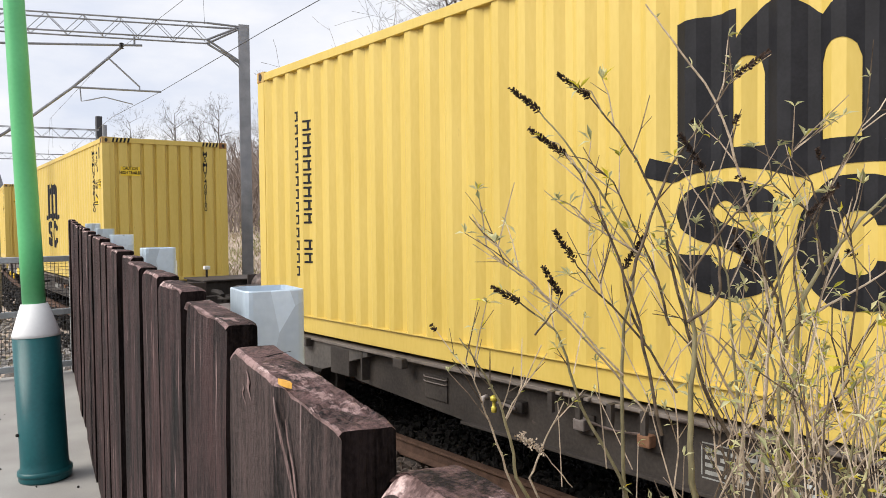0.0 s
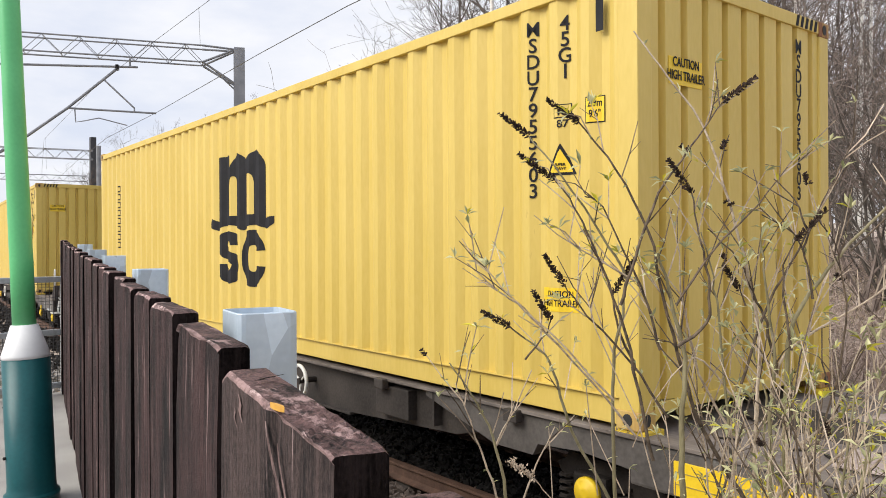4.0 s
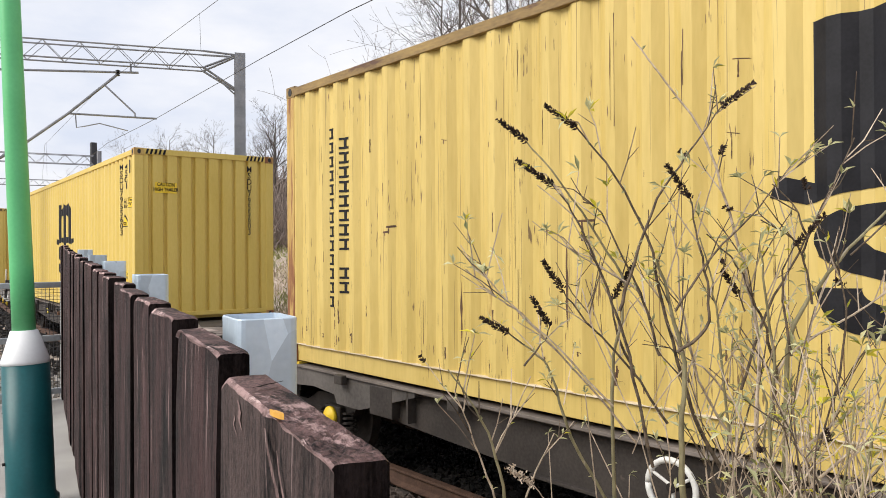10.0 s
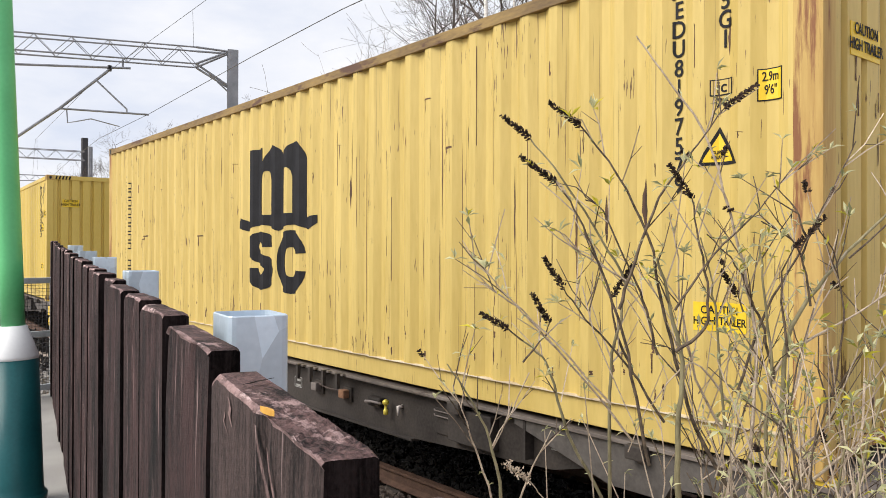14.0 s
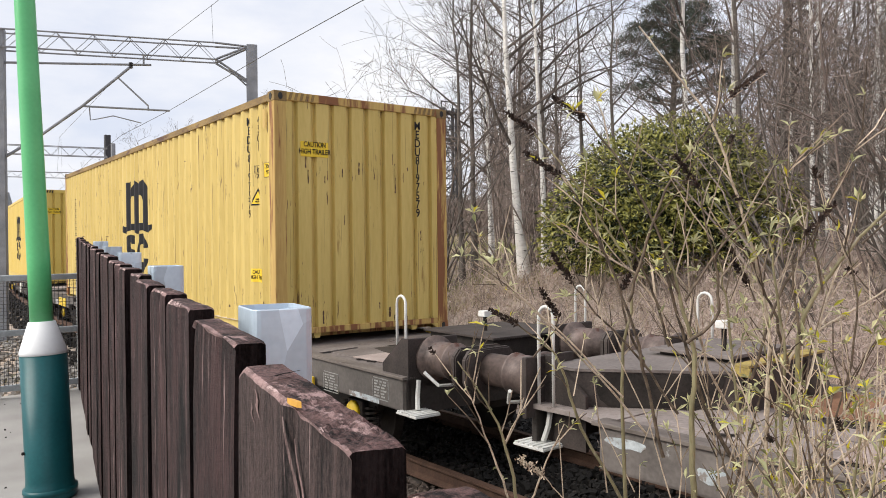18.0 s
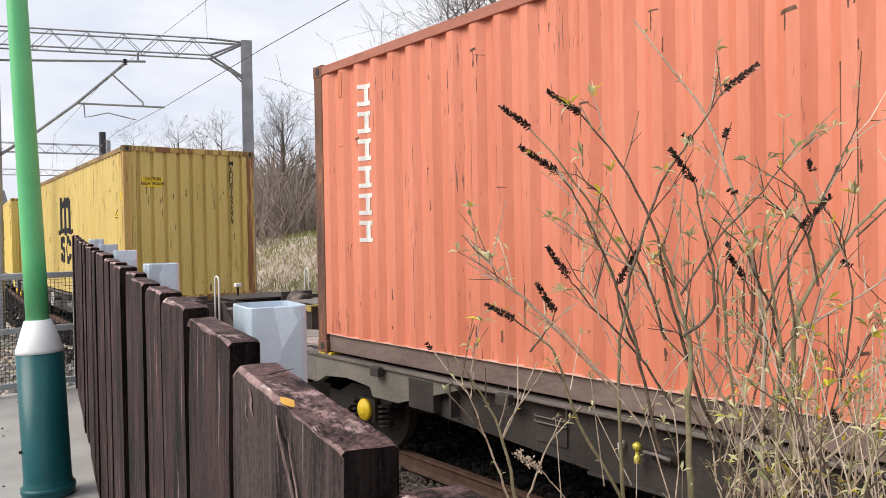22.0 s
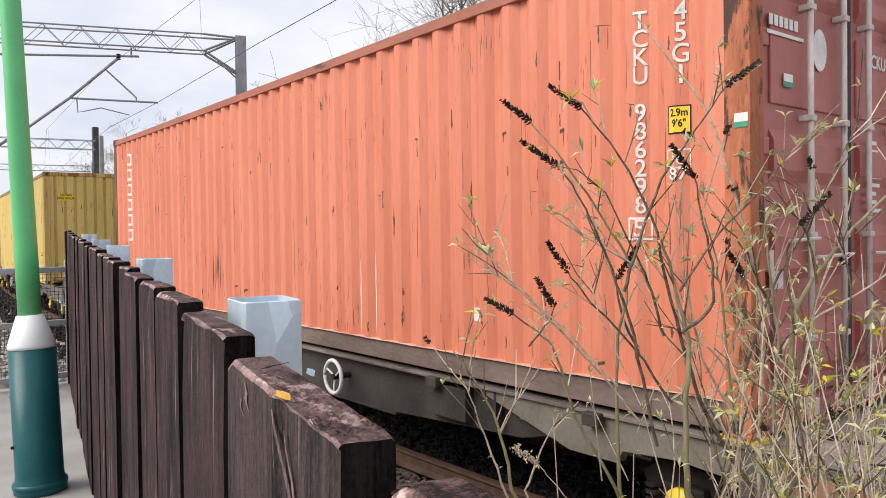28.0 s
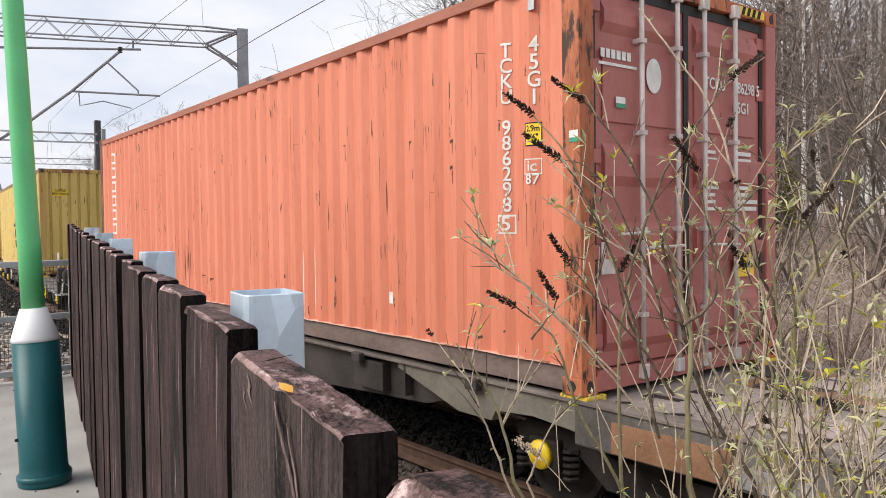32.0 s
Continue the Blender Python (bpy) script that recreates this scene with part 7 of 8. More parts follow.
def grow(heap, rng, p, d, length, r, depth, droop=0.0, split=(2, 4), twist=0.55, steps=4, shrink=0.62, sides=(5, 4, 3, 3, 3), low=0.25):
    """One limb and, at random places along it, its side limbs."""
    pts, rad = [p.copy()], [r]
    q, dd = p.copy(), d.normalized()
    for i in range(steps):
        dd = (dd + Vector((rng.gauss(0, 0.13), rng.gauss(0, 0.13), rng.gauss(0.03, 0.10) - droop * (i / steps)))).normalized()
        q = q + dd * (length / steps)
        pts.append(q.copy())
        rad.append(max(r * (1 - 0.75 * (i + 1) / steps), 0.0036))
    heap.bar(pts, rad, sides[min(len(sides) - 1, 4 - depth if depth <= 4 else 0)])
    if depth <= 0:
        return
    for k in range(rng.randint(*split) + (1 if depth > 2 else 0)):
        u = rng.uniform(low, 1.0) * steps
        i = min(int(u), steps - 1)
        a = pts[i].lerp(pts[i + 1], u - i)
        ax = (pts[i + 1] - pts[i]).normalized()
        side = ax.orthogonal().normalized()
        side.rotate(Matrix.Rotation(rng.uniform(0, 6.283), 3, ax))
        nd = (ax * (1 - twist * 0.5) + side * twist * rng.uniform(0.7, 1.3) + Vector((0, 0, 0.12 - droop * 0.5))).normalized()
        grow(heap, rng, a, nd, length * shrink * rng.uniform(0.7, 1.15), max(rad[i] * 0.55, 0.0036), depth - 1, droop, split, twist, max(3, steps - 1), shrink, sides, low)


def bare_tree(name, x, y, height, r, seed, mat_, label, limbs=16, depth=3, first=0.25, lean=(0, 0), droop=0.0, spread=0.32, sway=0.0, power=1.2, twigs=None, taper=0.85):
    """A leafless tree: a tapered, slightly crooked trunk, and a crown of limbs and twigs."""
    rng = random.Random(seed)
    z = ground_z(x, y) - 0.1
    t = thing(name, pose(x, y, z), label, "tree", "leafless trees on the bank")
    n = 9
    pts = [Vector((lean[0] * height * (k / n) ** power + sway * math.sin(5.2 * (k / n) ** 0.8) + rng.gauss(0, 0.006) * height * (k / n), lean[1] * height * (k / n) + rng.gauss(0, 0.006) * height * (k / n), height * k / n)) for k in range(n + 1)]
    rad = [r * (1 - 0.93 * (k / n) ** taper) for k in range(n + 1)]
    rad[0] *= 1.3
    h = Heap()
    h.bar(pts, rad, 10)
    tr = new("trunk", h.mesh("trunk", mat_, True))
    tr.parent = t
    c = Heap()
    for k in range(limbs):
        u = (first + (1 - first) * ((k + rng.random()) / limbs)) * n
        i = min(int(u), n - 1)
        a = pts[i].lerp(pts[i + 1], u - i)
        an = rng.uniform(0, 6.283)
        up = rng.uniform(0.5, 1.1)
        d = Vector((math.cos(an), math.sin(an), up))
        frac = 1 - (u / n)
        grow(c, rng, a, d, height * spread * (0.35 + 0.8 * frac) * rng.uniform(0.7, 1.2), rad[i] * 0.45 + 0.006, depth, droop)
    cr = new("crown", c.mesh("crown", twigs or twig_brown))
    cr.parent = t
    return t


# birches and other leafless trees of the bank
bare_tree("birch_tree", 13.0, 13.1, 12.5, 0.150, 1, bark_pale, "leafless white-barked birch tree on the bank", 30, 3, 0.26, (-0.045, 0.045), 0.16, 0.33, 0.0, 0.6, taper=0.55)
bare_tree("birch_tree", 13.35, 12.75, 10.5, 0.105, 2, bark_pale, "leafless white-barked birch tree on the bank", 16, 3, 0.32, (-0.03, 0.02), 0.10, 0.24, 0.0, 1.0, taper=0.55)
bare_tree("birch_tree", 16.7, 11.1, 12.5, 0.125, 3, bark_pale, "leafless pale birch tree behind the evergreen shrub", 18, 3, 0.42, (-0.01, 0.01), 0.06, 0.20, taper=0.6)


def copse():
    rng = random.Random(21)
    kinds = (bark_dark, bark_dark, bark_pale, bark_dark)
    spots = [(12.3, 14.6), (13.2, 15.2), (14.2, 15.6), (14.9, 14.2), (15.8, 16.2), (16.9, 14.6), (17.0, 18.6), (18.6, 17.2), (21.9, 17.5), (19.5, 20.0)]
    for k, (x, y) in enumerate(spots):
        bare_tree("bare_tree", x, y, rng.uniform(8, 12.5), rng.uniform(0.05, 0.10), 100 + k, kinds[k % 4], "slender leafless tree on the wooded bank",
                  rng.randint(9, 14), 3, rng.uniform(0.2, 0.4), (rng.uniform(-0.05, 0.03), rng.uniform(-0.03, 0.05)), 0.02, 0.26)
    # the close wood further back along the bank
    for k in range(17):
        a = radians(rng.uniform(58.5, 74))
        d = rng.uniform(19, 27)
        x, y = d * math.sin(a), d * math.cos(a)
        bare_tree("bare_tree", x, y, rng.uniform(9, 14.5), rng.uniform(0.055, 0.10), 200 + k, (bark_pale, bark_dark)[k % 2], "slender leafless tree in a dense thicket",
                  rng.randint(14, 20), 3, rng.uniform(0.06, 0.2), (rng.uniform(-0.08, 0.05), rng.uniform(-0.05, 0.05)), 0.03, 0.28, twigs=(brush_mat, twig_brown)[k % 2])
    # leafless many-stemmed scrub
    for k in range(22):
        a = radians(rng.uniform(62.5, 77)) if k > 5 else radians(rng.uniform(38, 46))
        d = rng.uniform(12.5, 19) if k > 5 else rng.uniform(17, 22)
        x, y = d * math.sin(a), d * math.cos(a)
        t = thing("hazel_scrub", pose(x, y, ground_z(x, y) - 0.05), "leafless many-stemmed scrub on the bank", "shrub", "leafless scrub on the bank")
        for s in range(rng.randint(6, 9)):
            h = Heap()
            an = rng.uniform(0, 6.283)
            grow(h, rng, Vector((rng.gauss(0, 0.15), rng.gauss(0, 0.15), 0)), Vector((math.cos(an) * 0.5, math.sin(an) * 0.5, rng.uniform(0.6, 1.4))), rng.uniform(2.6, 5.2), rng.uniform(0.018, 0.034), 3, 0.10, (2, 4), 0.7, 6, 0.5)
            ob = new("stem", h.mesh("stem", (brush_mat, bark_dark)[k % 2]))
            ob.parent = t
    # far trees past the line
    for k, (x, y, h) in enumerate(((22.0, 52.0, 7.5), (25.5, 51.0, 6.5), (22.5, 41.0, 4.2), (24.6, 39.0, 5.2), (26.0, 37.5, 5.0), (28.5, 35.8, 6.5), (15.5, 58.0, 7.0), (19.0, 62.0, 8.0), (17.3, 47.6, 6.5), (18.6, 47.0, 5.7), (14.3, 47.5, 6.0), (31.0, 33.0, 8.0), (18.5, 36.0, 6.0), (19.6, 38.0, 6.5), (20.0, 32.0, 2.6), (21.5, 30.5, 2.8), (29.0, 29.0, 8.0), (26.0, 26.5, 8.5))):
        bare_tree("bare_tree", x, y, h, 0.16, 300 + k, bark_dark, "distant leafless spreading tree beyond the tracks", 20, 3, 0.18, (0, 0), 0.0, 0.40)


copse()

evergreen = leafy("evergreen_leaves", (0.045, 0.055, 0.014), (0.50, 0.48, 0.13), 0.38, 0.2, 0.05)
# darker copy for the inner leaves: the shrub's inner shade is in the colour
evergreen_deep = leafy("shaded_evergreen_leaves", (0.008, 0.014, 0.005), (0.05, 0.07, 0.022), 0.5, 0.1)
pine_green = leafy("pine_needles", (0.024, 0.034, 0.026), (0.12, 0.14, 0.10), 0.6, 0.1)


def shrub():
    """A broad evergreen shrub: overlapping rounded masses of leathery leaves in whorls."""
    rng = random.Random(31)
    cx, cy = 13.75, 9.65
    t = thing("rhododendron_shrub", pose(cx, cy, ground_z(cx, cy)), "large rounded evergreen shrub with glossy leaves on the bank", "shrub")
    right, back = Vector((0.78, -0.62, 0)), Vector((0.62, 0.78, 0))
    lumps = [(0, 0, 1.4, 1.7), (-1.25, -0.1, 0.95, 1.15), (1.2, 0.1, 1.2, 1.35), (0.45, -0.35, 1.95, 1.15), (-0.55, -0.4, 1.55, 1.15), (1.9, 0.4, 0.8, 1.0), (-1.6, 0.3, 0.55, 0.8), (0.3, -0.8, 0.7, 1.2), (1.0, -0.6, 1.0, 1.1), (-0.7, -0.8, 0.6, 1.0)]
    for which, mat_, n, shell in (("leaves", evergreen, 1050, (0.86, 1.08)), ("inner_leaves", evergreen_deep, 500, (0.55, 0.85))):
        h = Heap()
        for u, v, z, r in [(1.1 * c for c in l) for l in lumps]:
            for k in range(int(n * r * r / 1.4)):
                d = Vector((rng.gauss(0, 1), rng.gauss(0, 1), rng.gauss(0.15, 1))).normalized()
                s = rng.uniform(*shell)
                p = right * u + back * v + Vector((0, 0, z)) + Vector((d.x * r, d.y * r, d.z * r * 0.86)) * s
                if p.z < 0.05:
                    continue
                for q in range(3):
                    e = (d + Vector((rng.gauss(0, 0.7), rng.gauss(0, 0.7), rng.gauss(-0.1, 0.5)))).normalized()
                    h.leaf(p, e, d, rng.uniform(0.09, 0.15), rng.uniform(0.035, 0.05))
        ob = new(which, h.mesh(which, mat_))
        ob.parent = t
    b = Heap()
    for k in range(26):
        an = rng.uniform(0, 6.28)
        grow(b, rng, Vector((rng.uniform(-0.3, 0.3), rng.uniform(-0.3, 0.3), 0)), Vector((math.cos(an), math.sin(an), 1.0)), 1.7, 0.035, 2)
    ob = new("stems", b.mesh("stems", bark_dark))
    ob.parent = t


shrub()


def pine():
    """A dark pine: a bare trunk under a broad crown of rounded needle clumps carried on rising limbs."""
    rng = random.Random(41)
    x, y = 26.4, 18.1
    base = ground_z(x, y)
    t = thing("pine_tree", pose(x, y, base), "tall dark green pine tree above the bank", "tree")
    h = Heap()
    pts = [Vector((0.05 * math.sin(k), 0.05 * math.cos(k * 1.3), 1.0 * k)) for k in range(10)]
    h.bar(pts, [0.22 * (1 - k / 12) for k in range(10)], 9)
    ob = new("trunk", h.mesh("trunk", bark_dark, True))
    ob.parent = t
    limbs, nd = Heap(), Heap()
    mid = 8.9 - base
    for k in range(46):
        an, v = rng.uniform(0, 6.283), rng.uniform(-1, 1)
        reach = 2.15 * math.sqrt(max(0.05, 1 - v * v * 0.8)) * (1.08 - 0.22 * v) * rng.uniform(0.45, 1.0)
        c = Vector((math.cos(an) * reach, math.sin(an) * reach, mid + v * 1.95 + 0.25 * rng.gauss(0, 1)))
        a = Vector((0, 0, max(2.0, c.z - rng.uniform(0.5, 1.3))))
        limbs.bar([a, a.lerp(c, 0.55) + Vector((0, 0, -0.12)), c], [0.06, 0.04, 0.015], 5)
        r = rng.uniform(0.42, 0.78)
        for q in range(int(2300 * r * r)):
            g = Vector((rng.gauss(0, 1), rng.gauss(0, 1), rng.gauss(0.25, 0.8))).normalized()
            p = c + Vector((g.x * r, g.y * r, g.z * r * 0.62)) * rng.uniform(0.45, 1.05)
            e = (g + Vector((rng.gauss(0, 0.4), rng.gauss(0, 0.4), 0.5))).normalized()
            nd.leaf(p, e, Vector((0.2, 0.1, 1)), rng.uniform(0.09, 0.17), 0.028)
    for nm, hp, mt in (("branch_growth", limbs, bark_dark), ("foliage", nd, pine_green)):
        ob = new(nm, hp.mesh(nm, mt))
        ob.parent = t


pine()

bramble_mat = material("dead_bramble_stems", (0.32, 0.24, 0.21), (0.66, 0.54, 0.47), 4, 0.9, 0, 0)
straw_mat = leafy("dead_grass", (0.28, 0.22, 0.155), (0.60, 0.51, 0.37), 0.8, 0.2)
green_grass = leafy("winter_grass", (0.14, 0.15, 0.05), (0.38, 0.38, 0.15), 0.7, 0.25)
litter_mat = leafy("fallen_leaves", (0.26, 0.19, 0.155), (0.68, 0.54, 0.45), 0.8, 0.1)


def undergrowth():
    rng = random.Random(51)
    pale, dim = Heap(), Heap()
    for k in range(3600):
        a = radians(rng.uniform(35, 75))
        d = rng.uniform(10.5, 20) if rng.random() < 0.75 else rng.uniform(9.2, 11.5)
        x, y = d * math.sin(a), d * math.cos(a)
        if x - track_x(y) < 2.6:
            continue
        p = Vector((x, y, ground_z(x, y)))
        an = rng.uniform(0, 6.28)
        ln = rng.uniform(0.25, 0.75) if rng.random() < 0.7 else rng.uniform(0.6, 1.4)
        q = Vector((math.cos(an), math.sin(an), 0)) * ln * rng.uniform(0.2, 0.8)
        top = Vector((0, 0, ln * rng.uniform(0.35, 0.8)))
        pts = [p, p + q * 0.25 + top * 0.75, p + q * 0.6 + top, p + q + top * rng.uniform(0.4, 0.95)]
        h = dim if k % 3 == 0 else pale
        h.bar(pts, [0.006, 0.005, 0.004, 0.002], 3)
        for c in range(4):
            u = pts[rng.randint(1, 3)]
            e = Vector((rng.gauss(0, 1), rng.gauss(0, 1), rng.gauss(0.4, 0.6))).normalized() * rng.uniform(0.15, 0.5)
            h.bar([u, u + e * 0.5 + Vector((0, 0, 0.03)), u + e], [0.004, 0.003, 0.0015], 3)
    tagged(new("bramble_thicket", pale.mesh("bramble_thicket", bramble_mat)), "tangle of dead brown bramble stems on the bank", "undergrowth", kind="stuff")
    tagged(new("dark_brushwood", dim.mesh("dark_brushwood", brush_mat)), "dark thin brushwood twigs on the bank", "undergrowth", kind="stuff")
    g, gg, lit = Heap(), Heap(), Heap()
    for k in range(14000):
        a = radians(rng.uniform(12, 75))
        d = rng.uniform(8.5, 19) if a > radians(38) else rng.uniform(16, 44)
        x, y = d * math.sin(a), d * math.cos(a)
        off = x - track_x(y)
        if off < 2.2:
            continue
        p = Vector((x, y, ground_z(x, y) - 0.01))
        far = d > 20
        e = Vector((rng.gauss(0, 0.5), rng.gauss(0, 0.5), 1)).normalized()
        ln = rng.uniform(0.10, 0.32) * (1.2 if far else 1)
        (gg if (far and rng.random() < 0.85) or rng.random() < 0.12 else g).leaf(p, e, Vector((rng.gauss(0, 1), rng.gauss(0, 1), 0.1)), ln, 0.014 * (2.4 if far else 1))
        if not far:
            for c in range(2):
                w = p + Vector((rng.uniform(-0.3, 0.3), rng.uniform(-0.3, 0.3), 0.02))
                w.z = ground_z(w.x, w.y) + rng.uniform(0.0, 0.05)
                lit.leaf(w, Vector((rng.gauss(0, 1), rng.gauss(0, 1), rng.gauss(0, 0.3))).normalized(), Vector((0, 0, 1)), rng.uniform(0.04, 0.09), rng.uniform(0.03, 0.05))
    # the rough grass bank further along the line
    for k in range(30000):
        a = radians(rng.uniform(15, 46))
        d = rng.uniform(17, 40)
        x, y = d * math.sin(a), d * math.cos(a)
        if x - track_x(y) < 2.4:
            continue
        e = Vector((rng.gauss(0, 0.5), rng.gauss(0, 0.5), 1)).normalized()
        clump = noise.noise((x * 0.35, y * 0.35, 4.0)) + rng.gauss(0, 0.15)
        (gg if clump > 0.0 else g).leaf(Vector((x, y, ground_z(x, y) - 0.02)), e, Vector((rng.gauss(0, 1), rng.gauss(0, 1), 0.1)), rng.uniform(0.12, 0.36), 0.03)
    for k in range(2600):
        y = rng.uniform(2.5, 9.5)
        x = track_x(y, rng.uniform(-3.1, -1.0))
        w = Vector((x, y, ground_z(x, y) + rng.uniform(0.06, 0.12)))
        lit.leaf(w, Vector((rng.gauss(0, 1), rng.gauss(0, 1), rng.gauss(0, 0.3))).normalized(), Vector((0, 0, 1)), rng.uniform(0.03, 0.07), rng.uniform(0.02, 0.04))
    tagged(new("dead_grass", g.mesh("dead_grass", straw_mat)), "dead straw-coloured grass on the bank", "grass", kind="stuff")
    tagged(new("winter_grass", gg.mesh("winter_grass", green_grass)), "dull green rough grass on the far bank", "grass", kind="stuff")
    tagged(new("leaf_litter", lit.mesh("leaf_litter", litter_mat)), "brown fallen leaves on the bank", "leaf litter", kind="stuff")


undergrowth()


# far wood behind everything on the bank
def far_wood():
    rng = random.Random(61)
    h = Heap()
    for k in range(225):
        a = radians(rng.uniform(42, 47.5) if k % 5 == 0 else rng.uniform(58, 80)) if k < 175 else radians(rng.uniform(59, 78))
        d = rng.uniform(27, 48)
        x, y = d * math.sin(a), d * math.cos(a)
        p = Vector((x, y, ground_z(x, y)))
        ht = (rng.uniform(2.5, 5.5) if rng.random() < 0.7 else rng.uniform(5, 9)) if a < radians(59.5) else rng.uniform(4, 10.5)
        l = Vector((rng.gauss(0, 0.05) * ht, rng.gauss(0, 0.05) * ht, ht))
        h.bar([p, p + l * 0.5 + Vector((rng.gauss(0, 0.2), rng.gauss(0, 0.2), 0)), p + l], [0.055, 0.04, 0.012], 4)
        for c in range(26):
            u = p + l * rng.uniform(0.15, 1.0)
            e = Vector((rng.gauss(0, 1), rng.gauss(0, 1), rng.uniform(0.2, 1.2))).normalized() * rng.uniform(0.6, 2.0)
            m = u + e * 0.55 + Vector((rng.gauss(0, 0.1), rng.gauss(0, 0.1), 0.05))
            h.bar([u, m, u + e], [0.022, 0.015, 0.006], 3)
            for w in range(3):
                f = Vector((rng.gauss(0, 1), rng.gauss(0, 1), rng.uniform(0.0, 1.0))).normalized() * rng.uniform(0.3, 0.8)
                h.bar([m, m + f], [0.011, 0.005], 3)
    for k in range(200):
        a = radians(rng.uniform(24, 50))
        d = rng.uniform(33, 46)
        tall = 2.2 if a < radians(28.5) else 0.95
        p = Vector((d * math.sin(a), d * math.cos(a), 0))
        p.z = ground_z(p.x, p.y)
        for c in range(40):
            u = p + Vector((rng.gauss(0, 0.8), rng.gauss(0, 0.8), 0))
            e = Vector((rng.gauss(0, 0.4), rng.gauss(0, 0.4), 1)) * rng.uniform(0.8, 1.7) * tall
            h.bar([u, u + e * 0.5 + Vector((rng.gauss(0, 0.15), rng.gauss(0, 0.15), 0)), u + e], [0.03, 0.022, 0.01], 3)
    tagged(new("far_wood", h.mesh("far_wood", brush_mat)), "distant dense leafless wood", "woodland", kind="stuff")


far_wood()

# ---- the dry butterfly bush between fence and track ----
stem_mat = material("dry_tan_stems", (0.28, 0.21, 0.15), (0.70, 0.58, 0.44), 30, 0.75, 0, 0.1, fine=150)
stem_olive = material("olive_brown_stems", (0.13, 0.112, 0.058), (0.38, 0.335, 0.19), 14, 0.7, 0, 0.15, (1, 1, 0.3), 90, (0.34, 0.29, 0.22), 0.10, 20)
stem_dark = material("dark_dry_stems", (0.045, 0.032, 0.022), (0.19, 0.14, 0.095), 30, 0.8, 0, 0.1)
seed_mat = material("dark_seed_heads", (0.015, 0.009, 0.007), (0.075, 0.045, 0.032), 60, 0.9, 0, 0.2)
bud_leaf = leafy("pale_green_young_leaves", (0.24, 0.255, 0.12), (0.82, 0.80, 0.48), 0.6, 0.4)
yellow_leaf = leafy("yellowing_leaves", (0.34, 0.35, 0.05), (0.80, 0.70, 0.06), 0.55, 0.35)
VIEW, ACROSS = Vector((math.sin(radians(39.6)), math.cos(radians(39.6)), 0)), Vector((math.cos(radians(39.6)), -math.sin(radians(39.6)), 0))


def spot(u, z, d):
    """u metres across, z metres up, d metres out from where the onlooker stands."""
    q = VIEW * d + ACROSS * u
    return Vector((q.x, q.y, z))


def curve_through(a, b, bow, rng, n=9, wobble=0.012):
    out = []
    for k in range(n + 1):
        t = k / n
        out.append(a.lerp(b, t) + bow * (4 * t * (1 - t)) + Vector((rng.gauss(0, wobble), rng.gauss(0, wobble), rng.gauss(0, wobble * 0.5))) * (1 if 0 < k < n else 0))
    return out


def flowing(marks, rng, steps=4, wobble=0.0022):
    """A smooth line through the marks, with the small crooks of a dry stem."""
    out = []
    n = len(marks)
    for i in range(n - 1):
        p0, p1, p2, p3 = marks[max(i - 1, 0)], marks[i], marks[i + 1], marks[min(i + 2, n - 1)]
        for k in range(steps):
            v = k / steps
            q = p1 * 2 + (p2 - p0) * v + (p0 * 2 - p1 * 5 + p2 * 4 - p3) * v * v + (p1 * 3 - p0 - p2 * 3 + p3) * v ** 3
            out.append(q * 0.5 + Vector((rng.gauss(0, wobble), rng.gauss(0, wobble), 0)) * (1 if i + k else 0))
    return out + [marks[-1].copy()]


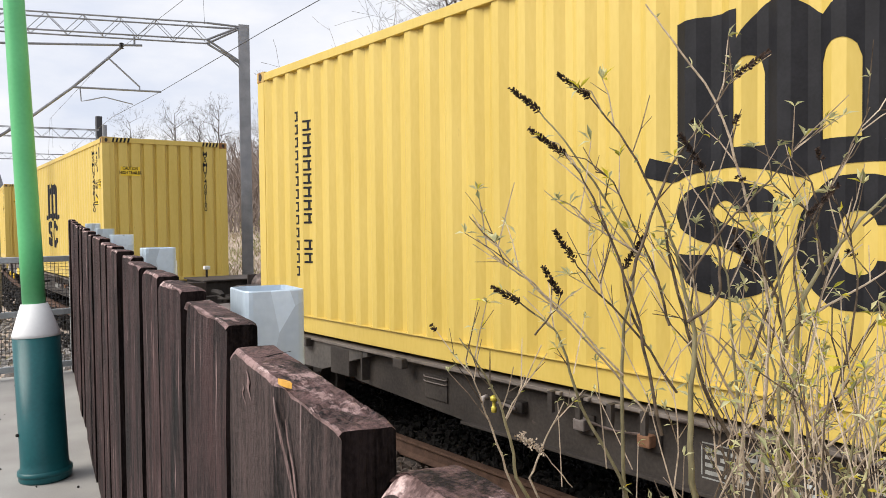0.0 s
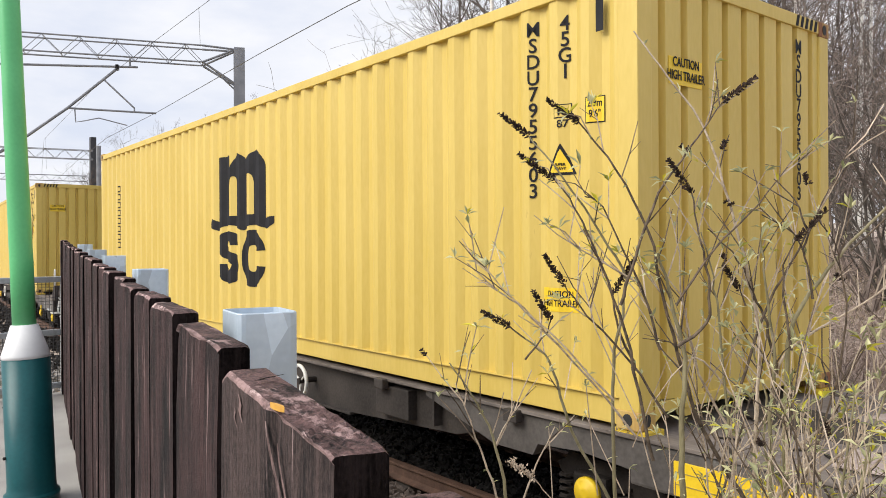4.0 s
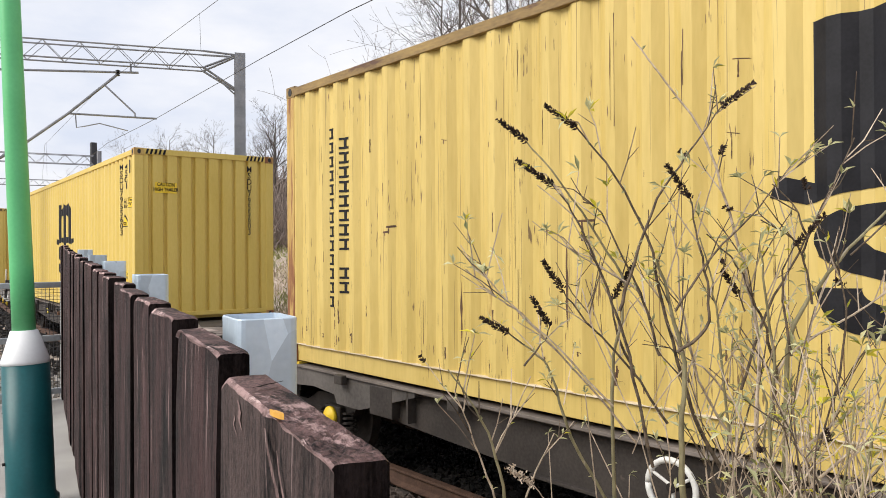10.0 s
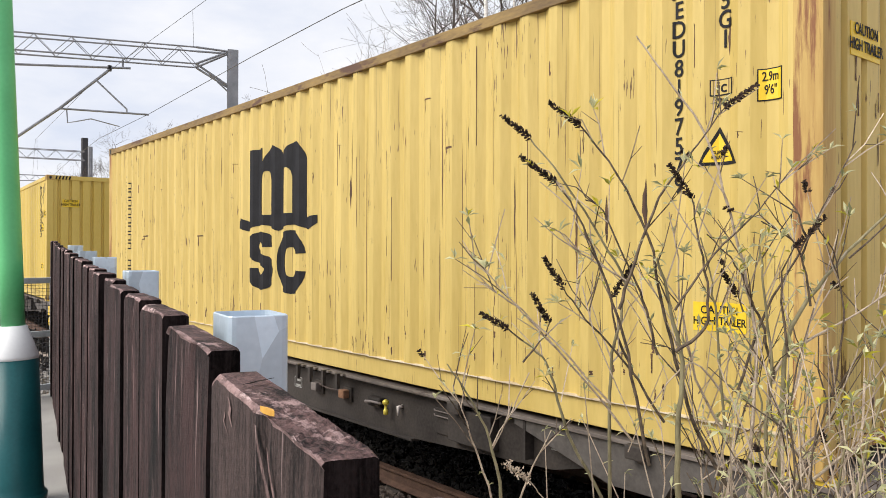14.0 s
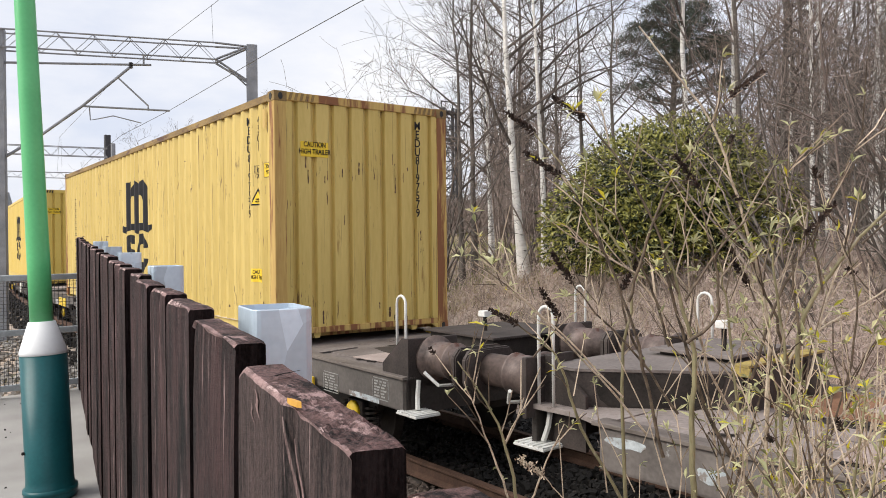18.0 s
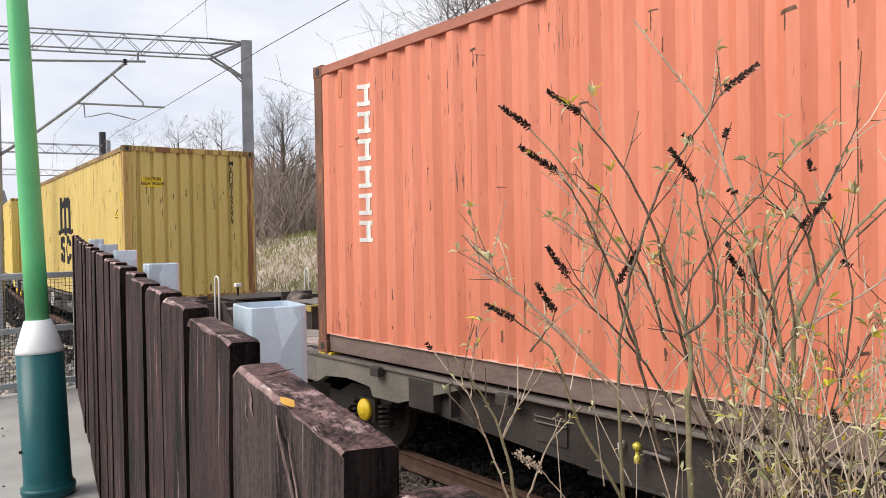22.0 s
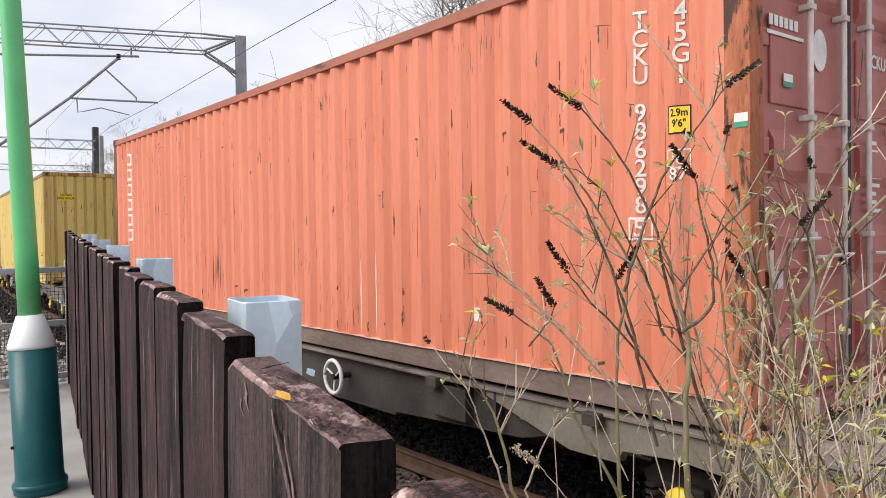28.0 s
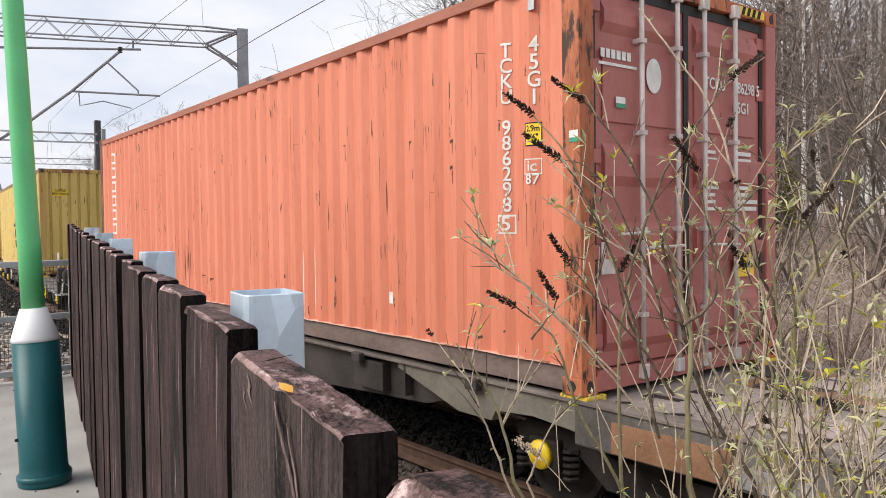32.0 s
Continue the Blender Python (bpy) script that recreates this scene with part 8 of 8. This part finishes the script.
def butterfly_bush():
    rng = random.Random(77)
    root = spot(1.0, 0, 2.3)
    base_z = ground_z(root.x, root.y)
    t = thing("buddleia_bush", pose(root.x, root.y, base_z), "dry leggy bush with brown seed spikes and pale young leaves", "shrub")
    inv = Vector((root.x, root.y, base_z))
    stems, darks, seeds, leaves, yellows = Heap(), Heap(), Heap(), Heap(), Heap()

    def tuft(p, d, n, size, hue):
        for k in range(n):
            e = (d * 0.5 + Vector((rng.gauss(0, 0.8), rng.gauss(0, 0.8), rng.gauss(0.15, 0.6)))).normalized()
            (yellows if rng.random() < hue else leaves).leaf(p - inv, e, Vector((rng.gauss(0, 0.4), rng.gauss(0, 0.4), 1)), size * rng.uniform(0.6, 1.3), size * rng.uniform(0.20, 0.33), 0.35)

    def head(p, d, ln):
        """A dead flower spike: a tapering crowd of small capsules."""
        d = d.normalized()
        n = int(ln / 0.0008)
        for k in range(n):
            u = rng.random()
            r = 0.0095 * (1 - u * 0.8) * (0.75 + 0.25 * math.sin(u * 40))
            s = Vector((rng.gauss(0, 1), rng.gauss(0, 1), rng.gauss(0, 1)))
            s = (s - d * s.dot(d)).normalized()
            a = p + d * ln * u + s * r * rng.uniform(0.2, 1.0) - inv
            seeds.bar([a, a + (s + d * 0.6) * 0.007], [0.0028, 0.0015], 3)

    def stem(pts, r, dark, side=6, tip="tuft", twig=0.28, hue=0.12, clear=0.3, own=None):
        n = len(pts) - 1
        rad = [max(1.12 * r * (1 - 0.66 * k / n), 0.0018) for k in range(n + 1)]
        if pts[0].z < 0.53:
            low = root + Vector((rng.gauss(0, 0.10), rng.gauss(0, 0.10), 0))
            low.z = ground_z(low.x, low.y)
            pts = [low, low.lerp(pts[0], 0.5) + Vector((0, 0, 0.05))] + pts
            rad = [rad[0] * 1.3, rad[0] * 1.15] + rad
        (own or (darks if dark else stems)).bar([q - inv for q in pts], rad, 5)
        more = len(pts) - 1 - n
        for k in range(side):
            u = rng.uniform(clear, 0.97) * n + more
            i = min(int(u), n - 1 + more)
            a = pts[i].lerp(pts[i + 1], u - i)
            ax = (pts[i + 1] - pts[i]).normalized()
            s = (ACROSS * rng.choice((-1, 1)) * rng.uniform(0.4, 1.0) + VIEW * rng.gauss(0, 0.5))
            d = (ax * rng.uniform(0.6, 1.1) + s * 0.75).normalized()
            ln = twig * rng.uniform(0.35, 1.15)
            m = a + d * ln * 0.5 + Vector((0, 0, rng.uniform(0.0, 0.03)))
            e = a + d * ln + Vector((0, 0, rng.uniform(0.0, 0.06)))
            (darks if rng.random() < 0.35 else stems).bar([a - inv, m - inv, e - inv], [max(rad[i] * 0.6, 0.0022), 0.0020, 0.0013], 3)
            roll = rng.random()
            if roll < 0.36:
                tuft(e, d, rng.randint(3, 7), 0.040, hue)
            elif roll < 0.40:
                head(e, d, rng.uniform(0.02, 0.04))
            if rng.random() < 0.22:
                tuft(m, d, 3, 0.028, hue)
            if rng.random() < 0.5:
                g = (d + Vector((rng.gauss(0, 0.5), rng.gauss(0, 0.5), rng.gauss(0.2, 0.4)))).normalized()
                darks.bar([m - inv, m + g * ln * 0.5 - inv], [0.0014, 0.0009], 3)
        for k in range(1 + more, n + more):
            if rng.random() < 0.22:
                tuft(pts[k], Vector((0, 0, 1)), 2, 0.028, hue)
        d = (pts[-1] - pts[-2]).normalized()
        if tip == "head":
            # the spent spike nods outwards
            nod = (d + ACROSS * math.copysign(0.35, d.dot(ACROSS)) - Vector((0, 0, 0.05))).normalized()
            head(pts[-1] - d * 0.004, nod, rng.uniform(0.085, 0.125))
        elif tip == "tuft":
            tuft(pts[-1], d, rng.randint(3, 6), 0.05, hue)

    # canes as (colour, thickness, tip, bends from the foot up: metres across and up); bends set to fit the camera's
    # view at 2.2 m
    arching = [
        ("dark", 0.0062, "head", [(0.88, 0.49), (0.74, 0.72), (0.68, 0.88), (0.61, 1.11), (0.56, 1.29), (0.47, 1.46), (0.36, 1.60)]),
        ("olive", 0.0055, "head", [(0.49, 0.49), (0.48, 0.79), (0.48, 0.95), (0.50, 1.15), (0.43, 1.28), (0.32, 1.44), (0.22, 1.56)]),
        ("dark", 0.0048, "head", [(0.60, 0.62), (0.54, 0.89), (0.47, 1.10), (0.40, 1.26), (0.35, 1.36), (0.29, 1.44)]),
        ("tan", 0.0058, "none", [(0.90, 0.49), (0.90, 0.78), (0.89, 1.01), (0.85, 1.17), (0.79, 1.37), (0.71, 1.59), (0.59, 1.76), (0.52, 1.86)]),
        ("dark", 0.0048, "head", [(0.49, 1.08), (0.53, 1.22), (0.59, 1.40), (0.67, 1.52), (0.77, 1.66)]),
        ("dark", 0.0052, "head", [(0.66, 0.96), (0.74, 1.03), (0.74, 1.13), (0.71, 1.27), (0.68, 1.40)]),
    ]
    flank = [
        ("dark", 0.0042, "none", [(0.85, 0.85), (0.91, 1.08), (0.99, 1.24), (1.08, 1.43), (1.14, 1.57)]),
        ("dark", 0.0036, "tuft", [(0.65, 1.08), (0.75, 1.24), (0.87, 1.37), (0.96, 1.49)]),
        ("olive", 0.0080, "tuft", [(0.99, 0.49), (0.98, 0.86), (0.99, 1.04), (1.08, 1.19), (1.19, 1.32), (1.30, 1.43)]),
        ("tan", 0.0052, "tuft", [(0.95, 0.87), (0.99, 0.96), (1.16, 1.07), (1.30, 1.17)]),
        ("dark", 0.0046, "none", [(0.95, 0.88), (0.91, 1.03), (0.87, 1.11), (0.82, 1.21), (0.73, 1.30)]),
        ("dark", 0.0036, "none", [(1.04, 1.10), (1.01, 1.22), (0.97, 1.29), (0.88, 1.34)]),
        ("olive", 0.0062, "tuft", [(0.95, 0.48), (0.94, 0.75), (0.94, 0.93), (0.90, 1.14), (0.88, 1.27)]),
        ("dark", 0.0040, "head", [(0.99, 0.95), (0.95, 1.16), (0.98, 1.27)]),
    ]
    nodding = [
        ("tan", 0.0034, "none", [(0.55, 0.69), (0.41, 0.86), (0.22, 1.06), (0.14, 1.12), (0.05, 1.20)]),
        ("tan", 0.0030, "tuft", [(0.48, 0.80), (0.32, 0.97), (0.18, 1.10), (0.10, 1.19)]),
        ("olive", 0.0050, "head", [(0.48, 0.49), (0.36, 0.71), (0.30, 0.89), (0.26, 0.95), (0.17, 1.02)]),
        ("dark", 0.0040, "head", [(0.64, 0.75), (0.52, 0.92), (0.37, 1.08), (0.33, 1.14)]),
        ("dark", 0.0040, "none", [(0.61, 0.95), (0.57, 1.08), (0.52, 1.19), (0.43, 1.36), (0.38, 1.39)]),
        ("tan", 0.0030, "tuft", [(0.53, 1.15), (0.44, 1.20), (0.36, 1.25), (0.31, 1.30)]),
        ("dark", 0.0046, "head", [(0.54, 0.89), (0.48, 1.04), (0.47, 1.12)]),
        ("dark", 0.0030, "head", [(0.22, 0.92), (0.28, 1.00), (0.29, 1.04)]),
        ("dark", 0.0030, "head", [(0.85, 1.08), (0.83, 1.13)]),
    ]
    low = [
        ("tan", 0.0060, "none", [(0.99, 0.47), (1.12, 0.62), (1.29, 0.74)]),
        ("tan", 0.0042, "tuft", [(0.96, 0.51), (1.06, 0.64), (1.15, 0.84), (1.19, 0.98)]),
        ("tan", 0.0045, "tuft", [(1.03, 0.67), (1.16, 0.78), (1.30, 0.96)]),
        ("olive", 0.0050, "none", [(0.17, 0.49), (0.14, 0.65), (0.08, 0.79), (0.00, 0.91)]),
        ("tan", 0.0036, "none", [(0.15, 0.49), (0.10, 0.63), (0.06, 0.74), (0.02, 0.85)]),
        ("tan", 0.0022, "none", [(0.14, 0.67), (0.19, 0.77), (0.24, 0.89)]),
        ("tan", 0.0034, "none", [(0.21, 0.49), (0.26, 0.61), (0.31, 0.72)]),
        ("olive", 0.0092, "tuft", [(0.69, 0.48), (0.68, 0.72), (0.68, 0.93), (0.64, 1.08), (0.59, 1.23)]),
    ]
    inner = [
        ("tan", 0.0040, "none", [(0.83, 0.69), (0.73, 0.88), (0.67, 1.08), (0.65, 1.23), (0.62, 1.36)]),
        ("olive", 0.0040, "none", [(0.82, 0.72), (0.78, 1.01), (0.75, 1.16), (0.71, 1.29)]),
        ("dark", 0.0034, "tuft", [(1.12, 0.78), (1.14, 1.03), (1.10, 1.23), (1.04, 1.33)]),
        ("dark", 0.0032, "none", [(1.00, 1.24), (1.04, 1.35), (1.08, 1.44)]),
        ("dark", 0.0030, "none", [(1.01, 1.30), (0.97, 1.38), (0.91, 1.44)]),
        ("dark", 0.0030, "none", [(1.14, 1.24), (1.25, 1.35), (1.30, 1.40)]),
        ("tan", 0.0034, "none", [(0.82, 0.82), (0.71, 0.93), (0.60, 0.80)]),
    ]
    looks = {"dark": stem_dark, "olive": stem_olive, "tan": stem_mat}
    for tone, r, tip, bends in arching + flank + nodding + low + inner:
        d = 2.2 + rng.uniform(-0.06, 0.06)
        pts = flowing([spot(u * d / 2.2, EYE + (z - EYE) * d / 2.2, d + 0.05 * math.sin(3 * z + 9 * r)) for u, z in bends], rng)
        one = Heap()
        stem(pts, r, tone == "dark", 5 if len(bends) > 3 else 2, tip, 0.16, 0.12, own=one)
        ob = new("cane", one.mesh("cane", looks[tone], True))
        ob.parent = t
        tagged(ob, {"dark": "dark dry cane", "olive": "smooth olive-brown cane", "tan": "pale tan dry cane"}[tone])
    # a pale spent spike hanging low
    spent = Heap()
    spent.bar([q - inv for q in flowing([spot(0.33, 0.48, 2.2), spot(0.27, 0.55, 2.2), spot(0.245, 0.582, 2.2)], rng)], [0.0016] * 9, 4)
    for k in range(110):
        v = rng.random()
        q = spot(0.245 - 0.075 * v + rng.gauss(0, 0.006), 0.582 + 0.045 * v + rng.gauss(0, 0.006), 2.2 + rng.gauss(0, 0.006)) - inv
        spent.bar([q, q + Vector((rng.gauss(0, 0.004), rng.gauss(0, 0.004), 0.006))], [0.0028, 0.0014], 3)
    ob = new("spent_spike", spent.mesh("spent_spike", stem_mat))
    ob.parent = t
    tagged(ob, "pale spent flower spike")
    # upright shoots at the foot and on the flank
    for k in range(26):
        u = rng.uniform(0.6, 1.45) if k % 3 else rng.uniform(0.7, 1.45)
        d = rng.uniform(1.75, 2.7)
        z0 = rng.uniform(-0.05, 0.35)
        ht = rng.uniform(0.35, 0.95) + 0.25 * smooth(0.3, 1.1, u) * rng.random()
        lean_u = rng.gauss(0.02, 0.22)
        f = spot(u * d / 2.2, z0, d)
        e = spot((u + lean_u) * d / 2.2, z0 + ht, d + rng.gauss(0, 0.12))
        pts = curve_through(f, e, ACROSS * rng.gauss(0, 0.05), rng, 7)
        stem(pts, rng.uniform(0.0022, 0.0048), rng.random() < 0.4, rng.randint(4, 8), rng.choice(("tuft", "tuft", "none", "none")), 0.2, 0.10 if u < 0.9 else 0.22, 0.15)
    # stout old stems low on the flank
    for k in range(4):
        u, d = rng.uniform(0.9, 1.42), rng.uniform(1.9, 2.5)
        f = spot(u * d / 2.2, -0.1, d)
        e = spot((u + rng.gauss(0.03, 0.16)) * d / 2.2, rng.uniform(0.75, 1.15), d + rng.gauss(0, 0.1))
        pts = curve_through(f, e, ACROSS * rng.gauss(0, 0.03), rng, 8, 0.008)
        one = Heap()
        stem(pts, rng.uniform(0.005, 0.0085), False, 6, "tuft", 0.24, 0.25, 0.3, own=one)
        ob = new("stout_stem", one.mesh("stout_stem", stem_olive, True))
        ob.parent = t
    # leafy sprays low down
    for k in range(150):
        u, d = (rng.uniform(0.28, 1.45) if k % 4 == 0 else rng.uniform(0.78, 1.45)), rng.uniform(1.7, 2.5)
        p = spot(u * d / 2.2, rng.uniform(0.42, 1.06) - 0.12 * (u < 0.5), d)
        tuft(p, Vector((0, 0, 0.6)), rng.randint(3, 6), rng.uniform(0.018, 0.036) if u < 0.8 else rng.uniform(0.026, 0.052), 0.07 if u < 0.9 else 0.24)
        q = p + Vector((rng.gauss(0, 0.08), rng.gauss(0, 0.08), -rng.uniform(0.15, 0.35)))
        stems.bar([q - inv, p - inv], [0.0022, 0.0014], 3)
    for nm, hp, mt, lab in (("stem_growth", stems, stem_mat, "dry tan stems"), ("dark_stem_growth", darks, stem_dark, "dark dry stems"), ("seed_spike_growth", seeds, seed_mat, "dark brown seed spikes"),
                            ("young_foliage", leaves, bud_leaf, "pale green young leaves"), ("yellow_foliage", yellows, yellow_leaf, "yellowing leaves")):
        ob = new(nm, hp.mesh(nm, mt))
        ob.parent = t
        tagged(ob, lab, kind="stuff")
    return t


bush = butterfly_bush()
# how far the bush leans over in the wind of the train, in degrees
LEAN = [(0.0, 0.75), (1.0, 0.77), (1.5, 0.84), (2.5, 0.88), (3.0, 0.73), (3.5, 0.55), (5.5, 0.42), (6.0, 0.35), (7.0, 0.08), (8.0, -0.05), (8.5, 0.10),
        (9.0, 0.25), (9.5, 0.12), (10.5, 0.60), (11.5, 0.66), (12.0, 0.56), (13.0, 0.52), (13.5, 0.78), (14.0, 1.0), (14.5, 0.72), (16.5, 0.09), (18.0, 0.02)]
LEAN += [(19.5, -0.02), (20.0, 0.15), (21.0, 0.20), (21.5, 0.05), (22.0, 0.08), (22.5, -0.29), (23.0, -0.17), (23.5, -0.24), (24.0, 0.0), (24.5, 0.56), (25.0, 0.58), (25.5, 0.50),
         (27.5, 0.48), (28.0, 0.42), (29.0, 0.51), (29.5, 0.54), (30.0, 0.40), (31.0, 0.43), (31.5, 0.38), (32.0, 0.47)]



def motions():
    """The train rolls past, slows and comes almost to a stand."""
    times = sorted({0.5 * k for k in range(65)})
    for mid, wg, cb in zip(MIDS, wagons, boxes):
        walk(wg, [(t, on_track(mid, t, FLOOR)) for t in times])
        walk(cb, [(t, on_track(mid, t, FLOOR)) for t in times])
    fine = [0.3 * k for k in range(107)]
    if fine[-1] < 32.0:
        fine.append(32.0)
    stand = bush.matrix_basis.copy()
    walk(bush, [(t, stand @ Matrix.Rotation(radians(d), 4, VIEW)) for t, d in LEAN])
    for ws, y in WHEELS:
        walk(ws, [(t, pose(0, y, -0.54, -math.degrees(rolled(t) / 0.42))) for t in fine])


motions()
